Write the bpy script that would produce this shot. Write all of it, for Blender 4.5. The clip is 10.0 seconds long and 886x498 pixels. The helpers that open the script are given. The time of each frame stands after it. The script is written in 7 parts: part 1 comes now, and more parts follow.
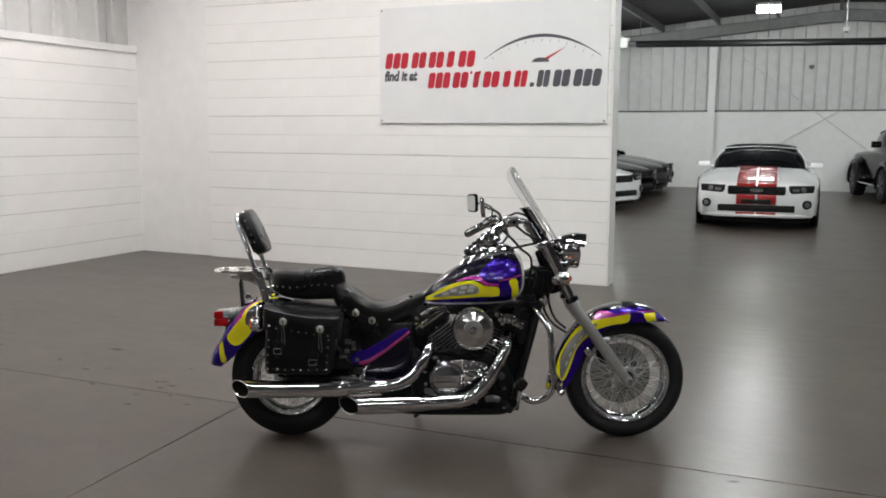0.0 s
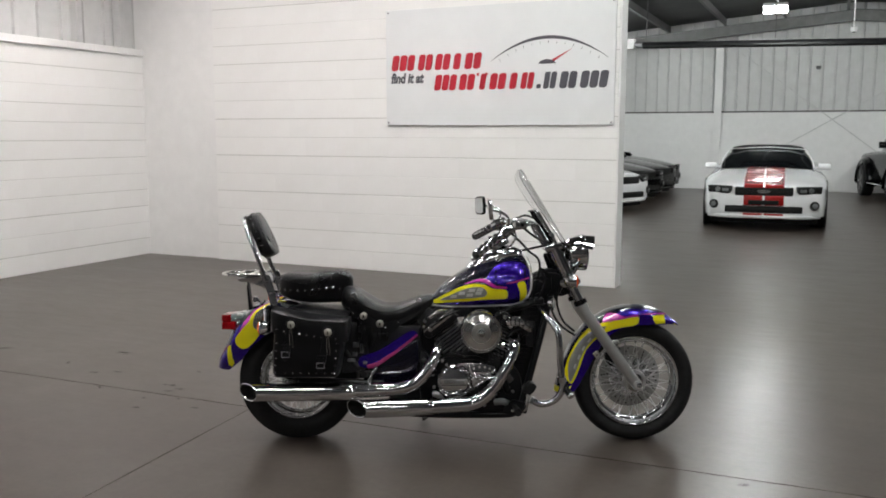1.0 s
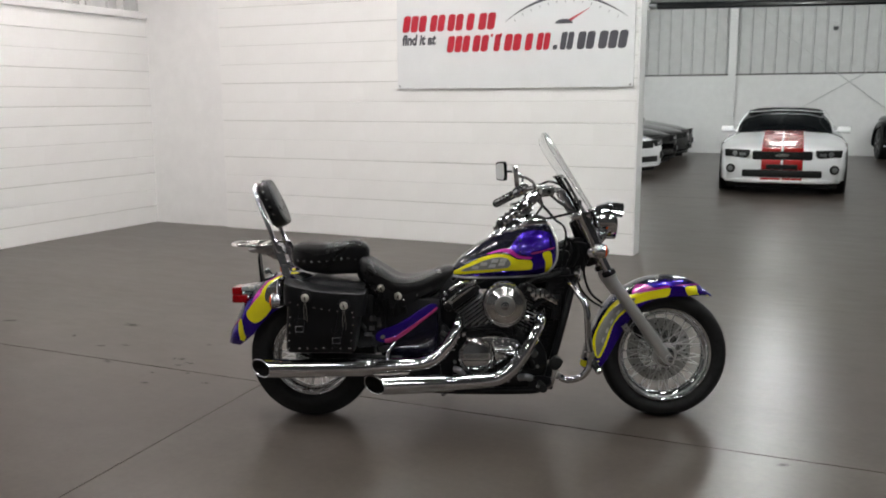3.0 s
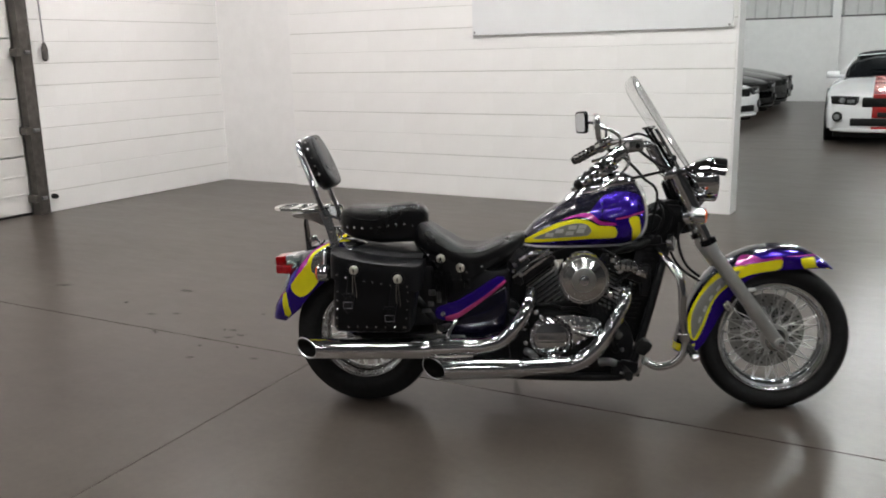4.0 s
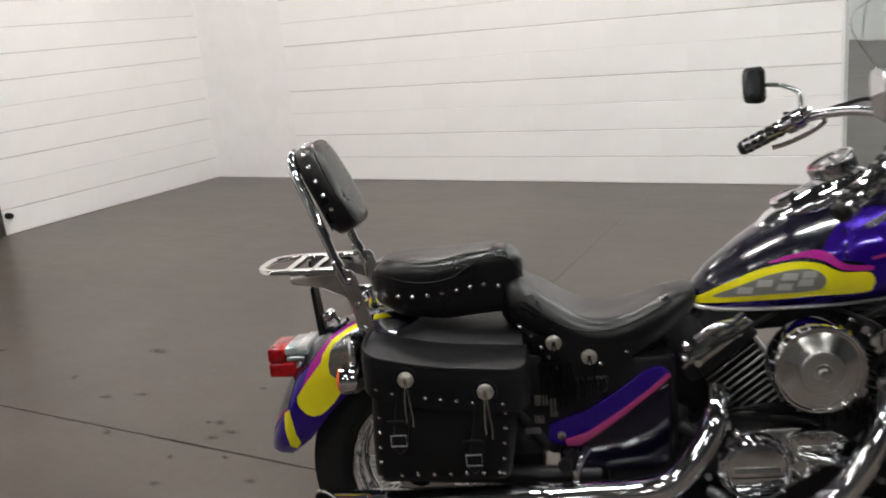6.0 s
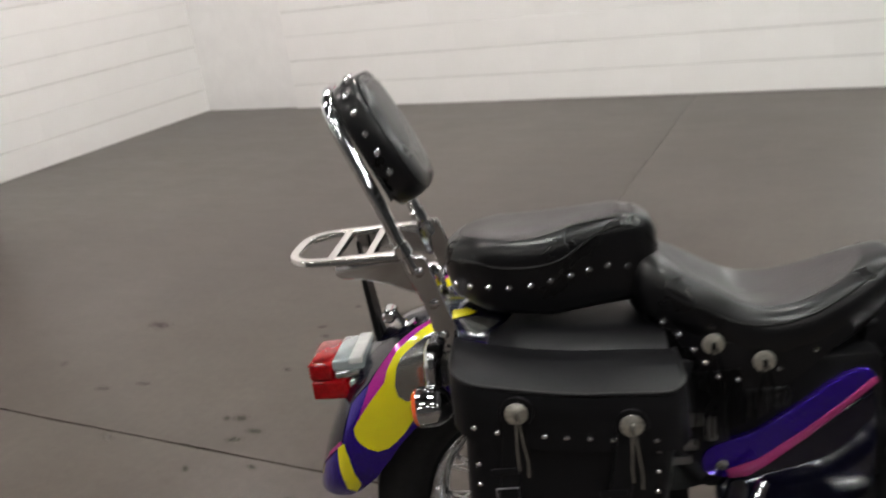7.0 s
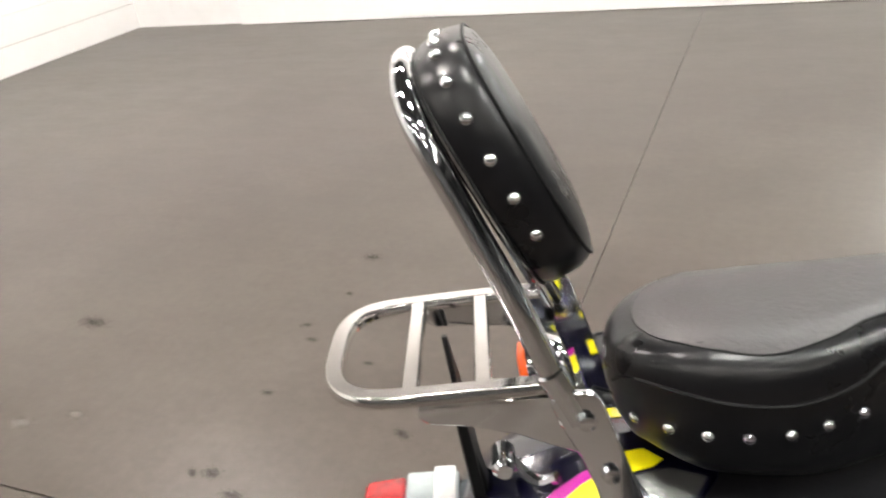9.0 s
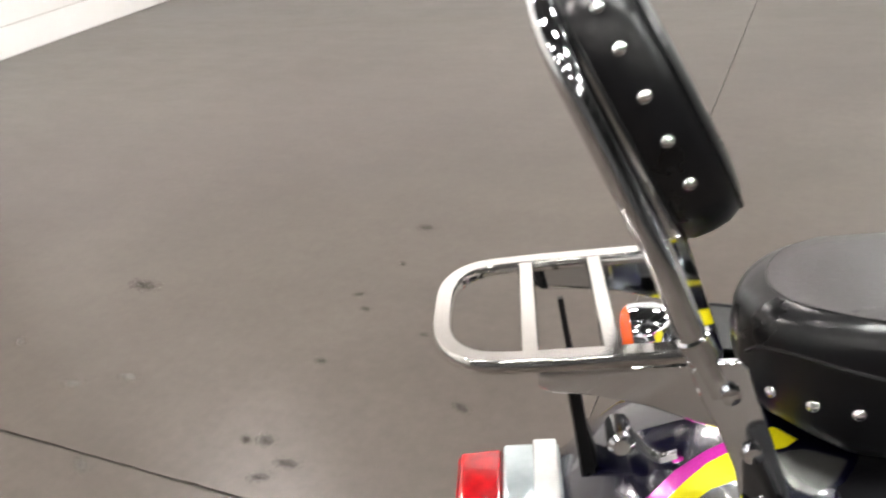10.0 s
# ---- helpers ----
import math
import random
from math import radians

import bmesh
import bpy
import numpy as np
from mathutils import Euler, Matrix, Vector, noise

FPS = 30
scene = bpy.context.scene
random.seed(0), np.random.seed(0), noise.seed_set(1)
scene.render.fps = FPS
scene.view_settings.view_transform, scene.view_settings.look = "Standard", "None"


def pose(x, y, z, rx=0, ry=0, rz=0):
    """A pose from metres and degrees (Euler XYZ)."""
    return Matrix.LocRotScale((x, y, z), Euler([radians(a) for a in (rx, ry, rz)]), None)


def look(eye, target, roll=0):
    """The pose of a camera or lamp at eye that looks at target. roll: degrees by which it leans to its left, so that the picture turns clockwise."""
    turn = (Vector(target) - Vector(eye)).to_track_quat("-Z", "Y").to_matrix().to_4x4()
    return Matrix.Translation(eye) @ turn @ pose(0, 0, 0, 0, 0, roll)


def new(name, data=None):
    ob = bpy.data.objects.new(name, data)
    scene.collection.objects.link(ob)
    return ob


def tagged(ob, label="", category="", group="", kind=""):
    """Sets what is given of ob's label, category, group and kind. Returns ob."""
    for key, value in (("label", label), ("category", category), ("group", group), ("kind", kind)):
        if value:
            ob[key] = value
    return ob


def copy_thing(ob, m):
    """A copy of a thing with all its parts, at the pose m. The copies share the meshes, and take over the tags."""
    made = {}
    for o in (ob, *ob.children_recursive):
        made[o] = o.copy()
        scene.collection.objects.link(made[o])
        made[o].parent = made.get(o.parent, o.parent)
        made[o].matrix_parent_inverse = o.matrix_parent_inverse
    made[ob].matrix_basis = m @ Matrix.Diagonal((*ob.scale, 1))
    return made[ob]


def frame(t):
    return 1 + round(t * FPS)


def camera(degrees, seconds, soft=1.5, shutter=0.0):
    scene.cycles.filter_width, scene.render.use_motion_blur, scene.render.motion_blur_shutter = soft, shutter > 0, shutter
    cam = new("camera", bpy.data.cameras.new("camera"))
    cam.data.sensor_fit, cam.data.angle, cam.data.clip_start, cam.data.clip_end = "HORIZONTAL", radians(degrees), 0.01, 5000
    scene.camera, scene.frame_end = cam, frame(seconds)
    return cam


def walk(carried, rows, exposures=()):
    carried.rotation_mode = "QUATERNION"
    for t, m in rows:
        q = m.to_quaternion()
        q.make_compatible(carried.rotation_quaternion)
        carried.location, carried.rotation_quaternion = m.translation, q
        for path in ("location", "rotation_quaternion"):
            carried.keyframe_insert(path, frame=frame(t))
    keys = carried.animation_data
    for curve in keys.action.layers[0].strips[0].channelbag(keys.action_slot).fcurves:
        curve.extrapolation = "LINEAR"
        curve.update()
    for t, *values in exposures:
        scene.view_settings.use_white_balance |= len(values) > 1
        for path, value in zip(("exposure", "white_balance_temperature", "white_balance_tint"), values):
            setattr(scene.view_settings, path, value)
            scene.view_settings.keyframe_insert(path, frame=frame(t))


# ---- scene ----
cam = camera(54.0, 10.0, 1.8, 0.5)
PATH = [
    (0, (2.387, -3.344, 1.452), (1.583, -1.532, 1.187), 0.3),
    (0.5, (2.378, -3.345, 1.457), (1.571, -1.535, 1.193), 0.3),
    (1, (2.375, -3.338, 1.455), (1.558, -1.531, 1.194), 0.1),
    (1.5, (2.366, -3.334, 1.457), (1.547, -1.529, 1.193), 0.1),
    (2, (2.354, -3.336, 1.456), (1.532, -1.532, 1.19), 0.2),
    (3.3, (2.22, -3.05, 1.427), (1.379, -1.274, 1.056), -0.4),
    (3.5, (2.225, -2.947, 1.417), (1.299, -1.218, 1.027), -0.8),
    (4, (2.071, -2.689, 1.392), (1.082, -1.007, 0.953), -1.3),
    (4.5, (1.835, -2.397, 1.408), (0.911, -0.678, 0.973), -2.0),
    (5, (1.624, -2.08, 1.376), (0.704, -0.364, 0.92), -3.9),
    (5.5, (1.416, -1.769, 1.355), (0.417, -0.105, 0.871), -5.2),
    (5.7, (1.300, -1.660, 1.340), (0.291, -0.006, 0.844), -5.3),
    (6.8, (0.792, -1.204, 1.312), (-0.173, 0.434, 0.691), -6.8),
    (7, (0.695, -1.111, 1.287), (-0.289, 0.489, 0.6), -8.6),
    (7.5, (0.453, -0.949, 1.224), (-0.365, 0.667, 0.377), -6.9),
    (8, (0.341, -0.794, 1.19), (-0.285, 0.828, 0.201), -6.5),
    (8.5, (0.229, -0.628, 1.195), (-0.508, 0.946, 0.205), -7.9),
    (9, (0.167, -0.579, 1.245), (-0.689, 0.992, 0.352), -8.7),
    (9.5, (0.137, -0.584, 1.231), (-0.774, 0.971, 0.363), -8.7),
    (10, (0.071, -0.57, 1.204), (-0.842, 0.949, 0.277), -8.2),
]
EXPOSURES = [(0, -0.05, 6500, 10), (2, -0.05, 6500, 10), (3.5, 0.02, 6500, 10), (4.5, 0.17, 6530, 10), (5, 0.26, 6540, 10), (5.5, 0.23, 6560, 10), (6.8, 0.15, 6650, 10), (7.5, 0.75, 6660, 10), (8, 1.6, 6760, 10), (8.5, 1.43, 6740, 10), (9, 1.14, 6760, 10), (9.5, 0.38, 6620, 10), (10, 1.04, 6620, 10)]
walk(cam, [(t, look(eye, target, roll)) for t, eye, target, roll in PATH], EXPOSURES)

# ---- world and exposure ----
world = bpy.data.worlds.new("world")
scene.world = world
world.use_nodes = True
world.node_tree.nodes["Background"].inputs[0].default_value = (0.5, 0.55, 0.6, 1)
world.node_tree.nodes["Background"].inputs[1].default_value = 0.05
LAMP = 96.0
NEAR = 100.0


# ---- materials ----
def nodes_of(name):
    m = bpy.data.materials.new(name)
    m.use_nodes = True
    return m, m.node_tree, m.node_tree.nodes["Principled BSDF"]


def link(tree, a, b):
    tree.links.new(a, b)


def coords(tree, scale, kind="Object"):
    c = tree.nodes.new("ShaderNodeTexCoord")
    mp = tree.nodes.new("ShaderNodeMapping")
    mp.inputs["Scale"].default_value = scale if isinstance(scale, tuple) else (scale,) * 3
    link(tree, c.outputs[kind], mp.inputs[0])
    return mp.outputs[0]


def noise_of(tree, vec, scale, detail=4.0, rough=0.6):
    n = tree.nodes.new("ShaderNodeTexNoise")
    n.inputs["Scale"].default_value = scale
    n.inputs["Detail"].default_value = detail
    n.inputs["Roughness"].default_value = rough
    if vec is not None:
        link(tree, vec, n.inputs["Vector"])
    return n.outputs["Fac"]


def ramp_of(tree, fac, stops):
    r = tree.nodes.new("ShaderNodeValToRGB")
    el = r.color_ramp.elements
    while len(el) < len(stops):
        el.new(0.5)
    for e, (p, c) in zip(el, stops):
        e.position = p
        e.color = (*c, 1) if len(c) == 3 else (c[0], c[0], c[0], 1)
    link(tree, fac, r.inputs[0])
    return r.outputs[0]


def mix_of(tree, fac, a, b, blend="MIX"):
    m = tree.nodes.new("ShaderNodeMix")
    m.data_type, m.blend_type = "RGBA", blend
    for s, v in ((0, fac), (6, a), (7, b)):
        if hasattr(v, "is_output"):
            link(tree, v, m.inputs[s])
        elif s == 0:
            m.inputs[0].default_value = v
        else:
            m.inputs[s].default_value = (*v, 1)
    return m.outputs[2]


def bump_of(tree, bsdf, height, strength, distance):
    b = tree.nodes.new("ShaderNodeBump")
    b.inputs["Strength"].default_value = strength
    b.inputs["Distance"].default_value = distance
    link(tree, height, b.inputs["Height"])
    link(tree, b.outputs[0], bsdf.inputs["Normal"])


def plain(name, color, rough, metal=0.0, coat=0.0, vary=0.12, scale=30.0, bump=0.0, spec=0.5):
    """A surface with slight colour and gloss variation at two scales."""
    m, t, b = nodes_of(name)
    v = coords(t, 1.0)
    n1, n2 = noise_of(t, v, scale, 5), noise_of(t, v, scale / 9, 2)
    dark = tuple(c * (1 - vary) for c in color)
    lite = tuple(min(1, c * (1 + vary)) for c in color)
    c1 = ramp_of(t, n1, [(0.3, dark), (0.7, lite)])
    c2 = ramp_of(t, n2, [(0.3, (1 - vary,) * 3), (0.7, (1.0,) * 3)])
    link(t, mix_of(t, 1.0, c1, c2, "MULTIPLY"), b.inputs["Base Color"])
    lo, hi = (rough * 0.8, min(0.268, rough * 1.25)) if rough < 0.275 else (max(0.282, rough * 0.8), min(1, rough * 1.25))
    link(t, ramp_of(t, n2, [(0.25, (max(0.02, lo),)), (0.75, (hi,))]), b.inputs["Roughness"])
    b.inputs["Metallic"].default_value = metal
    b.inputs["Coat Weight"].default_value = coat
    b.inputs["Coat Roughness"].default_value = 0.03
    b.inputs["Specular IOR Level"].default_value = spec
    if bump:
        bump_of(t, b, n1, bump, 0.002)
    return m


def glow(name, color, strength):
    m, t, b = nodes_of(name)
    b.inputs["Base Color"].default_value = (*color, 1)
    b.inputs["Emission Color"].default_value = (*color, 1)
    b.inputs["Emission Strength"].default_value = strength
    return m


def clear(name, color, rough=0.02, ior=1.45):
    m, t, b = nodes_of(name)
    b.inputs["Base Color"].default_value = (*color, 1)
    b.inputs["Transmission Weight"].default_value = 1.0
    b.inputs["Roughness"].default_value = rough
    b.inputs["IOR"].default_value = ior
    return m


def concrete_floor(name, rough):
    m, t, b = nodes_of(name)
    v = coords(t, 1.0)
    big, mid, fine = noise_of(t, v, 0.7, 5, 0.55), noise_of(t, v, 3.6, 6, 0.6), noise_of(t, v, 30.0, 4, 0.6)
    c = ramp_of(t, big, [(0.30, (0.055, 0.0443, 0.0378)), (0.50, (0.067, 0.0552, 0.0473)), (0.70, (0.079, 0.0670, 0.0577))])
    c = mix_of(t, 1.0, c, ramp_of(t, mid, [(0.25, (0.84, 0.83, 0.82)), (0.75, (1.10, 1.10, 1.10))]), "MULTIPLY")
    c = mix_of(t, 1.0, c, ramp_of(t, fine, [(0.28, (0.88,) * 3), (0.72, (1.08,) * 3)]), "MULTIPLY")
    # broad trowel and wheel streaks
    streak = noise_of(t, coords(t, (0.5, 2.4, 1.0)), 1.6, 5, 0.6)
    c = mix_of(t, 1.0, c, ramp_of(t, streak, [(0.30, (0.89,) * 3), (0.65, (1.05,) * 3)]), "MULTIPLY")
    link(t, c, b.inputs["Base Color"])
    # the sealer is worn unevenly, so its gloss comes and goes in patches and strokes
    worn = mix_of(t, 0.5, streak, noise_of(t, coords(t, (3.0, 9.0, 1.0)), 1.5, 6, 0.65))
    link(t, ramp_of(t, worn, [(0.35, (rough,)), (0.70, (rough * 1.25,))]), b.inputs["Roughness"])
    b.inputs["Specular IOR Level"].default_value = 0.27
    return m


def stain(name, color):
    """A smear that breaks up towards its edge."""
    m, t, b = nodes_of(name)
    v = coords(t, 1.0)
    g = t.nodes.new("ShaderNodeTexGradient")
    g.gradient_type = "SPHERICAL"
    mp = coords(t, 1.0)
    link(t, mp, g.inputs[0])
    edge = mix_of(t, 0.70, g.outputs["Fac"], noise_of(t, v, 4.5, 6, 0.8))
    link(t, ramp_of(t, edge, [(0.48, (0.0,)), (0.64, (0.62,))]), b.inputs["Alpha"])
    b.inputs["Base Color"].default_value = (*color, 1)
    b.inputs["Roughness"].default_value = 0.5
    b.inputs["Specular IOR Level"].default_value = 0.2
    return m


def painted_block():
    m, t, b = nodes_of("painted_block")
    v = coords(t, 1.0)
    info = t.nodes.new("ShaderNodeObjectInfo")
    base = ramp_of(t, info.outputs["Random"], [(0.0, (0.86, 0.855, 0.845)), (1.0, (0.88, 0.875, 0.865))])
    big, fine = noise_of(t, v, 3.0, 4), noise_of(t, v, 260.0, 3)
    c = mix_of(t, 0.6, base, ramp_of(t, big, [(0.3, (0.94, 0.935, 0.93)), (0.7, (1.0, 1.0, 1.0))]), "MULTIPLY")
    link(t, c, b.inputs["Base Color"])
    link(t, ramp_of(t, big, [(0.3, (0.42,)), (0.7, (0.58,))]), b.inputs["Roughness"])
    bump_of(t, b, mix_of(t, 0.5, fine, noise_of(t, v, 40.0, 4)), 0.35, 0.002)
    return m


def leather(name="black_leather", rough=(0.36, 0.47), spec=0.20, relief=0.18, tint=(0.0042, 0.0041, 0.0049)):
    m, t, b = nodes_of(name)
    v = coords(t, 1.0)
    big = noise_of(t, v, 9.0, 5)
    link(t, ramp_of(t, big, [(0.3, tint), (0.75, tuple(c * 1.9 for c in tint))]), b.inputs["Base Color"])
    link(t, ramp_of(t, big, [(0.3, (rough[0],)), (0.7, (rough[1],))]), b.inputs["Roughness"])
    b.inputs["Specular IOR Level"].default_value = spec
    hgt = mix_of(t, 0.4, noise_of(t, v, 130.0, 2), noise_of(t, v, 26.0, 3))
    bump_of(t, b, hgt, relief, 0.0022)
    return m


def candy(name, color, metal=0.55):
    m, t, b = nodes_of(name)
    v = coords(t, 1.0)
    flake = noise_of(t, v, 900.0, 2)
    link(t, ramp_of(t, flake, [(0.35, tuple(c * 0.75 for c in color)), (0.65, tuple(min(1, c * 1.25) for c in color))]), b.inputs["Base Color"])
    b.inputs["Metallic"].default_value = metal
    b.inputs["Roughness"].default_value = 0.20
    b.inputs["Coat Weight"].default_value = 0.7
    b.inputs["Coat Roughness"].default_value = 0.02
    return m


FLOOR = concrete_floor("polished_concrete", 0.278)
BLOCK = painted_block()
LEATHER = leather()
# seat panels: base colour lightened to stand in for their sheen
SHEEN_LEATHER = leather("worn_seat_panel", (0.40, 0.52), 0.55, 0.40, (0.0135, 0.0108, 0.0115))
SEAT_LEATHER = leather("smooth_seat_leather", (0.25, 0.33), 0.38, 0.12, (0.0030, 0.0029, 0.0035))
MORTAR = plain("painted_mortar", (0.62, 0.61, 0.59), 0.7, scale=60)
JOINT = plain("joint_filler", (0.048, 0.040, 0.034), 0.8, scale=50, vary=0.4)
WHITE_WALL = plain("white_wall_paint", (0.84, 0.835, 0.83), 0.5, vary=0.03, scale=6, bump=0.05)
SIDING = plain("white_metal_siding", (0.61, 0.61, 0.605), 0.4, vary=0.05, scale=5)
ROOF = plain("grey_roof_liner", (0.026, 0.028, 0.028), 0.6, vary=0.12, scale=3)
FRAME_GREY = plain("weathered_frame_paint", (0.19, 0.19, 0.188), 0.5, vary=0.15, scale=6)
STEEL_GREY = plain("grey_painted_steel", (0.12, 0.12, 0.12), 0.5, vary=0.15, scale=8)
DARK_STEEL = plain("dark_galvanised_steel", (0.12, 0.11, 0.10), 0.45, metal=0.6, vary=0.3, scale=12)
BLACK_TUBE = plain("black_tube_paint", (0.008, 0.008, 0.009), 0.4, vary=0.2, spec=0.3)
DOOR_WHITE = plain("door_panel_white", (0.72, 0.70, 0.68), 0.45, vary=0.05, scale=7)
BOARD = plain("sign_board_white", (0.76, 0.77, 0.78), 0.35, vary=0.02, scale=4)
SIGN_RED = plain("sign_red", (0.50, 0.010, 0.030), 0.4, vary=0.04)
SIGN_GREY = plain("sign_grey", (0.075, 0.075, 0.09), 0.4, vary=0.05)
LAMPGLOW = glow("lamp_diffuser", (1.0, 0.943, 0.92), NEAR)
LAMPGLOW_COOL = glow("cool_lamp_diffuser", (0.97, 1.0, 0.965), NEAR)
LAMPGLOW_DIM = glow("dim_lamp_diffuser", (1.0, 0.98, 0.94), NEAR * 0.4)
LAMPGLOW_HALL = glow("hall_lamp_diffuser", (0.96, 1.0, 0.98), LAMP)

CHROME = plain("chrome", (0.78, 0.79, 0.81), 0.065, metal=1.0, vary=0.04, scale=14)
BRUSHED = plain("polished_aluminium", (0.58, 0.58, 0.57), 0.22, metal=1.0, vary=0.10, scale=40)
POLISHED = plain("polished_face", (0.70, 0.70, 0.69), 0.17, metal=1.0, vary=0.06, scale=20)
SPUN = plain("spun_aluminium", (0.66, 0.66, 0.65), 0.30, metal=1.0, vary=0.06, scale=20)
MATTE_BLACK = plain("matte_black_paint", (0.006, 0.006, 0.0075), 0.42, vary=0.3, scale=40, spec=0.28)
ROCKER = plain("cast_rocker_metal", (0.66, 0.66, 0.66), 0.20, metal=1.0, vary=0.2, scale=50, bump=0.1)
SPOKE = plain("spoke_steel", (0.62, 0.62, 0.62), 0.33, metal=1.0, vary=0.1)
SATIN = plain("satin_steel", (0.30, 0.30, 0.31), 0.32, metal=1.0, vary=0.12, scale=30)
DISC = plain("brake_steel", (0.46, 0.46, 0.45), 0.34, metal=1.0, vary=0.15, scale=40)
RUBBER = plain("tyre_rubber", (0.011, 0.011, 0.0115), 0.55, vary=0.25, scale=60, bump=0.2, spec=0.25)
BLACK = plain("black_enamel", (0.005, 0.005, 0.006), 0.2, coat=0.2, vary=0.2, spec=0.35)
ENGINE_BLACK = plain("black_engine_paint", (0.007, 0.007, 0.0085), 0.40, vary=0.3, scale=50, bump=0.1, spec=0.3)
PLASTIC = plain("black_plastic", (0.006, 0.006, 0.0065), 0.48, vary=0.2, spec=0.2)
PURPLE = candy("purple_candy_paint", (0.028, 0.0030, 0.275), 0.62)
TRIM = plain("bright_trim", (0.80, 0.79, 0.75), 0.24, metal=0.55, vary=0.05)
NAVY = candy("midnight_blue_paint", (0.002, 0.0018, 0.010), 0.1)
YELLOW = plain("yellow_paint", (0.78, 0.70, 0.010), 0.25, coat=1.0, vary=0.03)
MAGENTA = candy("magenta_paint", (0.42, 0.020, 0.26), 0.15)
PINK = candy("pink_stripe_paint", (0.34, 0.035, 0.15), 0.1)
SLIDER = plain("silver_fork_paint", (0.62, 0.62, 0.61), 0.34, metal=0.8, coat=0.3, vary=0.05)
STAIN = stain("oil_stain", (0.016, 0.012, 0.010))
PALE_MARK = stain("pale_scuff", (0.17, 0.155, 0.14))
DIMMING_WALL = plain("grey_wall_paint", (0.085, 0.085, 0.088), 0.7, vary=0.15, scale=4)
SOOT_AND_HOLES = plain("sooty_bore", (0.006, 0.0055, 0.005), 0.6, vary=0.4, spec=0.15)
SILVER_PAINT = plain("silver_grey_paint", (0.26, 0.26, 0.24), 0.28, metal=0.4, coat=1.0, vary=0.1)
SILVER_LIGHT = plain("pale_silver_paint", (0.36, 0.36, 0.345), 0.20, metal=0.85, coat=1.0, vary=0.1)
SILVER_PALE = plain("pale_chequer_paint", (0.58, 0.58, 0.56), 0.28, metal=0.4, coat=1.0, vary=0.1)
RED_LENS = plain("red_lens", (0.34, 0.003, 0.006), 0.10, coat=0.35, vary=0.35, scale=60)
WHITE_LENS = plain("frosted_lens", (0.62, 0.64, 0.64), 0.18, coat=0.8, vary=0.08, scale=60)
AMBER_LENS = plain("amber_lens", (0.75, 0.10, 0.012), 0.12, coat=1.0, vary=0.15, scale=80)
CLEAR_LENS = plain("clear_lens", (0.42, 0.48, 0.50), 0.09, metal=0.30, coat=0.8, vary=0.15, scale=30)
SHIELD = clear("windshield_acrylic", (0.985, 0.99, 0.99), 0.02, 1.25)
HEADGLASS = clear("headlight_glass", (0.98, 0.98, 0.98))
MIRROR = plain("mirror_glass", (0.85, 0.86, 0.86), 0.02, metal=1.0, vary=0.01)
CAR_WHITE = plain("white_car_paint", (0.78, 0.78, 0.79), 0.25, coat=1.0, vary=0.02, scale=4)
CAR_RED = plain("red_car_stripe", (0.36, 0.012, 0.012), 0.25, coat=1.0, vary=0.04)
CAR_BLACK = plain("black_car_paint", (0.002, 0.002, 0.0024), 0.13, coat=0.05, vary=0.1, spec=0.16)
CAR_GLASS = plain("dark_car_glass", (0.006, 0.007, 0.008), 0.04, vary=0.1, spec=0.45)
GRILLE = plain("black_grille", (0.006, 0.006, 0.006), 0.5, vary=0.3, spec=0.3)
LAMP_LENS = plain("car_lamp_lens", (0.30, 0.31, 0.32), 0.08, metal=0.5, coat=1.0, vary=0.2, scale=40)
SOFT_TOP = plain("black_canvas", (0.010, 0.010, 0.011), 0.8, vary=0.3, scale=80, spec=0.2)


# ---- building blocks ----
def part(name, bm, material, parent=None, label="", smooth=True):
    bmesh.ops.recalc_face_normals(bm, faces=bm.faces)
    me = bpy.data.meshes.new(name)
    bm.to_mesh(me)
    bm.free()
    for p in me.polygons:
        p.use_smooth = smooth
    if smooth:
        me.set_sharp_from_angle(angle=radians(38))
    me.materials.append(material)
    ob = new(name, me)
    ob.parent = parent
    if label:
        ob["label"] = label
    return ob


def thing(name, label, category, m=None, group="", kind=""):
    ob = new(name)
    ob.empty_display_size = 0.1
    ob.matrix_world = m if m is not None else Matrix()
    return tagged(ob, label, category, group, kind)


def twin(ob, m=None):
    """Another object on the same mesh under the same parent."""
    o = new(ob.name.split(".")[0], ob.data)
    o.parent = ob.parent
    o.matrix_basis = m if m is not None else Matrix()
    return o


def add_box(bm, lo, hi, bevel=0.0, seg=2):
    r = bmesh.ops.create_cube(bm, size=1.0)
    vs = r["verts"]
    for v in vs:
        v.co = Vector([lo[i] + (hi[i] - lo[i]) * (v.co[i] + 0.5) for i in range(3)])
    if bevel:
        es = {e for v in vs for e in v.link_edges}
        bmesh.ops.bevel(bm, geom=list(es), offset=bevel, segments=seg, profile=0.5, affect="EDGES")
    return bm


def box(lo, hi, bevel=0.0, seg=2):
    return add_box(bmesh.new(), lo, hi, bevel, seg)


def spline(pts, n=6):
    """Catmull-Rom through the points."""
    p = [Vector(q) for q in pts]
    p = [2 * p[0] - p[1]] + p + [2 * p[-1] - p[-2]]
    out = []
    for i in range(1, len(p) - 2):
        for k in range(n):
            t = k / n
            a, b, c, d = p[i - 1:i + 3]
            out.append(0.5 * ((2 * b) + (c - a) * t + (2 * a - 5 * b + 4 * c - d) * t * t + (3 * b - a - 3 * c + d) * t ** 3))
    return out + [p[-2]]


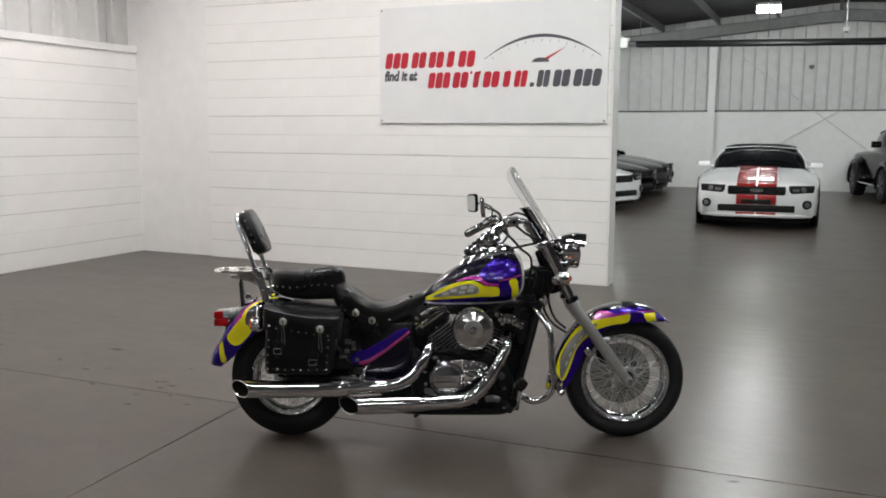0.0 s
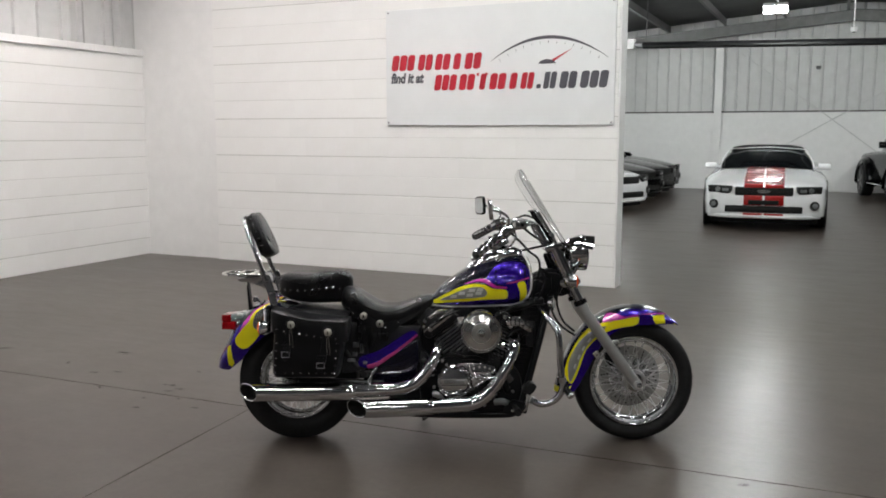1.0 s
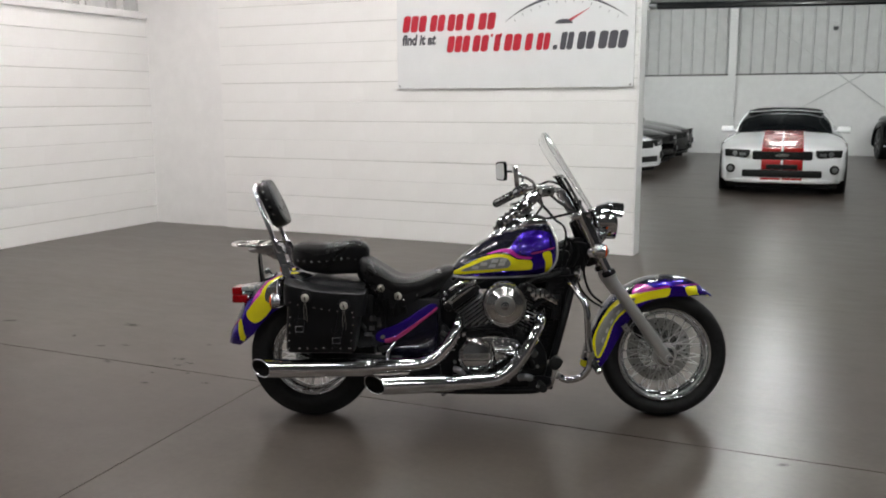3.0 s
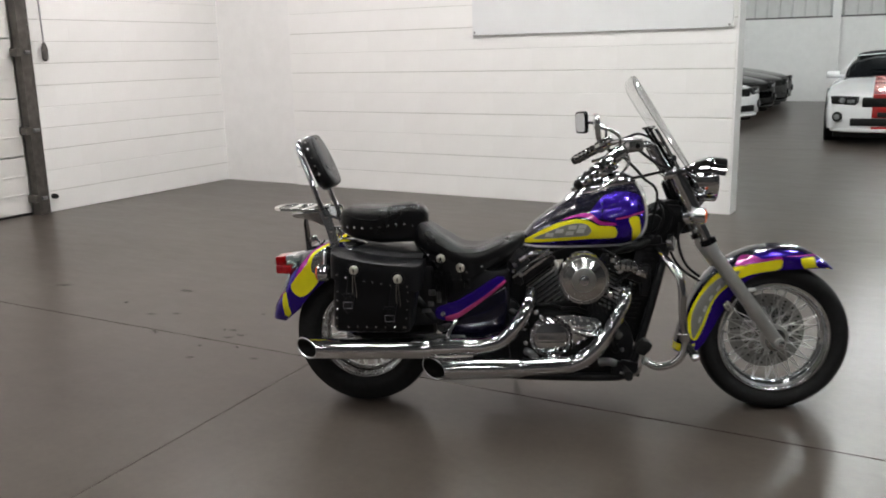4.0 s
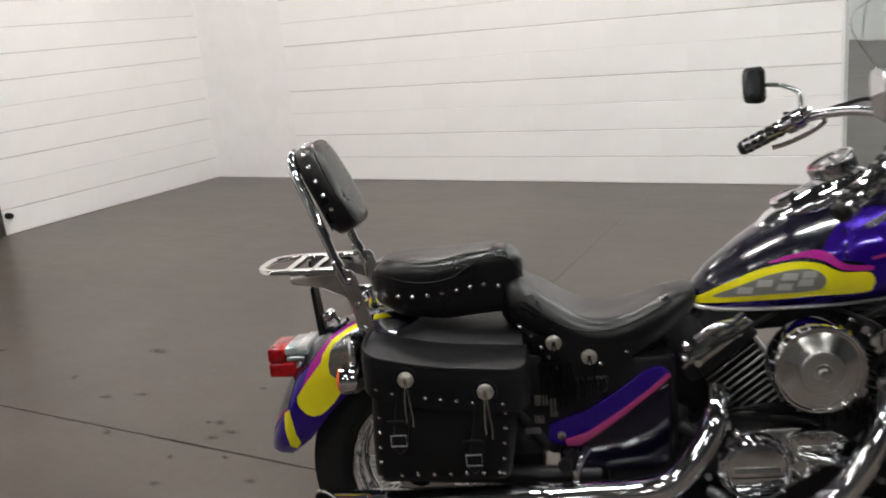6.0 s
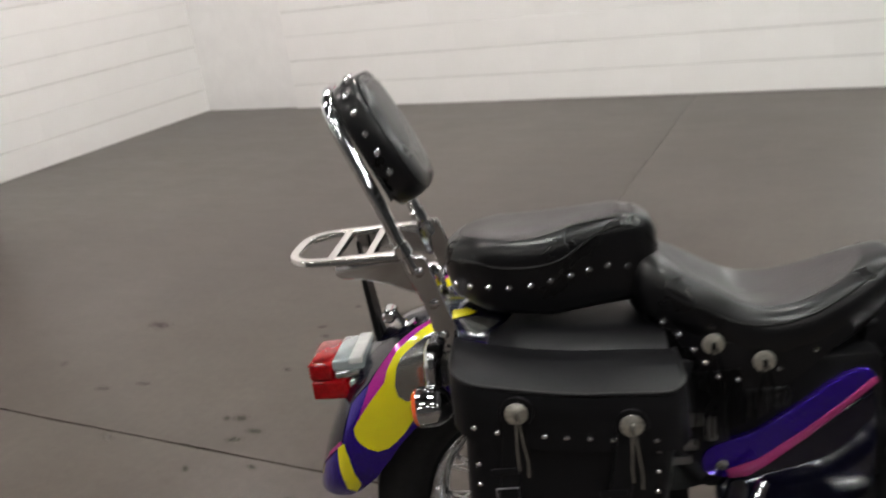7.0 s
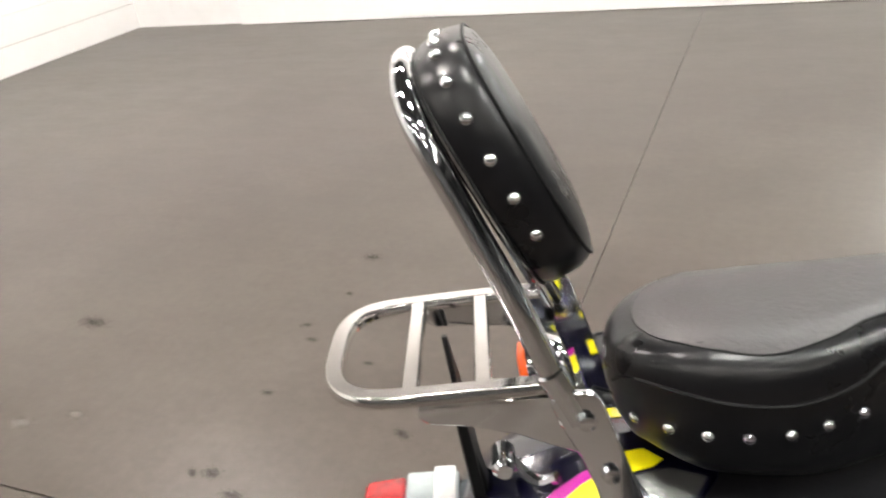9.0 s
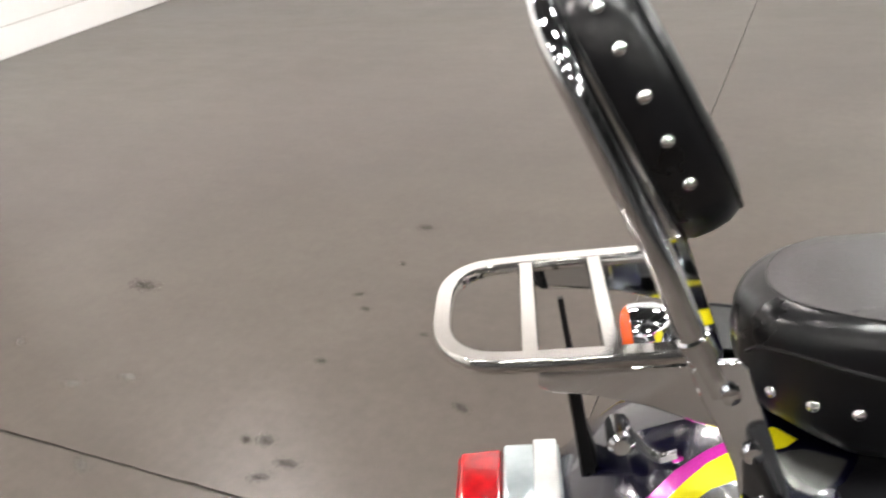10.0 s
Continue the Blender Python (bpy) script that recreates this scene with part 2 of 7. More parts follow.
def add_loft(bm, rings, closed=True, caps=True):
    vs = [[bm.verts.new(c) for c in ring] for ring in rings]
    n = len(vs[0])
    for a, b in zip(vs, vs[1:]):
        for i in range(n if closed else n - 1):
            j = (i + 1) % n
            bm.faces.new((a[i], a[j], b[j], b[i]))
    if caps and closed:
        bm.faces.new(vs[0][::-1])
        bm.faces.new(vs[-1])
    return bm


def add_tube(bm, pts, radius, seg=12, caps=True, flat=1.0):
    """A pipe along pts; radius a number or one a point."""
    n = len(pts)
    pts = [Vector(p) for p in pts]
    rad = radius if hasattr(radius, "__len__") else [radius] * n
    up, rings = None, []
    for i, p in enumerate(pts):
        d = (pts[min(i + 1, n - 1)] - pts[max(i - 1, 0)]).normalized()
        if up is None:
            up = d.orthogonal().normalized() if abs(d.z) > 0.9 else Vector((0, 0, 1))
        side = d.cross(up).normalized()
        up = side.cross(d).normalized()
        rings.append([p + rad[i] * (math.cos(a) * side + flat * math.sin(a) * up) for a in [2 * math.pi * k / seg for k in range(seg)]])
    return add_loft(bm, rings, True, caps)


def tube(pts, radius, seg=12, smooth=0, caps=True, flat=1.0):
    if smooth:
        if hasattr(radius, "__len__"):
            r = spline([(x, 0, 0) for x in radius], smooth)
            radius = [q.x for q in r]
        pts = spline(pts, smooth)
    return add_tube(bmesh.new(), pts, radius, seg, caps, flat)


def add_lathe(bm, prof, origin, axis, seg=32):
    """Turn (distance along axis, radius) pairs about an axis."""
    axis = Vector(axis).normalized()
    a = axis.orthogonal().normalized()
    b = axis.cross(a)
    o = Vector(origin)
    rings = [[o + h * axis + max(r, 1e-4) * (math.cos(t) * a + math.sin(t) * b) for t in [2 * math.pi * k / seg for k in range(seg)]] for h, r in prof]
    return add_loft(bm, rings)


def lathe(prof, origin, axis, seg=32):
    return add_lathe(bmesh.new(), prof, origin, axis, seg)


def slab(outline, v0, v1, bevel=0.0, seg=2):
    """A plate: an outline of (u, z) pairs, from v0 to v1."""
    bm = bmesh.new()
    a = [bm.verts.new((u, v0, z)) for u, z in outline]
    f = bm.faces.new(a)
    r = bmesh.ops.extrude_face_region(bm, geom=[f])
    for e in r["geom"]:
        if isinstance(e, bmesh.types.BMVert):
            e.co.y = v1
    if bevel:
        bmesh.ops.bevel(bm, geom=[e for e in bm.edges], offset=bevel, segments=seg, profile=0.5, affect="EDGES", clamp_overlap=True)
    return bm


def sheet(f, na, nb, thick=0.0):
    """A surface f(a, b), a and b from 0 to 1, with a thickness inwards."""
    bm = bmesh.new()
    g = [[bm.verts.new(f(i / na, j / nb)) for j in range(nb + 1)] for i in range(na + 1)]
    for i in range(na):
        for j in range(nb):
            bm.faces.new((g[i][j], g[i + 1][j], g[i + 1][j + 1], g[i][j + 1]))
    if thick:
        bmesh.ops.recalc_face_normals(bm, faces=bm.faces)
        bmesh.ops.solidify(bm, geom=bm.faces[:], thickness=thick)
    return bm


def decal(outline, f, step, lift=0.0012, out=(0, -1, 0)):
    """A painted patch: an outline in the two parameters of the surface f, laid just on it."""
    bm = bmesh.new()
    face = bm.faces.new([bm.verts.new((a, b, 0)) for a, b in outline])
    for ax, st in ((0, step[0]), (1, step[1])):
        vals = [p[ax] for p in outline]
        k = math.ceil(min(vals) / st)
        while k * st < max(vals):
            co, no = [0, 0, 0], [0, 0, 0]
            co[ax], no[ax] = k * st, 1
            bmesh.ops.bisect_plane(bm, geom=bm.verts[:] + bm.edges[:] + bm.faces[:], plane_co=co, plane_no=no, dist=1e-6)
            k += 1
    bmesh.ops.triangulate(bm, faces=bm.faces[:])
    e = 1e-3
    for v in bm.verts:
        a, b = v.co.x, v.co.y
        p = f(a, b)
        n = (f(a + e, b) - p).cross(f(a, b + e) - p)
        if n.length < 1e-12:
            n = Vector(out)
        n.normalize()
        if n.dot(Vector(out)) < 0:
            n = -n
        v.co = p + lift * n
    return bm


def smooth_outline(pts, n=5):
    """A closed rounded outline through 2D points."""
    p = [Vector((*q, 0)) for q in pts]
    out = []
    m = len(p)
    for i in range(m):
        a, b, c, d = p[i - 1], p[i], p[(i + 1) % m], p[(i + 2) % m]
        for k in range(n):
            t = k / n
            q = 0.5 * ((2 * b) + (c - a) * t + (2 * a - 5 * b + 4 * c - d) * t * t + (3 * b - a - 3 * c + d) * t ** 3)
            out.append((q.x, q.y))
    return out


def interp(x, xs, ys):
    return float(np.interp(x, xs, ys))


# ---- the showroom ----
WEST, EAST, SOUTH, NORTH = -5.28, 11.0, -9.0, 21.3
WALL_Y, WALL_X = 4.80, 0.50


def roof_z(x):
    return 4.78 - abs(x - 2.6) * 0.085


def structure(name, bm, material, label="", smooth=False, category=""):
    ob = part(name, bm, material, None, label, smooth)
    return tagged(ob, label, category or name.split("_")[0], kind="structure")


# floor: polished slabs parted by saw-cut joints, over a dark sub-base
floor = structure("floor", box((WEST - 1.5, SOUTH - 1.5, -0.20), (EAST + 1.5, NORTH + 1.5, -0.006)), JOINT, "polished grey-brown concrete floor with saw-cut joints", category="floor")
SIZE = 9.6


def floor_slabs():
    gap = 0.0026
    rng = random.Random(5)
    for i in range(-1, 2):
        for j in range(-2, 3):
            side = gap * (0.25 if j >= 0 else 0.85)
            x0, x1 = (i * SIZE + side if i > -1 else -6.4), (i + 1) * SIZE - side
            y0, y1 = j * SIZE + gap, (j + 1) * SIZE - gap
            pts = []
            for (ax, ay), (bx, by) in (((x0, y0), (x1, y0)), ((x1, y0), (x1, y1)), ((x1, y1), (x0, y1)), ((x0, y1), (x0, y0))):
                n = int(max(abs(bx - ax), abs(by - ay)) / 0.035)
                for k in range(n):
                    px, py = ax + (bx - ax) * k / n, ay + (by - ay) * k / n
                    near = k and abs(px) < 4.5 and abs(py) < 4.5
                    chip = abs(rng.gauss(0, 0.0011)) + (rng.uniform(0.001, 0.004) if rng.random() < 0.07 else 0.0) if near else 0.0
                    pts.append((px, py + math.copysign(chip, y0 + y1 - 2 * py)) if ay == by else (px + 0.5 * math.copysign(chip, x0 + x1 - 2 * px), py))
            bm = bmesh.new()
            pts = [(-0.42 + x - 0.076 * y, 0.360 + 0.0276 * x + y) for x, y in pts]
            top = [bm.verts.new((x, y, 0.0)) for x, y in pts]
            low = [bm.verts.new((x, y, -0.1)) for x, y in pts]
            bm.faces.new(top)
            for k in range(len(pts)):
                bm.faces.new((top[k - 1], low[k - 1], low[k], top[k]))
            part("floor_slab", bm, FLOOR, floor, smooth=False)


floor_slabs()


def floor_marks():
    """Old drips and scuffs, each a thin smear lying on the slabs."""
    bm = bmesh.new()
    ring = [bm.verts.new((math.cos(a), math.sin(a), 0)) for a in [2 * math.pi * k / 20 for k in range(20)]]
    bm.faces.new(ring)
    shapes = {}
    for mat in (STAIN, PALE_MARK):
        me = bpy.data.meshes.new("stain")
        bm.to_mesh(me)
        me.materials.append(mat)
        shapes[mat.name] = me
    bm.free()
    rng = random.Random(11)
    marks = ((-1.920, 0.970, 0.110, 0.055), (-1.235, 1.518, 0.055, 0.040), (-1.226, 1.105, 0.035, 0.022), (-1.168, 1.043, 0.040, 0.022), (-0.950, 0.978, 0.030, 0.018),
             (-1.147, 0.800, 0.036, 0.022), (-0.731, 0.744, 0.050, 0.026), (-1.095, 0.507, 0.048, 0.038), (-1.004, 0.461, 0.060, 0.030), (-1.035, 0.406, 0.052, 0.030),
             (-1.142, 0.494, 0.032, 0.022), (-0.886, 0.312, 0.036, 0.020), (-1.072, 0.247, 0.034, 0.022), (-0.694, 0.222, 0.044, 0.026), (-0.984, 0.098, 0.044, 0.030),
             (-1.190, 1.290, 0.030, 0.020), (2.090, 0.356, 0.05, 0.03), (-2.75, 0.72, 0.10, 0.05))
    for i, (x, y, a, b) in enumerate(marks + ((-1.726, 0.521, -0.06, 0.035), (-1.601, 0.589, -0.06, 0.030), (-1.45, 0.30, -0.07, 0.03), (-2.05, 0.62, -0.05, 0.03))):
        ob = new("stain", shapes["oil_stain" if a > 0 else "pale_scuff"])
        ob.parent = floor
        ob.matrix_basis = Matrix.Translation((x, y, 0.0006 + 0.00005 * i)) @ Matrix.Rotation(rng.uniform(-0.6, 0.6), 4, "Z") @ Matrix.Diagonal((abs(a) * 1.05, b * 1.1, 1, 1))


floor_marks()


def wall_with_blocks(name, origin, along, out, length, height, label, thick=0.2):
    """A masonry wall: a mortar body and painted blocks standing 4 mm proud of it."""
    o, a, n = Vector(origin), Vector(along), Vector(out)
    p, q = o, o + a * length - n * thick
    lo = [min(p[i], q[i]) for i in range(3)]
    hi = [max(p[i], q[i]) for i in range(3)]
    lo[2], hi[2] = 0, height
    return structure(name, box(lo, hi), MORTAR, label, category="wall")


def lay_blocks(wall, origin, along, out, length, rows, course, width=0.4064, proud=0.005, gap=0.0055, seed=3):
    rng = random.Random(seed)
    o, a, n = Vector(origin), Vector(along), Vector(out)
    shapes = {}

    def shape(w):
        key = round(w, 3)
        if key not in shapes:
            bm = bmesh.new()
            h, e = course - gap, 0.0022
            prof = [(-0.03, 0), (proud - e, 0), (proud, e), (proud, h - e), (proud - e, h), (-0.03, h)]
            add_loft(bm, [[(x, y, z) for y, z in prof] for x in (0, w)])
            bmesh.ops.recalc_face_normals(bm, faces=bm.faces)
            me = bpy.data.meshes.new("block")
            bm.to_mesh(me)
            bm.free()
            me.materials.append(BLOCK)
            shapes[key] = me
        return shapes[key]

    basis = Matrix((a, n, Vector((0, 0, 1)))).transposed().to_4x4()
    for r in range(rows):
        x, lift = 0.0, gap * rng.uniform(0.2, 0.9)
        first = width if r % 2 == 0 else width / 2
        while x < length - 0.02:
            w = min(first, length - x)
            first = width
            ob = new("block", shape(w))
            ob.parent = wall
            push = n * rng.uniform(-0.0002, 0.0002)
            ob.matrix_basis = Matrix.Translation(o + a * x + push + Vector((0, 0, r * course + lift))) @ basis
            x += w


wall_north = wall_with_blocks("wall_north", (-4.18, WALL_Y, 0), (1, 0, 0), (0, -1, 0), WALL_X + 4.18 - 0.02, 4.16, "white painted concrete block partition wall", 0.22)
wall_west = wall_with_blocks("wall_west", (WEST, 2.47, 0), (0, 1, 0), (1, 0, 0), WALL_Y + 0.05 - 2.47, 2.37, "white painted block wall under a capped ledge", 0.2)
structure("wall_gable", box((-4.18, WALL_Y + 0.02, 4.162), (WALL_X, WALL_Y + 0.2, 4.75)), WHITE_WALL, "white infill between partition wall and roof", category="wall")
structure("wall_end", box((WALL_X - 0.019, WALL_Y - 0.004, 0), (WALL_X, WALL_Y + 0.224, 4.5), 0.004), WHITE_WALL, "smooth white plastered end of the partition wall", category="wall")
structure("wall_panel", box((WEST - 0.15, WALL_Y + 0.045, 0), (-4.182, WALL_Y + 0.22, 4.08)), WHITE_WALL, "smooth white wall panel in the corner", category="wall")
structure("trim_seam", box((-4.200, WALL_Y - 0.004, 0), (-4.180, WALL_Y + 0.044, 4.1), 0.003), WHITE_WALL, "white vertical edge trim of the block wall", category="trim")


def ribbed(lo, hi, axis, out, pitch, depth, rib):
    """Metal siding: a sheet with raised ribs, made as one profile pulled upwards."""
    bm = bmesh.new()
    a, pts = lo[axis], []
    while a < hi[axis]:
        pts += [(a, 0), (a + pitch - rib, 0), (a + pitch - rib * 0.75, depth), (a + pitch - rib * 0.25, depth)]
        a += pitch
    rings = []
    for z in (lo[2], hi[2]):
        ring = []
        for s, d in pts:
            c = [0, 0, z]
            c[axis] = min(s, hi[axis])
            c[1 - axis] = lo[1 - axis] + d * out
            ring.append(c)
        rings.append(ring)
    return add_loft(bm, rings, False, False)


# west wall above the ledge, the ledge and its posts
structure("ledge", box((WEST - 0.2, 2.2, 2.37), (WEST + 0.035, WALL_Y + 0.04, 2.45), 0.006), WHITE_WALL, "white capped ledge on top of the block wall", category="ledge")
structure("siding_west", ribbed((WEST - 0.13, -9, 2.45), (WEST - 0.1, WALL_Y + 0.04, 4.06), 1, 1, 0.305, 0.03, 0.05), SIDING, "pale ribbed metal siding above the ledge", category="siding")
for y in (3.90, 4.53):
    structure("siding_post", box((WEST - 0.125, y, 2.452), (WEST - 0.02, y + 0.075, 4.05), 0.004), SIDING, "white steel post in front of the siding", category="post")

# outer shell
# south and east walls are added beyond view, kept dark to deepen reflections
structure("wall_south", box((WEST - 0.2, SOUTH - 0.2, 0), (EAST, SOUTH, 4.9)), DIMMING_WALL, "added grey wall out of view, dark to deepen reflections", category="wall")
structure("wall_east", box((EAST, SOUTH - 0.2, 0), (EAST + 0.2, NORTH + 0.2, 4.9)), DIMMING_WALL, "added grey wall out of view, dark to deepen reflections", category="wall")
structure("wall_west_back", box((WEST - 0.2, WALL_Y + 0.222, 0), (WEST, NORTH, 4.08)), WHITE_WALL, "plain white wall of the rear hall", category="wall")
structure("wall_west_outer", box((WEST - 0.3, SOUTH, 0), (WEST - 0.2, WALL_Y + 0.2, 4.9)), SIDING, "outer sheet wall", category="wall")
structure("wall_far", box((WEST - 0.2, NORTH, 0), (EAST, NORTH + 0.2, 2.06)), WHITE_WALL, "smooth white lower wall of the rear hall", category="wall")
structure("siding_far", ribbed((WEST, NORTH + 0.05, 2.06), (EAST, NORTH + 0.08, 4.75), 0, -1, 0.30, 0.035, 0.06), SIDING, "pale ribbed metal siding of the rear hall", category="siding")
structure("wall_far_outer", box((WEST - 0.2, NORTH + 0.12, 2.06), (EAST, NORTH + 0.2, 4.8)), SIDING, "outer sheet wall", category="wall")
structure("trim_far", box((WEST, NORTH - 0.02, 2.05), (EAST, NORTH + 0.04, 2.09)), STEEL_GREY, "thin grey flashing along the siding", category="trim")

# roof: a low gable whose ridge runs along the hall
bm = bmesh.new()
add_loft(bm, [[(x, y, roof_z(x) + d) for x, d in ((WEST - 0.3, 0), (2.6, 0), (EAST + 0.2, 0), (EAST + 0.2, 0.1), (2.6, 0.1), (WEST - 0.3, 0.1))] for y in (SOUTH - 0.2, NORTH + 0.2)])
structure("ceiling", bm, ROOF, "grey insulated metal roof", category="ceiling")


def purlins():
    x = WEST + 0.4
    while x < EAST:
        z = roof_z(x)
        bm = bmesh.new()
        add_box(bm, (x, SOUTH, z - 0.22), (x + 0.012, NORTH, z - 0.012))
        add_box(bm, (x + 0.012, SOUTH, z - 0.22), (x + 0.07, NORTH, z - 0.208))
        structure("purlin", bm, STEEL_GREY, "grey steel roof purlin", category="purlin")
        x += 1.45


purlins()


def rafter(y, depth):
    """A gabled steel roof frame across the hall."""
    bm = bmesh.new()
    for w, d0, d1 in ((0.006, depth, 0.24), (0.09, depth + 0.012, depth), (0.09, 0.25, 0.238)):
        add_loft(bm, [[(x, y - w, roof_z(x) - d0), (x, y + w, roof_z(x) - d0), (x, y + w, roof_z(x) - d1), (x, y - w, roof_z(x) - d1)] for x in (WEST + 0.05, 2.6, EAST - 0.05)])
    structure("roof_frame", bm, FRAME_GREY, "pale grey steel roof frame", category="roof frame")


for y in (-2.5, 9.5, NORTH - 0.35):
    rafter(y, 0.55 if y < 15 else 0.50)
bm = bmesh.new()
add_box(bm, (-0.73, NORTH - 0.16, 0), (-0.54, NORTH - 0.14, 3.9))
add_box(bm, (-0.645, NORTH - 0.14, 0), (-0.625, NORTH + 0.02, 3.9))
structure("wall_column", bm, WHITE_WALL, "white steel wall column of the rear hall", category="column")
for p, q in (((-0.29, 3.74), (4.40, 0.16)), ((5.10, 3.60), (-0.42, 0.30))):
    structure("wall_brace", tube([(p[0], NORTH - 0.04, p[1]), (q[0], NORTH - 0.04, q[1])], 0.010, 8), SIDING, "thin white steel cross brace", category="brace")


# lamps: pairs of square fittings on one hanger
def ceiling_lamp(m, glow_mat, deep=0.012):
    lamp = thing("ceiling_light", "white twin-square high-bay ceiling light, switched on", "ceiling light", m, "ceiling lights")
    for sx in (-1, 1):
        c = 0.175 * sx
        part("housing", box((c - 0.158, -0.158, 0.0), (c + 0.158, 0.158, 0.10), 0.014), WHITE_WALL, lamp, smooth=False)
        part("diffuser", box((c - 0.14, -0.14, -deep), (c + 0.14, 0.14, 0.002), 0.004), glow_mat, lamp, "glowing white diffuser", smooth=False)
    part("rail", box((-0.32, -0.02, 0.1005), (0.32, 0.02, 0.135), 0.004), DARK_STEEL, lamp, smooth=False)
    for x in (-0.28, 0.28):
        part("hanger", tube([(x, 0, 0.134), (x, 0, 0.40)], 0.006, 6), DARK_STEEL, lamp)
    return lamp


lamps = {}
near = [(x, y) for x in (-3.9, -1.6, 0.6, 2.9, 5.4) for y in (-6.5, -3.4, -0.3, 2.9)]
for x, y in (*near, (-2.4, 8.0), (1.3, 8.0), (5.4, 8.0), (-2.4, 12.0), (1.3, 12.4), (5.4, 12.0), (-2.8, 17.0), (0.95, 17.4), (5.4, 17.0)):
    m = pose(x, y, roof_z(x) - 0.41) @ Matrix.Scale(0.76 if y == 17.4 else 1.0, 4)
    kind = LAMPGLOW_HALL if y > 5 else LAMPGLOW_DIM if y < -2 else LAMPGLOW_COOL if x > 0 else LAMPGLOW
    if kind not in lamps:
        lamps[kind] = ceiling_lamp(m, kind, 0.16 if y > 5 else 0.012)
    else:
        copy_thing(lamps[kind], m)


# ---- the motorcycle: u ahead, v to its left, z up, from the rear tyre's contact ----
bike = thing("motorcycle", "purple cruiser motorcycle with yellow panels, chrome and black leather bags", "motorcycle",
             Matrix.Translation((0.064, 0.088, 0)) @ pose(0, 0, 0, 0, 0, 24) @ pose(0, 0, 0, -4, 0, 0) @ Matrix.Diagonal((0.990, 1.0, 1.0, 1.0)))
FW, RW, TYRE_R, RIM_R = Vector((1.624, 0, 0.2885)), Vector((0.003, 0, 0.2885)), 0.290, 0.218


def wheel(c, half, name, label, RIM_R=RIM_R):
    ty = []
    for a, r in ((-0.55, RIM_R - 0.012), (-0.72, RIM_R + 0.002), (-0.93, RIM_R + 0.018), (-1.0, RIM_R + 0.038), (-0.93, RIM_R + 0.055), (-0.72, TYRE_R - 0.007), (-0.40, TYRE_R - 0.0015), (0, TYRE_R)):
        ty.append((a * half, r))
    prof = ty + [(-a, r) for a, r in ty[-2::-1]]
    prof += [(half * 0.5, RIM_R - 0.02), (-half * 0.5, RIM_R - 0.02), prof[0]]
    tyre = bmesh.new()
    o = c
    rings = [[o + Vector((r * math.cos(t), h, r * math.sin(t))) for h, r in prof] for t in [2 * math.pi * k / 72 for k in range(72)]]
    rings.append(rings[0])
    vs = [[tyre.verts.new(q) for q in ring] for ring in rings[:-1]]
    for i in range(72):
        a, b = vs[i], vs[(i + 1) % 72]
        for j in range(len(prof) - 1):
            tyre.faces.new((a[j], a[j + 1], b[j + 1], b[j]))
    w = new(name)
    w.parent = bike
    if label:
        w["label"] = label
    part("tyre", tyre, RUBBER, w, "black rubber road tyre")
    # rim: two lips and a dropped well
    rim = bmesh.new()
    hw = half * 0.70
    rp = [(-hw + 0.002, RIM_R + 0.002)]
    for h, r, q in ((-hw - 0.001, RIM_R - 0.0065, 0.0085), (-hw * 0.62, RIM_R - 0.0155, 0.0080), (0.0, RIM_R - 0.020, 0.0180), (hw * 0.62, RIM_R - 0.0155, 0.0080), (hw + 0.001, RIM_R - 0.0065, 0.0085)):
        lo, hi = (170, 285) if h < -hw else (255, 370) if h > hw else (215, 325)
        rp += [(h + q * math.cos(radians(a)), r + q * math.sin(radians(a))) for a in [lo + (hi - lo) * k / 6 for k in range(7)]]
    rp.append((hw - 0.002, RIM_R + 0.002))
    vs = [[rim.verts.new(c + Vector((r * math.cos(t), h, r * math.sin(t)))) for h, r in rp] for t in [2 * math.pi * k / 72 for k in range(72)]]
    for i in range(72):
        a, b = vs[i], vs[(i + 1) % 72]
        for j in range(len(rp) - 1):
            rim.faces.new((a[j], a[j + 1], b[j + 1], b[j]))
    part("rim", rim, CHROME, w, "chrome wire-spoke rim")
    part("hub", lathe([(-0.062, 0.018), (-0.060, 0.036), (-0.050, 0.046), (-0.043, 0.046), (-0.036, 0.027), (0.036, 0.027), (0.043, 0.046), (0.05, 0.046), (0.06, 0.036), (0.062, 0.018)], c, (0, 1, 0), 28), BRUSHED, w)
    # spokes: laced in crossing pairs from both flanges
    n = 12
    for s in (-1, 1):
        for lean in (-1, 1):
            a0, a1 = Vector((0.043, s * 0.046, 0)), Vector((RIM_R - 0.030, s * 0.012, 0))
            tw = radians(34) * lean
            a1 = Vector((a1.x * math.cos(tw), a1.y, a1.x * math.sin(tw)))
            base = part("spoke", tube([a0, a1], 0.0021, 6), SPOKE, w)
            off = (0.0 if s < 0 else 0.5) + (0.25 if lean > 0 else 0)
            for k in range(n):
                m = Matrix.Translation(c) @ Matrix.Rotation(2 * math.pi * (k + off) / n, 4, "Y")
                if k == 0:
                    base.matrix_basis = m
                else:
                    twin(base, m)
            if s < 0:
                cap = part("nipple", tube([a1 - (a1 - a0).normalized() * 0.014, a1 + (a1 - a0).normalized() * 0.006], 0.0036, 6), CHROME, w)
                for k in range(n):
                    m = Matrix.Translation(c) @ Matrix.Rotation(2 * math.pi * (k + off) / n, 4, "Y")
                    if k == 0:
                        cap.matrix_basis = m
                    else:
                        twin(cap, m)
    return w


front_wheel = wheel(FW, 0.060, "front_wheel", "wire-spoked front wheel with black tyre")
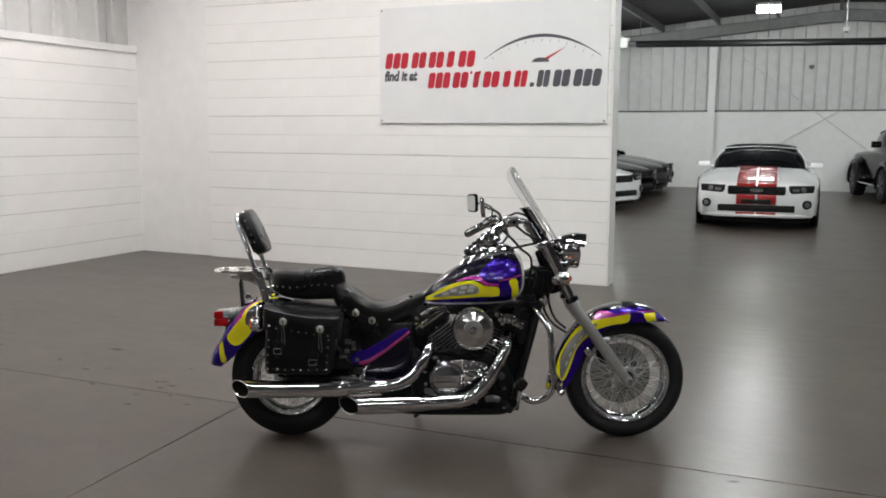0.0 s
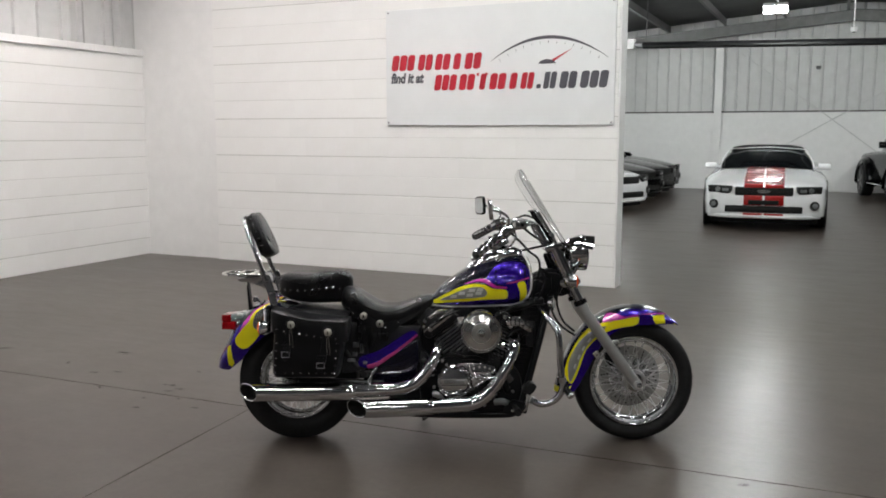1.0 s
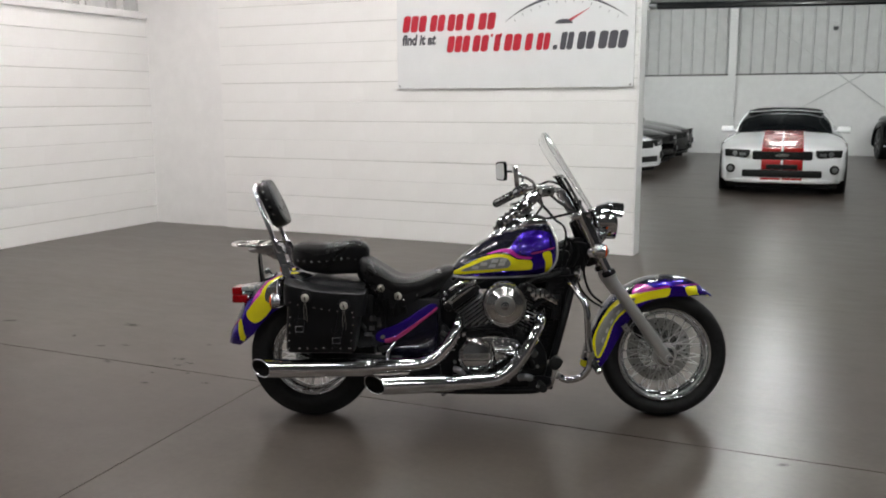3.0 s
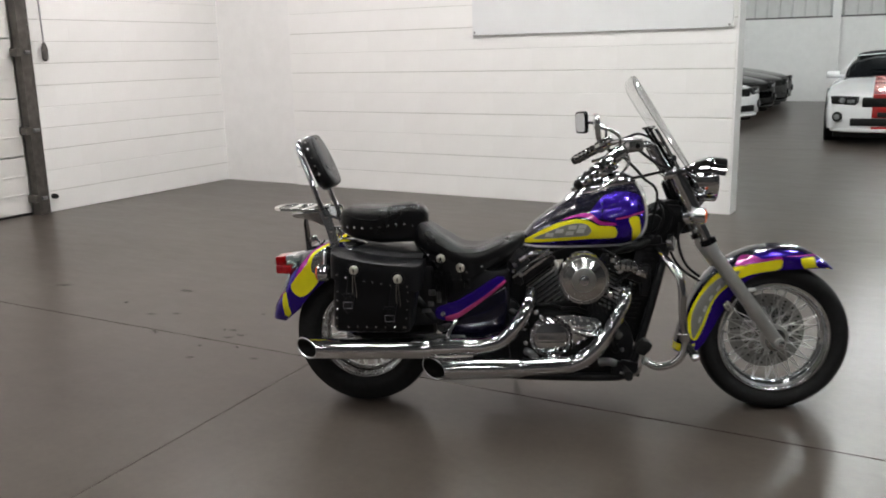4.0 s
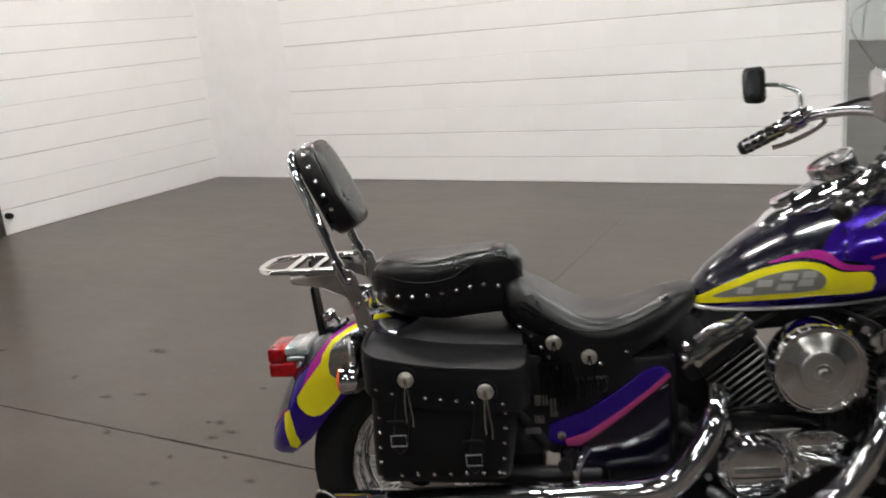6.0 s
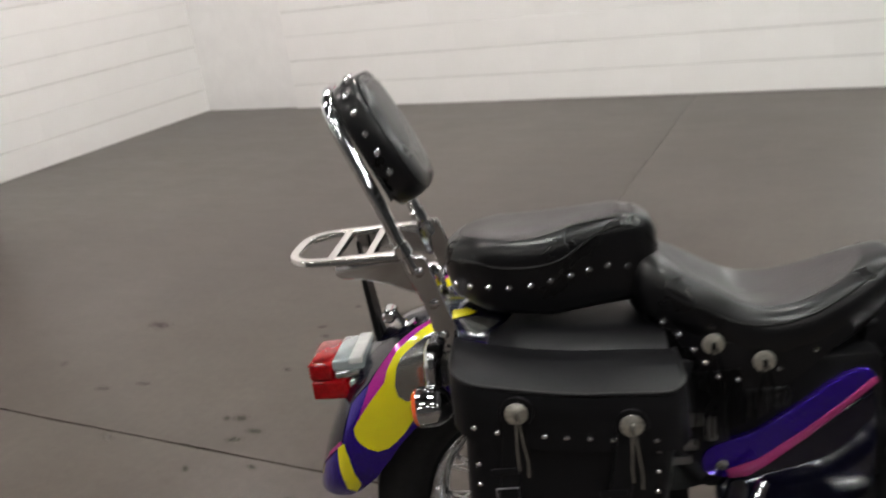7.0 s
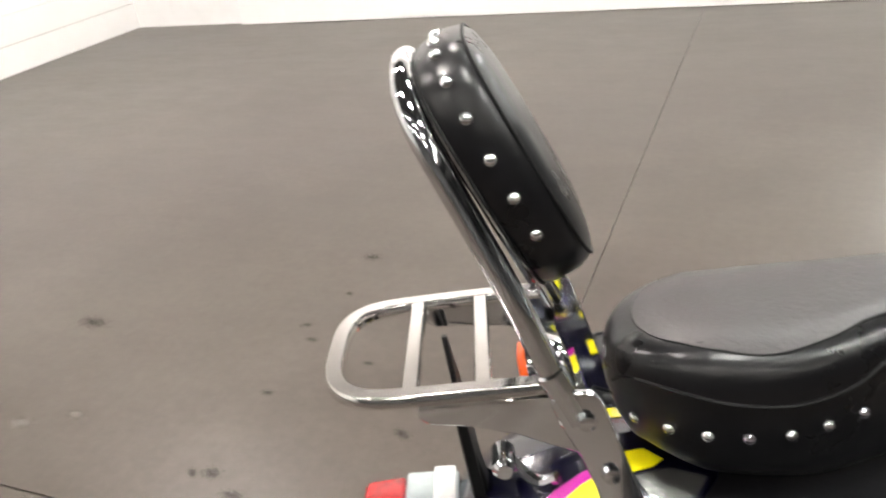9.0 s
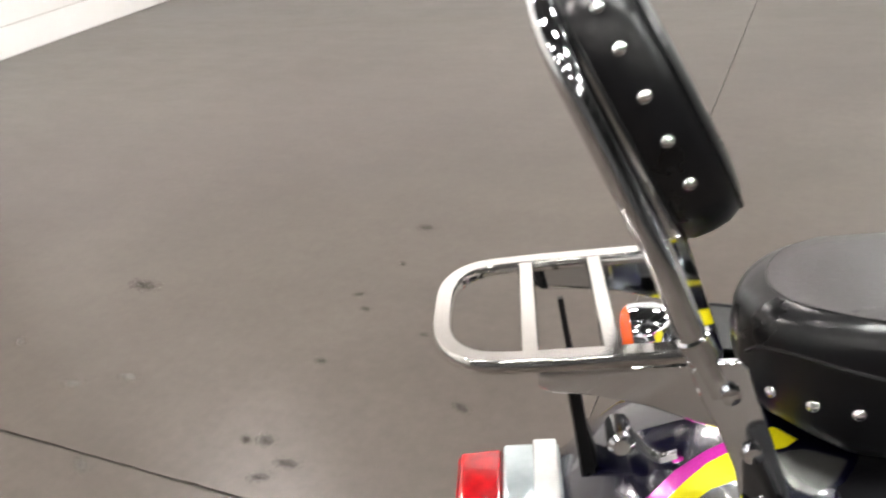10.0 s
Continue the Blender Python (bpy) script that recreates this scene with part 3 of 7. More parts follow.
rear_wheel = wheel(RW, 0.066, "rear_wheel", "wire-spoked rear wheel with black tyre", 0.190)
# brake discs
disc = lathe([(0.070, 0.092), (0.075, 0.092), (0.0755, 0.150), (0.0705, 0.150), (0.070, 0.092)], FW, (0, 1, 0), 48)
part("brake_disc", disc, DISC, front_wheel, "drilled steel brake disc")
part("disc_carrier", lathe([(0.055, 0.030), (0.060, 0.078), (0.066, 0.100), (0.069, 0.100), (0.069, 0.030)], FW, (0, 1, 0), 40), BRUSHED, front_wheel, "grey disc carrier")
for k in range(6):
    a = 2 * math.pi * k / 6
    part("bolt", lathe([(0.048, 0.002), (0.050, 0.008), (0.062, 0.008)], FW + Vector((0.066 * math.cos(a), 0, 0.066 * math.sin(a))), (0, 1, 0), 8), CHROME, front_wheel)
# drilled holes are flat dots, their inner dark put into the colour
hole = None
for r, n0 in ((0.108, 15), (0.122, 18), (0.136, 21)):
    for k in range(n0):
        a = 2 * math.pi * (k + r * 40) / n0
        m = Matrix.Translation(FW + Vector((r * math.cos(a), 0, r * math.sin(a))))
        if hole is None:
            hole = part("drilled_hole", lathe([(0.0692, 0.0004), (0.0692, 0.0042), (0.0705, 0.0042)], (0, 0, 0), (0, 1, 0), 8), SOOT_AND_HOLES, front_wheel)
            hole.matrix_basis = m
        else:
            twin(hole, m)
part("hub_flange", lathe([(-0.066, 0.016), (-0.064, 0.034), (-0.058, 0.052), (-0.049, 0.055), (-0.046, 0.050)], FW, (0, 1, 0), 32), SPUN, front_wheel)
part("speedo_drive", slab(smooth_outline([(1.596, 0.318), (1.648, 0.322), (1.662, 0.275), (1.630, 0.240), (1.590, 0.258)], 4), -0.082, -0.066, 0.005), BRUSHED, bike)
part("brake_caliper", slab(smooth_outline([(1.50, 0.40), (1.55, 0.44), (1.58, 0.42), (1.56, 0.36), (1.52, 0.34)], 3), 0.05, 0.105, 0.006), ENGINE_BLACK, bike)
part("brake_drum", lathe([(-0.066, 0.02), (-0.070, 0.075), (-0.045, 0.082), (0.05, 0.082), (0.05, 0.02)], RW, (0, 1, 0), 40), BRUSHED, rear_wheel)


# mudguards: an arch round the axle, given by angle; s runs from the crown (0) to the skirt's edge (1)
CROWN = 0.050


def guard(c, ang, top, low, half, crown=0.45):
    def f(th, s):
        sg = -1 if s < 0 else 1
        s = abs(s)
        rt, rl, w = interp(th, ang, top), interp(th, ang, low), interp(th, ang, half)
        deep = min(CROWN, (rt - rl) * 0.75)
        if s < crown:
            q = s / crown * math.pi / 2
            v, r = w * math.sin(q), rt - (1 - math.cos(q)) * deep
        else:
            q = (s - crown) / (1 - crown)
            v, r = w * (1 - 0.04 * q), (rt - deep) + (rl - rt + deep) * q
        a = radians(th)
        return c + Vector((r * math.cos(a), -sg * v, r * math.sin(a)))
    return f


def s_of(f, c, th, r):
    """The s at which the guard's section has the radius r."""
    lo, hi = 0.0, 1.0
    for _ in range(24):
        mid = (lo + hi) / 2
        p = f(th, mid) - c
        if math.hypot(p.x, p.z) > r:
            lo = mid
        else:
            hi = mid
    return lo


FA = [52, 58, 66, 78, 90, 102, 117, 132, 141, 157, 170, 182, 189, 195]
FT = [0.346, 0.352, 0.358, 0.362, 0.362, 0.361, 0.358, 0.357, 0.355, 0.352, 0.357, 0.371, 0.385, 0.394]
FL = [0.338, 0.322, 0.300, 0.279, 0.270, 0.266, 0.260, 0.242, 0.234, 0.232, 0.244, 0.268, 0.298, 0.330]
FH = [0.040, 0.062, 0.078, 0.087, 0.090, 0.090, 0.090, 0.090, 0.090, 0.091, 0.092, 0.094, 0.090, 0.070]
front_f = guard(FW, FA, FT, FL, FH)
RA = [20, 40, 60, 80, 100, 120, 135, 150, 160, 167, 172]
RT = [0.330, 0.332, 0.335, 0.340, 0.386, 0.412, 0.404, 0.394, 0.393, 0.396, 0.400]
RL = [0.270, 0.270, 0.268, 0.266, 0.264, 0.264, 0.266, 0.272, 0.285, 0.310, 0.335]
RH = [0.095, 0.098, 0.100, 0.102, 0.103, 0.104, 0.104, 0.102, 0.096, 0.085, 0.060]
rear_f = guard(RW, RA, RT, RL, RH)


def guard_mesh(f, a0, a1, na):
    return sheet(lambda a, b: f(a0 + (a1 - a0) * a, -1 + 2 * b), na, 22, 0.003)


ff = part("front_fender", guard_mesh(front_f, 52, 189, 48), PURPLE, bike, "glossy purple front fender with yellow and magenta panels")
rf = part("rear_fender", guard_mesh(rear_f, 20, 172, 48), PURPLE, bike, "glossy purple rear fender with yellow and magenta panels")


def guard_patch(name, f, c, pts, mat, parent, lift=0.0012, round_=4, label="", least=0.0):
    """A painted panel on a fender, its outline given as (u, z) on the near flank, both flanks alike."""
    out = []
    for u, z in (smooth_outline(pts, round_) if round_ else pts):
        th = math.degrees(math.atan2(z - c.z, u - c.x)) % 360
        out.append((th, max(least, s_of(f, c, th, math.hypot(u - c.x, z - c.z)))))
    for sg in (1, -1):
        part(name, decal([(a, sg * min(s, 0.985)) for a, s in out], f, (4, 0.08), lift, out=(0, -sg, 0.3)), mat, parent, label)


def band_patch(name, f, pts, mat, parent, lift=0.0012, label="", round_=4):
    """A painted panel given straight in (angle, s)."""
    o = smooth_outline(pts, round_) if round_ else pts
    for sg in (1, -1):
        part(name, decal([(a, sg * s) for a, s in o], f, (4, 0.08), lift, out=(0, -sg, 0.6)), mat, parent, label)


# front fender paint
band_patch("dark_crown", front_f, [(56, 0.0), (56, 0.20), (80, 0.22), (104, 0.24), (118, 0.34), (132, 0.42), (150, 0.42), (170, 0.42), (182, 0.46), (188, 0.50), (188, 0.0)], NAVY, ff, 0.0007, "midnight-blue crown", 0)
guard_patch("yellow_panel", front_f, FW, [(1.302, 0.291), (1.286, 0.329), (1.303, 0.398), (1.349, 0.486), (1.403, 0.546), (1.475, 0.574), (1.558, 0.589), (1.626, 0.601), (1.634, 0.585), (1.621, 0.562), (1.560, 0.551), (1.502, 0.536), (1.447, 0.506), (1.386, 0.444), (1.357, 0.365), (1.334, 0.308), (1.318, 0.285)], YELLOW, ff, label="yellow painted flame panel")
guard_patch("silver_panel", front_f, FW, [(FW.x + r * math.cos(radians(a)), FW.z + r * math.sin(radians(a))) for a, r in ((180, 0.316), (165, 0.331), (150, 0.330), (135, 0.326), (122, 0.312), (119, 0.303), (124, 0.293), (140, 0.292), (155, 0.289), (168, 0.290))], SILVER_PAINT, ff, 0.0022)
guard_patch("magenta_panel", front_f, FW, [(1.465, 0.570), (1.468, 0.588), (1.490, 0.611), (1.530, 0.613), (1.565, 0.601), (1.622, 0.610), (1.628, 0.600), (1.558, 0.586), (1.510, 0.578)], MAGENTA, ff, 0.0010)
guard_patch("yellow_stripe", front_f, FW, [(1.703, 0.604), (1.758, 0.606), (1.770, 0.570), (1.720, 0.563)], YELLOW, ff, round_=0)
guard_patch("pink_line", front_f, FW, [(1.640, 0.609), (1.700, 0.614), (1.765, 0.611), (1.800, 0.598), (1.765, 0.607), (1.700, 0.610)], PINK, ff, round_=0)
band_patch("yellow_stripe", front_f, [(57, 0.50), (54, 0.55), (54, 0.90), (56, 0.85)], YELLOW, ff, round_=0)
for k in range(4):
    a0 = 136 + 9 * k
    band_patch("pale_square", front_f, [(a0, 0.44), (a0 + 4.5, 0.45), (a0 + 4.5, 0.52), (a0, 0.51)], SILVER_PALE, ff, 0.003, round_=0)
band_patch("yellow_stripe", front_f, [(184.5, 0.0), (188.3, 0.0), (188.3, 0.46), (186.5, 0.60), (183.0, 0.62), (184.0, 0.46)], YELLOW, ff, 0.0016, round_=0)
# rear fender paint
band_patch("dark_crown", rear_f, [(22, 0.0), (22, 0.92), (60, 0.92), (100, 0.92), (106, 0.92), (107, 0.12), (114, 0.17), (122, 0.26), (132, 0.31), (140, 0.27), (151, 0.335), (160, 0.18), (168, 0.05), (168, 0.0)], NAVY, rf, 0.0008, "midnight-blue crown", 0)
band_patch("magenta_panel", rear_f, [(107, 0.11), (110, 0.13), (114.3, 0.169), (118.1, 0.219), (122.6, 0.268), (127, 0.295), (131.6, 0.327), (134.9, 0.371), (139.7, 0.407), (144.4, 0.408), (138.3, 0.435), (132.7, 0.44), (127.4, 0.43), (125.1, 0.375), (121.8, 0.33), (117.9, 0.28), (113.9, 0.225), (107, 0.155)], MAGENTA, rf, 0.0012, "", 0)
band_patch("yellow_panel", rear_f, [(107, 0.145), (110.3, 0.17), (113.9, 0.214), (117.9, 0.269), (121.8, 0.320), (125.1, 0.365), (127.4, 0.421), (132.7, 0.431), (138.3, 0.427), (144.6, 0.410), (146.6, 0.445), (148, 0.52), (149, 0.66), (148.5, 0.80), (145.7, 0.899), (142, 0.935), (137, 0.945), (130.6, 0.915), (124, 0.82), (118, 0.62), (112, 0.35), (107, 0.22)], YELLOW, rf, 0.0018, "yellow painted panel", 0)
band_patch("silver_panel", rear_f, [(107, 0.235), (111, 0.252), (114.5, 0.292), (118.6, 0.343), (122.4, 0.41), (126, 0.516), (127.9, 0.621), (127.2, 0.72), (124, 0.80), (117, 0.82), (107, 0.80)], SILVER_LIGHT, rf, 0.0025, "silver painted inlay", 0)
band_patch("yellow_stripe", rear_f, [(153.5, 0.316), (150.9, 0.366), (154.9, 0.467), (160, 0.62), (164, 0.86), (167.5, 0.90), (166.5, 0.60), (163, 0.46), (159.8, 0.399)], YELLOW, rf, 0.0014, "", 0)
band_patch("pink_line", rear_f, [(151.1, 0.325), (158, 0.215), (164, 0.105), (164.6, 0.125), (158.4, 0.238), (151.9, 0.352)], PINK, rf, 0.0014, "", 0)
band_patch("yellow_stripe", rear_f, [(165, 0.04), (168, 0.03), (169, 0.10), (166, 0.12)], YELLOW, rf, 0.0014, "", 0)
band_patch("yellow_panel", rear_f, [(104.4, 0.085), (100.6, 0.077), (98.2, 0.118), (100, 0.148), (104.4, 0.165)], YELLOW, rf, 0.0014, "", 0)
band_patch("silver_panel", rear_f, [(103, 0.172), (97.7, 0.150), (92.4, 0.165), (95, 0.24), (98.9, 0.308), (101, 0.28)], SILVER_LIGHT, rf, 0.0014, "", 0)


# ---- tank ----
TU = [0.640, 0.655, 0.690, 0.760, 0.850, 0.950, 1.040, 1.090, 1.118, 1.136]
T1 = [0.676, 0.698, 0.738, 0.793, 0.850, 0.886, 0.900, 0.893, 0.868, 0.790]
T0 = [0.652, 0.645, 0.640, 0.641, 0.644, 0.648, 0.654, 0.672, 0.700, 0.745]
TH = [0.030, 0.045, 0.068, 0.104, 0.138, 0.156, 0.150, 0.130, 0.104, 0.050]


def tank_f(u, z):
    """The near flank of the tank."""
    a, b, w = interp(u, TU, T0), interp(u, TU, T1), interp(u, TU, TH)
    zm = a + (b - a) * 0.36
    q = (z - zm) / (b - zm) if z > zm else (zm - z) / (zm - a)
    q = min(1.0, abs(q))
    p = 2.1 if z > zm else 3.0
    return Vector((u, -w * max(0.0, 1 - q ** p) ** (1 / p), z))


def tank_mesh():
    rings = []
    for i in range(41):
        u = TU[0] + (TU[-1] - TU[0]) * (i / 40)
        a, b = interp(u, TU, T0), interp(u, TU, T1)
        side = [tank_f(u, a + (b - a) * (0.5 - 0.5 * math.cos(math.pi * k / 14))) for k in range(15)]
        rings.append(side + [Vector((q.x, -q.y, q.z)) for q in side[-2:0:-1]])
    return add_loft(bmesh.new(), rings)


tank = part("fuel_tank", tank_mesh(), NAVY, bike, "midnight-blue and purple fuel tank with yellow flame panel")


def tank_patch(name, pts, mat, lift=0.0012, round_=4, label=""):
    o = smooth_outline(pts, round_) if round_ else pts
    bm = decal(o, tank_f, (0.02, 0.012), lift)
    part(name, bm, mat, tank, label)
    bm = decal(o, tank_f, (0.02, 0.012), lift)
    for v in bm.verts:
        v.co.y = -v.co.y
    part(name, bm, mat, tank)


tank_patch("purple_panel", [(0.905, 0.770), (0.930, 0.820), (0.975, 0.855), (1.040, 0.862), (1.090, 0.845), (1.112, 0.800), (1.120, 0.755), (1.100, 0.705), (1.050, 0.668), (0.980, 0.664), (0.900, 0.664), (0.960, 0.690), (1.000, 0.720), (0.980, 0.755)], PURPLE, 0.0008, label="vivid purple panel")
tank_patch("purple_panel", [(0.680, 0.654), (0.760, 0.668), (0.900, 0.684), (0.985, 0.680), (0.900, 0.656), (0.780, 0.652)], PURPLE, 0.0006)
tank_patch("yellow_panel", [(0.646, 0.660), (0.700, 0.697), (0.767, 0.734), (0.820, 0.753), (0.862, 0.760), (0.900, 0.755), (0.937, 0.738), (0.990, 0.735), (1.004, 0.722), (1.004, 0.704), (0.990, 0.691), (0.898, 0.687), (0.766, 0.672)], YELLOW, 0.0016, label="yellow flame panel")
tank_patch("silver_panel", [(0.690, 0.676), (0.740, 0.703), (0.793, 0.728), (0.850, 0.744), (0.890, 0.742), (0.909, 0.722), (0.900, 0.703), (0.870, 0.697), (0.792, 0.688)], SILVER_PAINT, 0.0024, label="silver chequered inlay")
for i, (u, z) in enumerate(((0.752, 0.695), (0.790, 0.712), (0.828, 0.706), (0.838, 0.728), (0.868, 0.716), (0.876, 0.733))):
    tank_patch("pale_square", [(u - 0.016, z - 0.008), (u + 0.014, z - 0.006), (u + 0.018, z + 0.009), (u - 0.010, z + 0.007)], SILVER_PALE, 0.0032, 0)
tank_patch("magenta_panel", [(0.800, 0.754), (0.840, 0.772), (0.886, 0.783), (0.915, 0.778), (0.945, 0.755), (0.998, 0.748), (0.996, 0.738), (0.940, 0.742), (0.903, 0.762), (0.860, 0.768)], MAGENTA, 0.0018)
tank_patch("yellow_stripe", [(1.050, 0.762), (1.084, 0.770), (1.094, 0.735), (1.094, 0.700), (1.068, 0.674), (1.064, 0.700), (1.063, 0.725)], YELLOW, 0.0016)
tank_patch("pink_line", [(1.000, 0.765), (1.050, 0.775), (1.108, 0.790), (1.109, 0.784), (1.050, 0.768), (1.000, 0.759)], PINK, 0.0014, 0)
bead = [tank_f(u, interp(u, TU, T0) + 0.007) for u in [0.648 + 0.0115 * k for k in range(38)]]
bead += [tank_f(1.094, 0.696), tank_f(1.108, 0.716), tank_f(1.116, 0.745), tank_f(1.117, 0.780), tank_f(1.114, 0.815), tank_f(1.106, 0.850)]
bead = spline([Vector((p.x + (0.003 if p.x > 1.09 else 0), p.y - 0.0045, p.z - 0.001)) for p in bead] + [Vector((1.085, -0.045, 0.893))], 2)
part("tank_bead", add_tube(bmesh.new(), bead, 0.0054, 10), TRIM, tank, "bright seam bead")
part("tank_bead", add_tube(bmesh.new(), [Vector((p.x, -p.y, p.z)) for p in bead], 0.0054, 8), TRIM, tank)
# dashboard console on top of the tank
cons = []
for u, z, w, h in ((0.790, 0.805, 0.020, 0.012), (0.830, 0.838, 0.050, 0.018), (0.900, 0.872, 0.066, 0.030), (0.970, 0.896, 0.070, 0.045), (1.040, 0.908, 0.066, 0.040), (1.085, 0.905, 0.045, 0.020)):
    cons.append([Vector((u - 0.3 * q.y * h, q.x * w, z - 0.012 + q.y * h)) for q in [Vector((math.cos(t), math.sin(t))) for t in [2 * math.pi * k / 20 for k in range(20)]]])
part("dash_console", add_loft(bmesh.new(), cons), CHROME, tank, "chrome tank console")
spd = lathe([(-0.012, 0.052), (0.018, 0.054), (0.026, 0.050), (0.026, 0.045), (0.023, 0.044)], (0.972, 0, 0.935), (-0.45, 0, 0.9), 32)
speedo = part("speedometer", spd, CHROME, bike, "round chrome speedometer")
part("dial", lathe([(0.0225, 0.0001), (0.0235, 0.0445), (0.020, 0.0445)], (0.972, 0, 0.935), (-0.45, 0, 0.9), 32), BLACK, speedo)
part("fuel_cap", lathe([(-0.01, 0.030), (0.008, 0.031), (0.014, 0.026), (0.016, 0.001)], (0.865, 0, 0.872), (-0.45, 0, 0.9), 24), CHROME, tank)

# ---- frame ----
frame_parts = [
    ([(1.235, 0, 0.905), (1.275, 0, 0.70)], 0.034),
    ([(1.20, 0, 0.80), (0.95, 0, 0.70), (0.66, 0, 0.63)], 0.026),
]
for s in (-1, 1):
    frame_parts += [
        ([(1.225, 0.03 * s, 0.72), (1.168, 0.10 * s, 0.52), (1.090, 0.12 * s, 0.24), (1.05, 0.12 * s, 0.155), (0.95, 0.12 * s, 0.140), (0.60, 0.11 * s, 0.140), (0.50, 0.085 * s, 0.16), (0.42, 0.075 * s, 0.28)], 0.0165),
        ([(0.66, 0.03 * s, 0.63), (0.52, 0.065 * s, 0.55), (0.43, 0.070 * s, 0.42), (0.42, 0.075 * s, 0.28)], 0.016),
        ([(0.60, 0.06 * s, 0.59), (0.30, 0.085 * s, 0.585), (0.05, 0.108 * s, 0.585), (-0.10, 0.109 * s, 0.640)], 0.012),
        ([(0.42, 0.11 * s, 0.28), (0.20, 0.105 * s, 0.285), (0.0, 0.10 * s, 0.292)], 0.022),
    ]
for p, r in frame_parts:
    part("frame_tube", tube(p, r, 10, 4), MATTE_BLACK, bike)
part("steering_head", lathe([(-0.11, 0.030), (-0.10, 0.036), (0.10, 0.036), (0.11, 0.030)], (1.255, 0, 0.80), (-0.36, 0, 0.93), 20), BLACK, bike)
part("regulator_box", box((1.100, -0.112, 0.46), (1.140, 0.112, 0.58), 0.008), ENGINE_BLACK, bike)
def radiator():
    """A finned core between the front downtubes, with its tanks, shroud and hoses."""
    def lean(z):
        return interp(z, [0.19, 0.27, 0.38, 0.46, 0.60, 0.69], [1.046, 1.080, 1.104, 1.132, 1.166, 1.192])
    rad = new("radiator")
    rad.parent = bike
    rad["label"] = "black radiator between the front frame tubes"
    bm = bmesh.new()
    add_loft(bm, [[Vector((lean(z) - 0.060, -0.082, z)), Vector((lean(z) + 0.016, -0.082, z)), Vector((lean(z) + 0.016, 0.082, z)), Vector((lean(z) - 0.060, 0.082, z))] for z in (0.27, 0.38, 0.46, 0.60, 0.66)])
    part("core", bm, MATTE_BLACK, rad)
    for k in range(19):
        z = 0.285 + 0.0195 * k
        part("fin", box((lean(z) - 0.066, -0.0875, z), (lean(z) - 0.008, -0.0825, z + 0.007), 0.001, 1), ENGINE_BLACK, rad)
    for z0, z1 in ((0.655, 0.690), (0.215, 0.268)):
        z = (z0 + z1) / 2
        part("header_tank", box((lean(z) - 0.070, -0.095, z0), (lean(z) - 0.004, 0.095, z1), 0.010), MATTE_BLACK, rad)
    # side shroud with pressed ribs
    bm = bmesh.new()
    zs = [0.20, 0.27, 0.34, 0.41, 0.48, 0.55, 0.62, 0.685]
    add_loft(bm, [[Vector((lean(z) - 0.098, -0.070, z)), Vector((lean(z) - 0.092, -0.094, z)), Vector((lean(z) - 0.060, -0.098, z)), Vector((lean(z) - 0.058, -0.070, z))] for z in zs])
    part("shroud", bm, ENGINE_BLACK, rad)
    for z in (0.33, 0.44, 0.56):
        part("clip", box((lean(z) - 0.090, -0.106, z), (lean(z) - 0.070, -0.096, z + 0.022), 0.003), SATIN, rad)
    part("hose", tube([(lean(0.67) - 0.05, -0.080, 0.672), (1.085, -0.118, 0.655), (1.030, -0.112, 0.640), (0.990, -0.080, 0.640)], 0.015, 12, 5), PLASTIC, rad)
    part("hose", tube([(lean(0.24) - 0.05, -0.090, 0.240), (1.005, -0.128, 0.262), (0.985, -0.124, 0.320), (0.970, -0.118, 0.350)], 0.016, 12, 5), PLASTIC, rad)
    part("hose_clamp", lathe([(-0.005, 0.016), (-0.004, 0.0175), (0.004, 0.0175), (0.005, 0.016)], (1.010, -0.121, 0.258), (1, -0.4, -0.3), 14), SATIN, rad)
    # coil, relay box and wiring in the neck of the frame
    part("ignition_coil", slab(smooth_outline([(1.120, 0.700), (1.165, 0.715), (1.180, 0.760), (1.140, 0.770), (1.115, 0.740)], 3), -0.075, -0.030, 0.006), ENGINE_BLACK, bike)
    part("neck_gusset", slab([(1.128, 0.690), (1.236, 0.700), (1.262, 0.830), (1.200, 0.820), (1.140, 0.780)], -0.036, 0.036, 0.008), MATTE_BLACK, bike)
    for dv, bend in ((-0.050, 0.02), (-0.062, -0.01), (-0.044, 0.035)):
        part("wire_loom", tube([(1.165, dv, 0.830), (1.195 + bend, dv - 0.030, 0.770), (1.172 + bend, dv - 0.034, 0.700), (1.120, dv - 0.010, 0.650)], 0.005, 8, 5), PLASTIC, bike)


radiator()

# ---- engine ----
part("air_box", slab(smooth_outline([(0.640, 0.560), (0.700, 0.545), (0.760, 0.590), (1.000, 0.590), (1.080, 0.570), (1.120, 0.650), (0.900, 0.668), (0.680, 0.650)], 3), -0.062, 0.062, 0.008), ENGINE_BLACK, bike)
part("rear_mount", slab(smooth_outline([(0.575, 0.430), (0.690, 0.400), (0.745, 0.450), (0.690, 0.560), (0.640, 0.640), (0.590, 0.600)], 3), -0.070, 0.070, 0.008), ENGINE_BLACK, bike)
part("neck_cover", slab(smooth_outline([(1.120, 0.640), (1.200, 0.630), (1.262, 0.700), (1.275, 0.790), (1.180, 0.800), (1.120, 0.720)], 3), -0.055, 0.055, 0.008), MATTE_BLACK, bike)
case = slab(smooth_outline([(0.60, 0.20), (0.66, 0.15), (0.95, 0.14), (1.05, 0.17), (1.08, 0.28), (1.03, 0.38), (0.90, 0.44), (0.70, 0.43), (0.60, 0.36)], 3), -0.115, 0.12, 0.012)
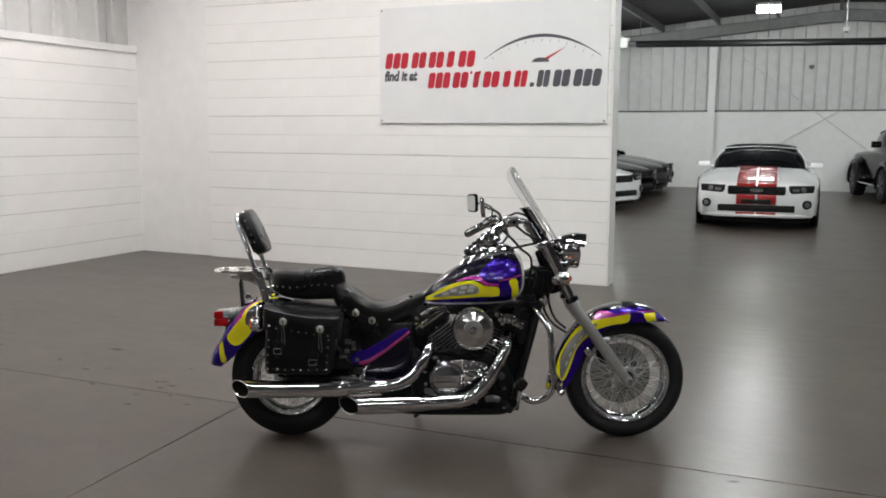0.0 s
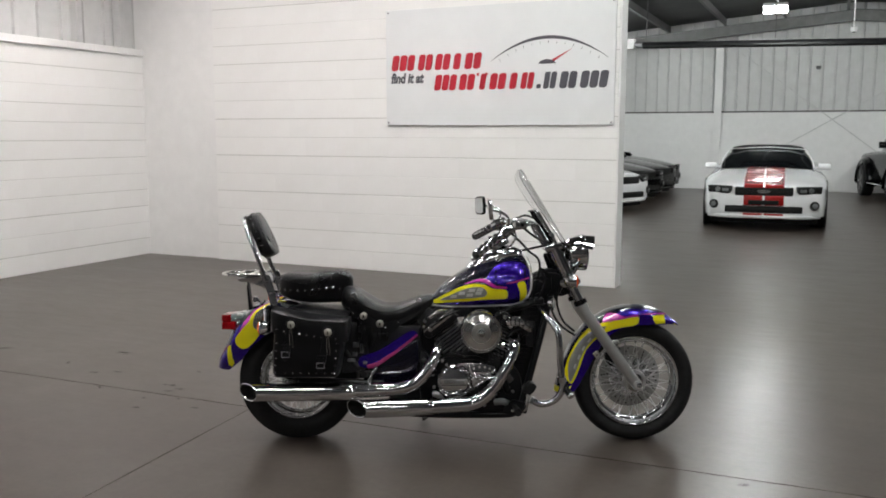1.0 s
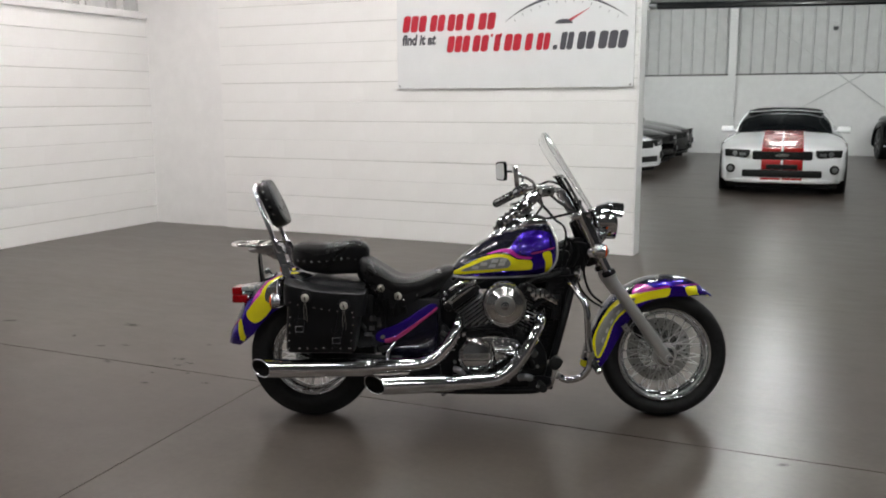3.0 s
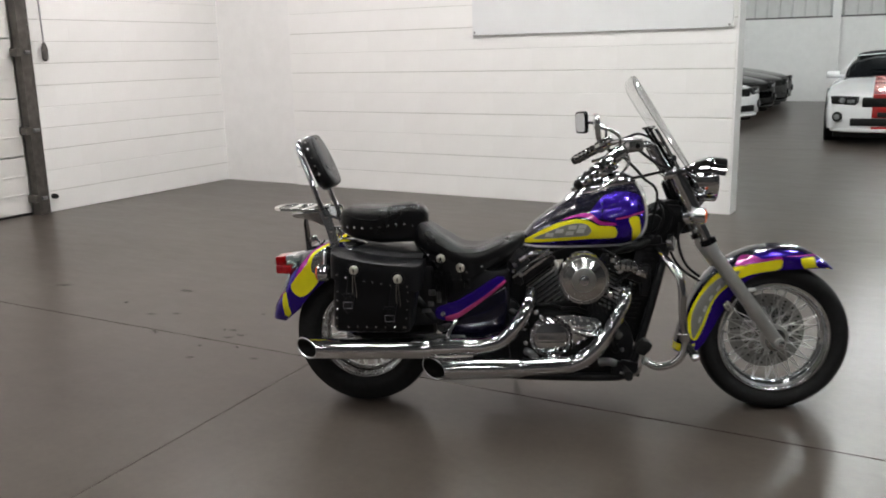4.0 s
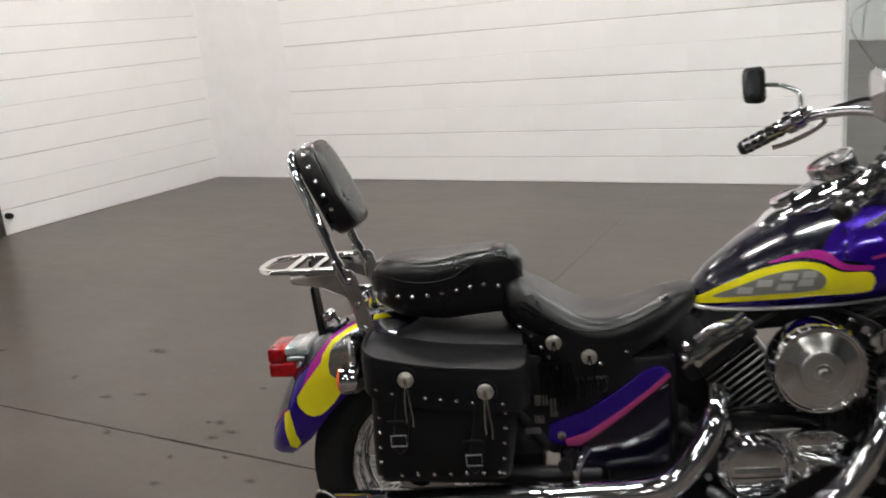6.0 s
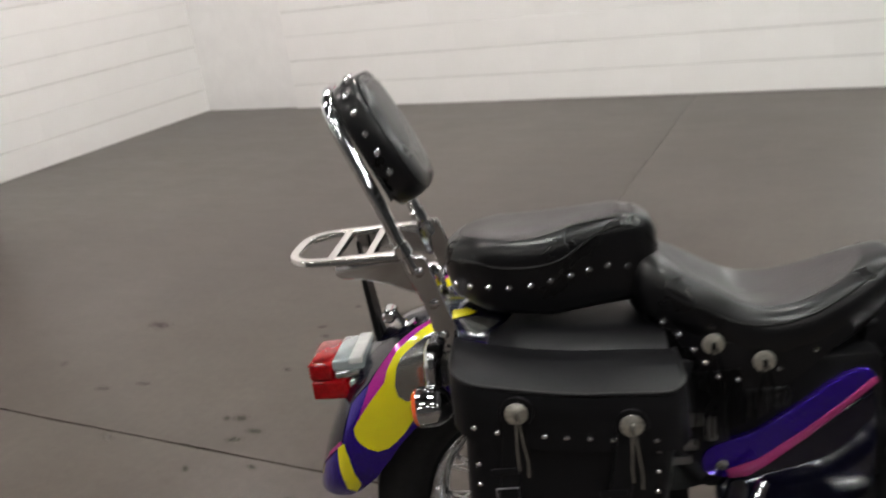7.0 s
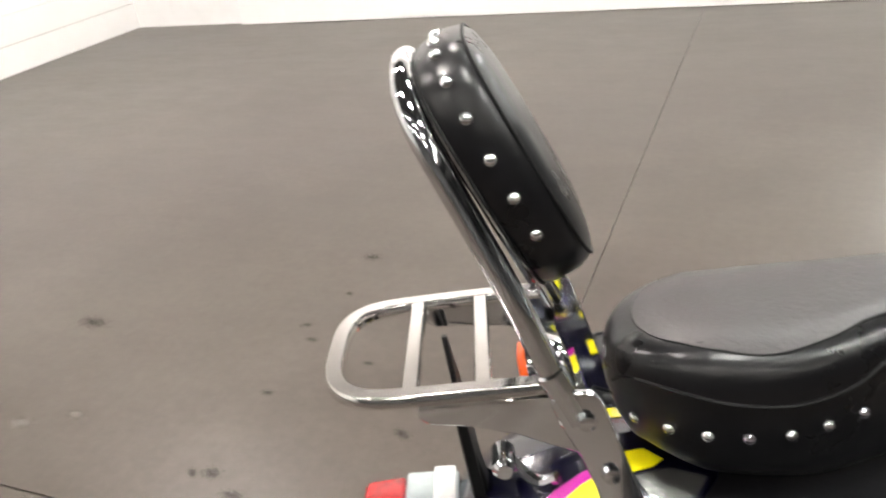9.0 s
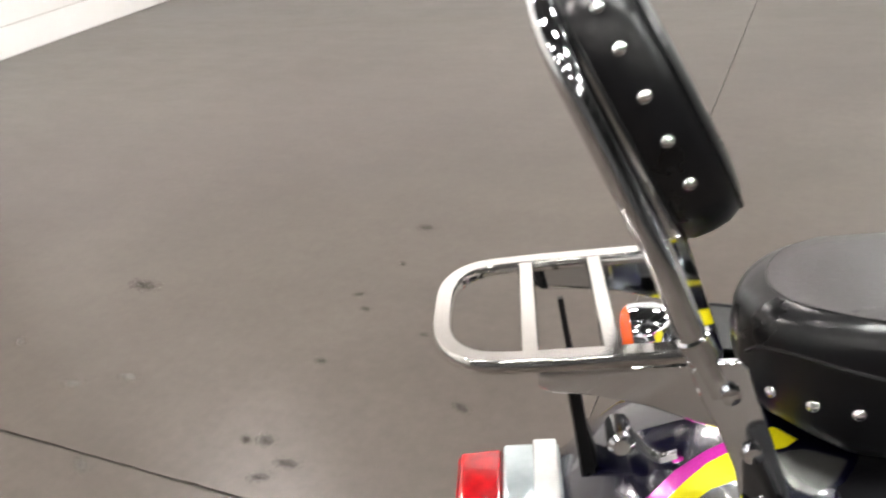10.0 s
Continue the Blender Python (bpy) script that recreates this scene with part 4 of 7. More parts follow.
part("engine_case", case, ENGINE_BLACK, bike, "black V-twin engine case")
part("gearbox_case", slab(smooth_outline([(0.45, 0.20), (0.62, 0.17), (0.64, 0.40), (0.56, 0.45), (0.46, 0.40)], 3), -0.10, 0.10, 0.010), ENGINE_BLACK, bike)


def cylinder(base, lean):
    """A finned air-cooled cylinder with its head, leaning by so many degrees ahead."""
    m = Matrix.Translation(base) @ Matrix.Rotation(radians(lean), 4, "Y")
    cyl = part("cylinder", box((-0.052, -0.075, -0.02), (0.052, 0.075, 0.20), 0.01), ENGINE_BLACK, bike)
    cyl.matrix_basis = m
    for k in range(11):
        w = 0.078 if k < 8 else 0.070
        z = 0.022 + k * 0.0158
        part("cooling_fin", box((-w, -0.112, z), (w, 0.112, z + 0.0045), 0.0015, 1), SATIN if k % 11 != 10 else BRUSHED, cyl)
    part("cylinder_head", slab(smooth_outline([(-0.075, 0.195), (0.075, 0.195), (0.080, 0.215), (0.068, 0.238), (-0.068, 0.238), (-0.080, 0.215)], 3), -0.118, 0.118, 0.006), ENGINE_BLACK, cyl)
    part("rocker_cover", slab(smooth_outline([(-0.082, 0.222), (0.082, 0.222), (0.085, 0.234), (0.078, 0.247), (-0.078, 0.247), (-0.085, 0.234)], 3), -0.122, 0.112, 0.006), ROCKER, cyl, "polished rocker cover")
    part("head_cap", slab(smooth_outline([(-0.088, 0.205), (-0.066, 0.200), (-0.060, 0.232), (-0.080, 0.240), (-0.094, 0.226)], 3), -0.127, -0.06, 0.005), ENGINE_BLACK, cyl)
    part("cover_groove", box((-0.060, -0.1235, 0.2325), (0.060, -0.1215, 0.2375), 0.0008, 1), ENGINE_BLACK, cyl)
    for x in (-0.055, 0.055):
        part("bolt", lathe([(-0.136, 0.009), (-0.128, 0.009)], (x, 0, 0.233), (0, 1, 0), 8), CHROME, cyl)


cylinder((0.826, 0, 0.392), -37)
cylinder((0.940, 0, 0.370), 26)
part("head_cover", slab(smooth_outline([(1.000, 0.590), (1.040, 0.612), (1.078, 0.596), (1.085, 0.572), (1.040, 0.562), (1.004, 0.570)], 3), -0.150, -0.10, 0.008, 3), CHROME, bike, "chrome front head cover")
for k in range(3):
    part("cover_rib", box((1.018 + 0.020 * k, -0.1535, 0.570), (1.024 + 0.020 * k, -0.1485, 0.602), 0.001, 1), ENGINE_BLACK, bike)
part("choke_plate", box((1.012, -0.158, 0.478), (1.040, -0.148, 0.506), 0.003), CHROME, bike, "small square chrome plate")
# intake between the cylinders
part("carburettor", lathe([(-0.13, 0.045), (-0.05, 0.045), (-0.04, 0.030), (0.02, 0.030)], (0.875, 0, 0.54), (0, 1, 0), 20), ENGINE_BLACK, bike)
air = part("air_cleaner", lathe([(-0.2005, 0.086), (-0.2045, 0.0885), (-0.2045, 0.0925), (-0.198, 0.0975), (-0.185, 0.0995), (-0.140, 0.0995), (-0.134, 0.094), (-0.134, 0.02)], (0.881, 0, 0.541), (0, 1, 0), 64), CHROME, bike, "round polished chrome air cleaner")
part("face", lathe([(-0.2150, 0.044), (-0.2135, 0.0470), (-0.2060, 0.0700), (-0.1985, 0.086), (-0.193, 0.086)], (0.881, 0, 0.541), (0, 1, 0), 64), POLISHED, air, "polished conical face")
part("centre_disc", lathe([(-0.2200, 0.0008), (-0.2195, 0.040), (-0.2185, 0.0435), (-0.2140, 0.0450)], (0.881, 0, 0.541), (0, 1, 0), 48), SPUN, air, "brushed centre disc")
for k in range(28):
    a = 2 * math.pi * k / 28
    d = Vector((math.cos(a), 0, math.sin(a)))
    c = Vector((0.881, 0, 0.541))
    part("rim_notch", tube([c + 0.0935 * d + Vector((0, -0.2035, 0)), c + 0.1005 * d + Vector((0, -0.190, 0))], 0.0026, 6), CHROME, air)
part("bolt_seat", lathe([(-0.2225, 0.016), (-0.2220, 0.0195), (-0.2190, 0.0205)], (0.881, 0, 0.541), (0, 1, 0), 24), CHROME, air)
part("centre_bolt", lathe([(-0.232, 0.004), (-0.231, 0.010), (-0.226, 0.0125), (-0.217, 0.0125)], (0.881, 0, 0.541), (0, 1, 0), 16), CHROME, air)
# timing and clutch covers
part("primary_case", slab(smooth_outline([(0.690, 0.345), (0.715, 0.374), (0.807, 0.388), (0.880, 0.384), (0.915, 0.345), (0.880, 0.285), (0.800, 0.232), (0.720, 0.232), (0.684, 0.285)], 4), -0.138, -0.10, 0.010, 2), BRUSHED, bike, "polished primary case")
CC = Vector((0.757, 0, 0.302))
cov = part("clutch_cover", lathe([(-0.1655, 0.0008), (-0.1655, 0.060), (-0.1640, 0.0635), (-0.1580, 0.0650), (-0.1560, 0.0690), (-0.1580, 0.0740), (-0.1530, 0.0800), (-0.1400, 0.0830), (-0.100, 0.0830)], CC, (0, 1, 0), 56), CHROME, bike, "round chrome clutch cover in a bolted ring")
# dark strips laid on the face, a reflection put into colour
part("face_band", box((CC.x - 0.050, -0.1675, CC.z - 0.004), (CC.x + 0.050, -0.1650, CC.z + 0.010), 0.0012, 1), SATIN, cov)
part("face_band", box((CC.x - 0.056, -0.1668, CC.z - 0.016), (CC.x + 0.056, -0.1650, CC.z - 0.012), 0.0006, 1), ENGINE_BLACK, cov)
for k in range(14):
    a = 2 * math.pi * (k + 0.3) / 14
    part("bolt", lathe([(-0.163, 0.002), (-0.161, 0.0050), (-0.153, 0.0056)], (CC.x + 0.0755 * math.cos(a), 0, CC.z + 0.0755 * math.sin(a)), (0, 1, 0), 8), CHROME, cov)
gc = part("timing_cover", slab(smooth_outline([(0.826, 0.370), (0.872, 0.388), (0.937, 0.378), (0.953, 0.352), (0.932, 0.325), (0.892, 0.296), (0.855, 0.272), (0.842, 0.295), (0.836, 0.335)], 4), -0.155, -0.10, 0.012, 3), CHROME, bike, "chrome timing cover")
part("cover_rib", slab(smooth_outline([(0.852, 0.352), (0.925, 0.352), (0.925, 0.342), (0.856, 0.338)], 2), -0.160, -0.150, 0.003), CHROME, gc)
part("cover_rib", slab(smooth_outline([(0.856, 0.325), (0.902, 0.322), (0.890, 0.312), (0.858, 0.312)], 2), -0.160, -0.150, 0.003), CHROME, gc)
for u, z in ((0.848, 0.366), (0.874, 0.374), (0.900, 0.373), (0.922, 0.366), (0.936, 0.352), (0.924, 0.332), (0.905, 0.318), (0.884, 0.304), (0.862, 0.290), (0.846, 0.318)):
    part("bolt", lathe([(-0.162, 0.0055), (-0.150, 0.0055)], (u, 0, z), (0, 1, 0), 8), CHROME, gc)
part("water_pipe", tube([(0.845, -0.150, 0.335), (0.90, -0.165, 0.322), (0.955, -0.155, 0.318)], 0.012, 10, 4), CHROME, bike)
part("sump", box((0.66, -0.10, 0.120), (1.00, 0.10, 0.17), 0.014), ENGINE_BLACK, bike)
for u0, z0, u1, z1, r in ((0.99, 0.40, 1.06, 0.43, 0.012), (1.0, 0.5, 1.09, 0.55, 0.010), (0.83, 0.44, 0.95, 0.43, 0.011)):
    part("hose", tube([(u0, -0.10, z0), ((u0 + u1) / 2, -0.13, (z0 + z1) / 2 + 0.02), (u1, -0.09, z1)], r, 8, 5), PLASTIC, bike)
for u, z, r in ((0.618, 0.585, 0.011), (0.612, 0.560, 0.009), (0.985, 0.47, 0.016), (1.02, 0.56, 0.012), (0.70, 0.40, 0.012), (0.72, 0.38, 0.010)):
    part("fitting", lathe([(-0.145, r * 0.6), (-0.14, r), (-0.10, r), (-0.08, r * 0.7)], (u, 0, z), (0, 1, 0), 12), CHROME, bike)

for u0, z0, u1, z1, r, mt in ((0.70, 0.42, 0.80, 0.41, 0.010, PLASTIC), (0.80, 0.41, 0.90, 0.395, 0.010, PLASTIC), (0.985, 0.36, 1.02, 0.30, 0.014, SATIN), (0.60, 0.40, 0.66, 0.34, 0.016, PLASTIC), (0.64, 0.60, 0.72, 0.63, 0.010, CHROME), (0.98, 0.62, 1.08, 0.66, 0.010, PLASTIC), (0.66, 0.24, 0.70, 0.21, 0.014, SATIN), (0.95, 0.20, 1.02, 0.19, 0.016, SATIN)):
    part("engine_pipe", tube([(u0, -0.125, z0), ((u0 + u1) / 2, -0.14, (z0 + z1) / 2 + 0.012), (u1, -0.12, z1)], r, 10, 4), mt, bike)
for k in range(7):
    part("casting_rib", box((0.90 + 0.018 * k, -0.121, 0.40 - 0.010 * abs(k - 3)), (0.906 + 0.018 * k, -0.113, 0.445), 0.001, 1), ENGINE_BLACK, bike)
for u, z in ((0.655, 0.33), (0.66, 0.27), (0.70, 0.20), (1.00, 0.36), (1.03, 0.31), (1.035, 0.25), (1.0, 0.19), (0.80, 0.185), (0.90, 0.185)):
    part("bolt", lathe([(-0.124, 0.0045), (-0.123, 0.008), (-0.112, 0.008)], (u, 0, z), (0, 1, 0), 8), SATIN, bike)
part("spark_lead", tube([(0.655, -0.10, 0.565), (0.70, -0.145, 0.60), (0.78, -0.13, 0.635), (0.84, -0.06, 0.640)], 0.0045, 8, 5), PLASTIC, bike)
part("spark_lead", tube([(1.03, -0.10, 0.565), (1.02, -0.145, 0.61), (0.96, -0.12, 0.640), (0.90, -0.06, 0.645)], 0.0045, 8, 5), PLASTIC, bike)

# ---- exhaust ----


def exhaust(path, radius, tip_u, tip_z, tip_r, label):
    ex = part("exhaust_pipe", tube(path, radius, 24, 6, caps=False), CHROME, bike, label)
    # slash-cut tip, open, dark inside
    bm = bmesh.new()
    outer, inner, deep = [], [], []
    for k in range(32):
        a = 2 * math.pi * k / 32
        c, s = math.cos(a), math.sin(a)
        cut = -0.048 * c - 0.006 * s
        outer.append(Vector((tip_u + cut - 0.012, -0.205 + tip_r * c, tip_z + tip_r * s)))
        inner.append(Vector((tip_u + cut - 0.012, -0.205 + tip_r * 0.86 * c, tip_z + tip_r * 0.86 * s)))
        deep.append(Vector((tip_u + 0.16, -0.205 + tip_r * 0.84 * c, tip_z + tip_r * 0.84 * s)))
    back = [Vector((tip_u + 0.080, p.y, p.z)) for p in outer]
    add_loft(bm, [back, outer, inner], True, False)
    part("tip", bm, CHROME, ex)
    lip = [p * 0.55 + q * 0.45 for p, q in zip(outer, inner)]
    part("tip_lip", add_tube(bmesh.new(), lip + lip[:2], 0.0036, 8, caps=False), CHROME, ex)
    bm = bmesh.new()
    add_loft(bm, [inner, deep], True, False)
    bm.faces.new([bm.verts.new(p) for p in deep])
    part("bore", bm, SOOT_AND_HOLES, ex, "dark sooty bore")
    return ex


V = -0.205
exhaust([(-0.115, V, 0.262), (0.0, V, 0.262), (0.27, V, 0.268), (0.29, V, 0.269), (0.42, V, 0.276), (0.50, V, 0.281), (0.57, V, 0.303), (0.63, V + 0.01, 0.365), (0.672, V + 0.04, 0.435), (0.682, V + 0.09, 0.475)],
        [0.0415, 0.0415, 0.0400, 0.0335, 0.0325, 0.031, 0.030, 0.028, 0.027, 0.027], -0.19, 0.262, 0.0415, "upper chrome exhaust with slash-cut muffler")
exhaust([(0.390, V, 0.189), (0.45, V, 0.191), (0.64, V, 0.198), (0.66, V, 0.199), (0.78, V, 0.207), (0.86, V, 0.222), (0.93, V, 0.275), (0.99, V + 0.01, 0.365), (1.035, V + 0.04, 0.455), (1.052, V + 0.10, 0.500)],
        [0.0435, 0.0430, 0.0400, 0.0345, 0.0335, 0.032, 0.031, 0.029, 0.028, 0.027], 0.315, 0.188, 0.0435, "lower chrome exhaust with slash-cut muffler")
part("exhaust_bracket", tube([(0.36, -0.19, 0.290), (0.365, -0.185, 0.335), (0.392, -0.165, 0.372)], 0.010, 10, 4), CHROME, bike)
part("exhaust_clamp", lathe([(-0.012, 0.036), (-0.010, 0.038), (0.010, 0.038), (0.012, 0.036)], (0.288, V, 0.269), (1, 0, 0.03), 24), CHROME, bike)

# ---- side cover ----
part("side_cover", slab([(0.325, 0.296), (0.345, 0.290), (0.530, 0.288), (0.566, 0.298), (0.580, 0.320), (0.586, 0.400), (0.584, 0.500), (0.472, 0.432), (0.400, 0.387), (0.345, 0.362), (0.328, 0.340)], -0.117, -0.07, 0.008, 3), NAVY, bike, "midnight-blue side cover")
blade = [(0.302, 0.392), (0.312, 0.412), (0.349, 0.426), (0.395, 0.441), (0.440, 0.468), (0.476, 0.490), (0.520, 0.521), (0.548, 0.533), (0.570, 0.534), (0.582, 0.512), (0.537, 0.477), (0.473, 0.425), (0.410, 0.381), (0.375, 0.360), (0.336, 0.359), (0.306, 0.370)]
sb = part("side_blade", slab(smooth_outline(blade, 4), -0.1225, -0.080, 0.011, 4), PURPLE, bike, "vivid purple side blade with pink stripe")
part("pink_stripe", slab([(0.340, 0.374), (0.393, 0.390), (0.474, 0.442), (0.538, 0.489), (0.578, 0.524), (0.586, 0.514), (0.540, 0.476), (0.474, 0.424), (0.410, 0.379), (0.375, 0.3585), (0.345, 0.3575)], -0.1250, -0.093, 0.003, 2), PINK, sb)
part("bolt", lathe([(-0.130, 0.003), (-0.129, 0.010), (-0.120, 0.011)], (0.334, 0, 0.386), (0, 1, 0), 12), BRUSHED, sb)

# ---- seats ----


def cushion(sections, n=28, power=2.6):
    """A padded form lofted along u: (u, centre z, half width, half height, tilt of the crown)."""
    rings = []
    for u, zc, w, h in sections:
        ring = []
        for k in range(n):
            a = 2 * math.pi * k / n
            c, s = math.cos(a), math.sin(a)
            p = 2 / power
            ring.append(Vector((u, w * math.copysign(abs(c) ** p, c), zc + h * math.copysign(abs(s) ** p, s))))
        rings.append(ring)
    return add_loft(bmesh.new(), rings)


def dense(sections, n=5):
    pts = [Vector(s[:3]) for s in sections]
    ext = [Vector((s[3], 0, 0)) for s in sections]
    a, b = spline(pts, n), spline(ext, n)
    return [(p.x, p.y, p.z, max(q.x, 0.002)) for p, q in zip(a, b)]


def stud(parent, base, p, n, r=0.0052):
    """A domed nickel stud at p, facing n."""
    m = Matrix.Translation(p) @ Vector(n).to_track_quat("Z", "Y").to_matrix().to_4x4() @ Matrix.Scale(r / 0.0052, 4)
    if base is None:
        base = part("stud", lathe([(-0.001, 0.0052), (0.0012, 0.0050), (0.0028, 0.0036), (0.0036, 0.0015), (0.0038, 0.0002)], (0, 0, 0), (0, 0, 1), 12), CHROME, parent)
        base.matrix_basis = m
        return base
    o = twin(base, m)
    o.parent = parent
    return base


PILL = [(-0.096, 0.749, 0.015, 0.015), (-0.088, 0.746, 0.036, 0.037), (-0.070, 0.742, 0.064, 0.053), (-0.040, 0.739, 0.088, 0.064), (0.000, 0.736, 0.101, 0.071), (0.050, 0.734, 0.104, 0.071), (0.100, 0.737, 0.096, 0.070), (0.150, 0.742, 0.080, 0.069), (0.200, 0.746, 0.068, 0.069), (0.235, 0.746, 0.060, 0.061), (0.255, 0.746, 0.046, 0.048), (0.266, 0.746, 0.022, 0.025)]


def pillion_mesh(n=40, power=4.2):
    """A domed top over a nearly upright flank that ends in a flat underside."""
    rings = []
    for u, zc, w, h in dense(PILL, 6):
        low = interp(u, [-0.07, -0.02, 0.08, 0.2], [0.694, 0.672, 0.658, 0.660])
        low = min(low, zc - h * 0.8) if -0.06 < u < 0.24 else max(low, zc - h)
        ring = []
        for k in range(n):
            a = 2 * math.pi * k / n
            c, s = math.cos(a), math.sin(a)
            p = 2 / (power if s >= 0 else 7.0)
            y, q = math.copysign(abs(c) ** p, c), math.copysign(abs(s) ** p, s)
            ring.append(Vector((u, w * y * (1 if s >= 0 else 1 - 0.08 * q * q), zc + (h * q if s >= 0 else (zc - low) * q))))
        rings.append(ring)
    return add_loft(bmesh.new(), rings)


bm = pillion_mesh()
pillion = part("pillion_seat", bm, SEAT_LEATHER, bike, "padded black leather pillion seat with studs")


def pill_side(u, z, sections=PILL, power=4.2, out=0.0):
    us = [s[0] for s in sections]
    zc, w, h = (interp(u, us, [s[k] for s in sections]) for k in (1, 2, 3))
    q = min(0.98, abs(z - zc) / h) if z > zc else 0.0
    return Vector((u, -(w * (1 - q ** power) ** (1 / power)) - out, z))


base_stud = None
for sg in (1, -1):
    for u, z in ((-0.078, 0.722), (-0.052, 0.724), (-0.021, 0.724), (0.013, 0.722), (0.049, 0.723), (0.082, 0.726), (0.115, 0.730), (0.146, 0.733), (0.177, 0.735), (0.210, 0.728), (0.227, 0.702)):
        p = pill_side(u, z)
        q = pill_side(u + 0.004, z)
        n = Vector((-(q.y - p.y) / 0.004, -1, 0))
        base_stud = stud(pillion, base_stud, Vector((p.x, sg * p.y, p.z)), Vector((-n.x, sg * n.y, 0)), 0.0058)
# piping round the top pad and along the flank seam
inset = [Vector((u, 1.32 * v, 0)) for u, v in smooth_outline([(-0.066, 0.0), (-0.052, 0.034), (-0.010, 0.058), (0.037, 0.066), (0.090, 0.058), (0.130, 0.046), (0.175, 0.040), (0.218, 0.034), (0.232, 0.0), (0.218, -0.034), (0.175, -0.040), (0.130, -0.046), (0.090, -0.058), (0.037, -0.066), (-0.010, -0.058), (-0.052, -0.034)], 5)]


def pill_top(u, v, sections, power=4.2):
    us = [s[0] for s in sections]
    zc, w, h = (interp(u, us, [s[k] for s in sections]) for k in (1, 2, 3))
    q = min(0.985, abs(v) / w)
    return zc + h * (1 - q ** power) ** (1 / power)


loop = [Vector((p.x, p.y, pill_top(p.x, p.y, PILL) - 0.0005)) for p in inset]
part("piping", add_tube(bmesh.new(), loop + loop[:1], 0.0018, 6), PLASTIC, pillion)
# the stitched top panel, its sheen put into a greyer colour
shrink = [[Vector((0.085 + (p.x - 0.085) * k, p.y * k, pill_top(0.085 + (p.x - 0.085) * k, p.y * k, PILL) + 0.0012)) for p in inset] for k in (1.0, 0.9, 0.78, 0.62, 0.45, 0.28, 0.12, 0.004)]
part("top_panel", add_loft(bmesh.new(), shrink, True, False), SHEEN_LEATHER, pillion, "grey-black top panel with sheen in its colour")
for sg in (1, -1):
    seam = [pill_side(u, z) for u, z in ((-0.092, 0.748), (-0.085, 0.760), (-0.066, 0.767), (-0.040, 0.766), (0.0, 0.758), (0.05, 0.753), (0.10, 0.759), (0.13, 0.773), (0.165, 0.790), (0.20, 0.797), (0.235, 0.788), (0.25, 0.768), (0.262, 0.748))]
    part("piping", add_tube(bmesh.new(), spline([Vector((p.x, sg * (p.y - 0.0004), p.z)) for p in seam], 4), 0.0022, 6), PLASTIC, pillion)

SEAT = [(0.212, 0.684, 0.050, 0.040), (0.228, 0.684, 0.080, 0.060), (0.258, 0.674, 0.104, 0.074), (0.295, 0.656, 0.120, 0.078), (0.340, 0.632, 0.130, 0.074), (0.400, 0.604, 0.132, 0.066), (0.470, 0.596, 0.124, 0.066), (0.540, 0.612, 0.104, 0.066), (0.600, 0.640, 0.084, 0.054), (0.640, 0.664, 0.065, 0.036), (0.655, 0.674, 0.052, 0.020)]
SEAT = dense(SEAT)
SEAT_U = [q[0] for q in SEAT]


def seat_dip(u, v):
    """How far the bucket sinks below the plain form."""
    w = max(0.01, interp(u, SEAT_U, [q[2] for q in SEAT]))
    k = min(1.0, abs(v) / (0.86 * w))
    along = interp(u, [0.225, 0.262, 0.31, 0.40, 0.50, 0.60], [0.0, 0.010, 0.030, 0.030, 0.016, 0.003])
    return along * (1 - k * k) ** 1.3


def seat_top(u, v):
    zc, w, h = (interp(u, SEAT_U, [q[k] for q in SEAT]) for k in (1, 2, 3))
    q = min(0.985, abs(v) / w)
    return zc + h * (1 - q ** 2.5) ** (1 / 2.5) - seat_dip(u, v)


bm = cushion(SEAT, 72, 2.5)
for v in bm.verts:
    if v.co.z > interp(v.co.x, SEAT_U, [q[1] for q in SEAT]):
        v.co.z -= seat_dip(v.co.x, v.co.y)
seat = part("rider_seat", bm, SEAT_LEATHER, bike, "dished black leather rider seat with studded skirt")
# inner panel in the same leather, sheen lightened into the colour
PANEL = smooth_outline([(0.246, 0.0), (0.252, 0.040), (0.285, 0.070), (0.345, 0.090), (0.420, 0.094), (0.500, 0.080), (0.570, 0.052), (0.600, 0.0), (0.570, -0.052), (0.500, -0.080), (0.420, -0.094), (0.345, -0.090), (0.285, -0.070), (0.252, -0.040)], 5)
rings = [[Vector((0.42 + (u - 0.42) * k, v * k, seat_top(0.42 + (u - 0.42) * k, v * k) + (0.0014 if k < 1 else -0.0006))) for u, v in PANEL] for k in (1.0, 0.985, 0.93, 0.85, 0.75, 0.64, 0.52, 0.38, 0.22, 0.08, 0.004)]
part("seat_panel", add_loft(bmesh.new(), rings, True, False), SHEEN_LEATHER, seat, "grey-black inner panel with sheen in its colour")


def seat_side(u, z, out=0.0):
    return pill_side(u, z, SEAT, 2.5, out)


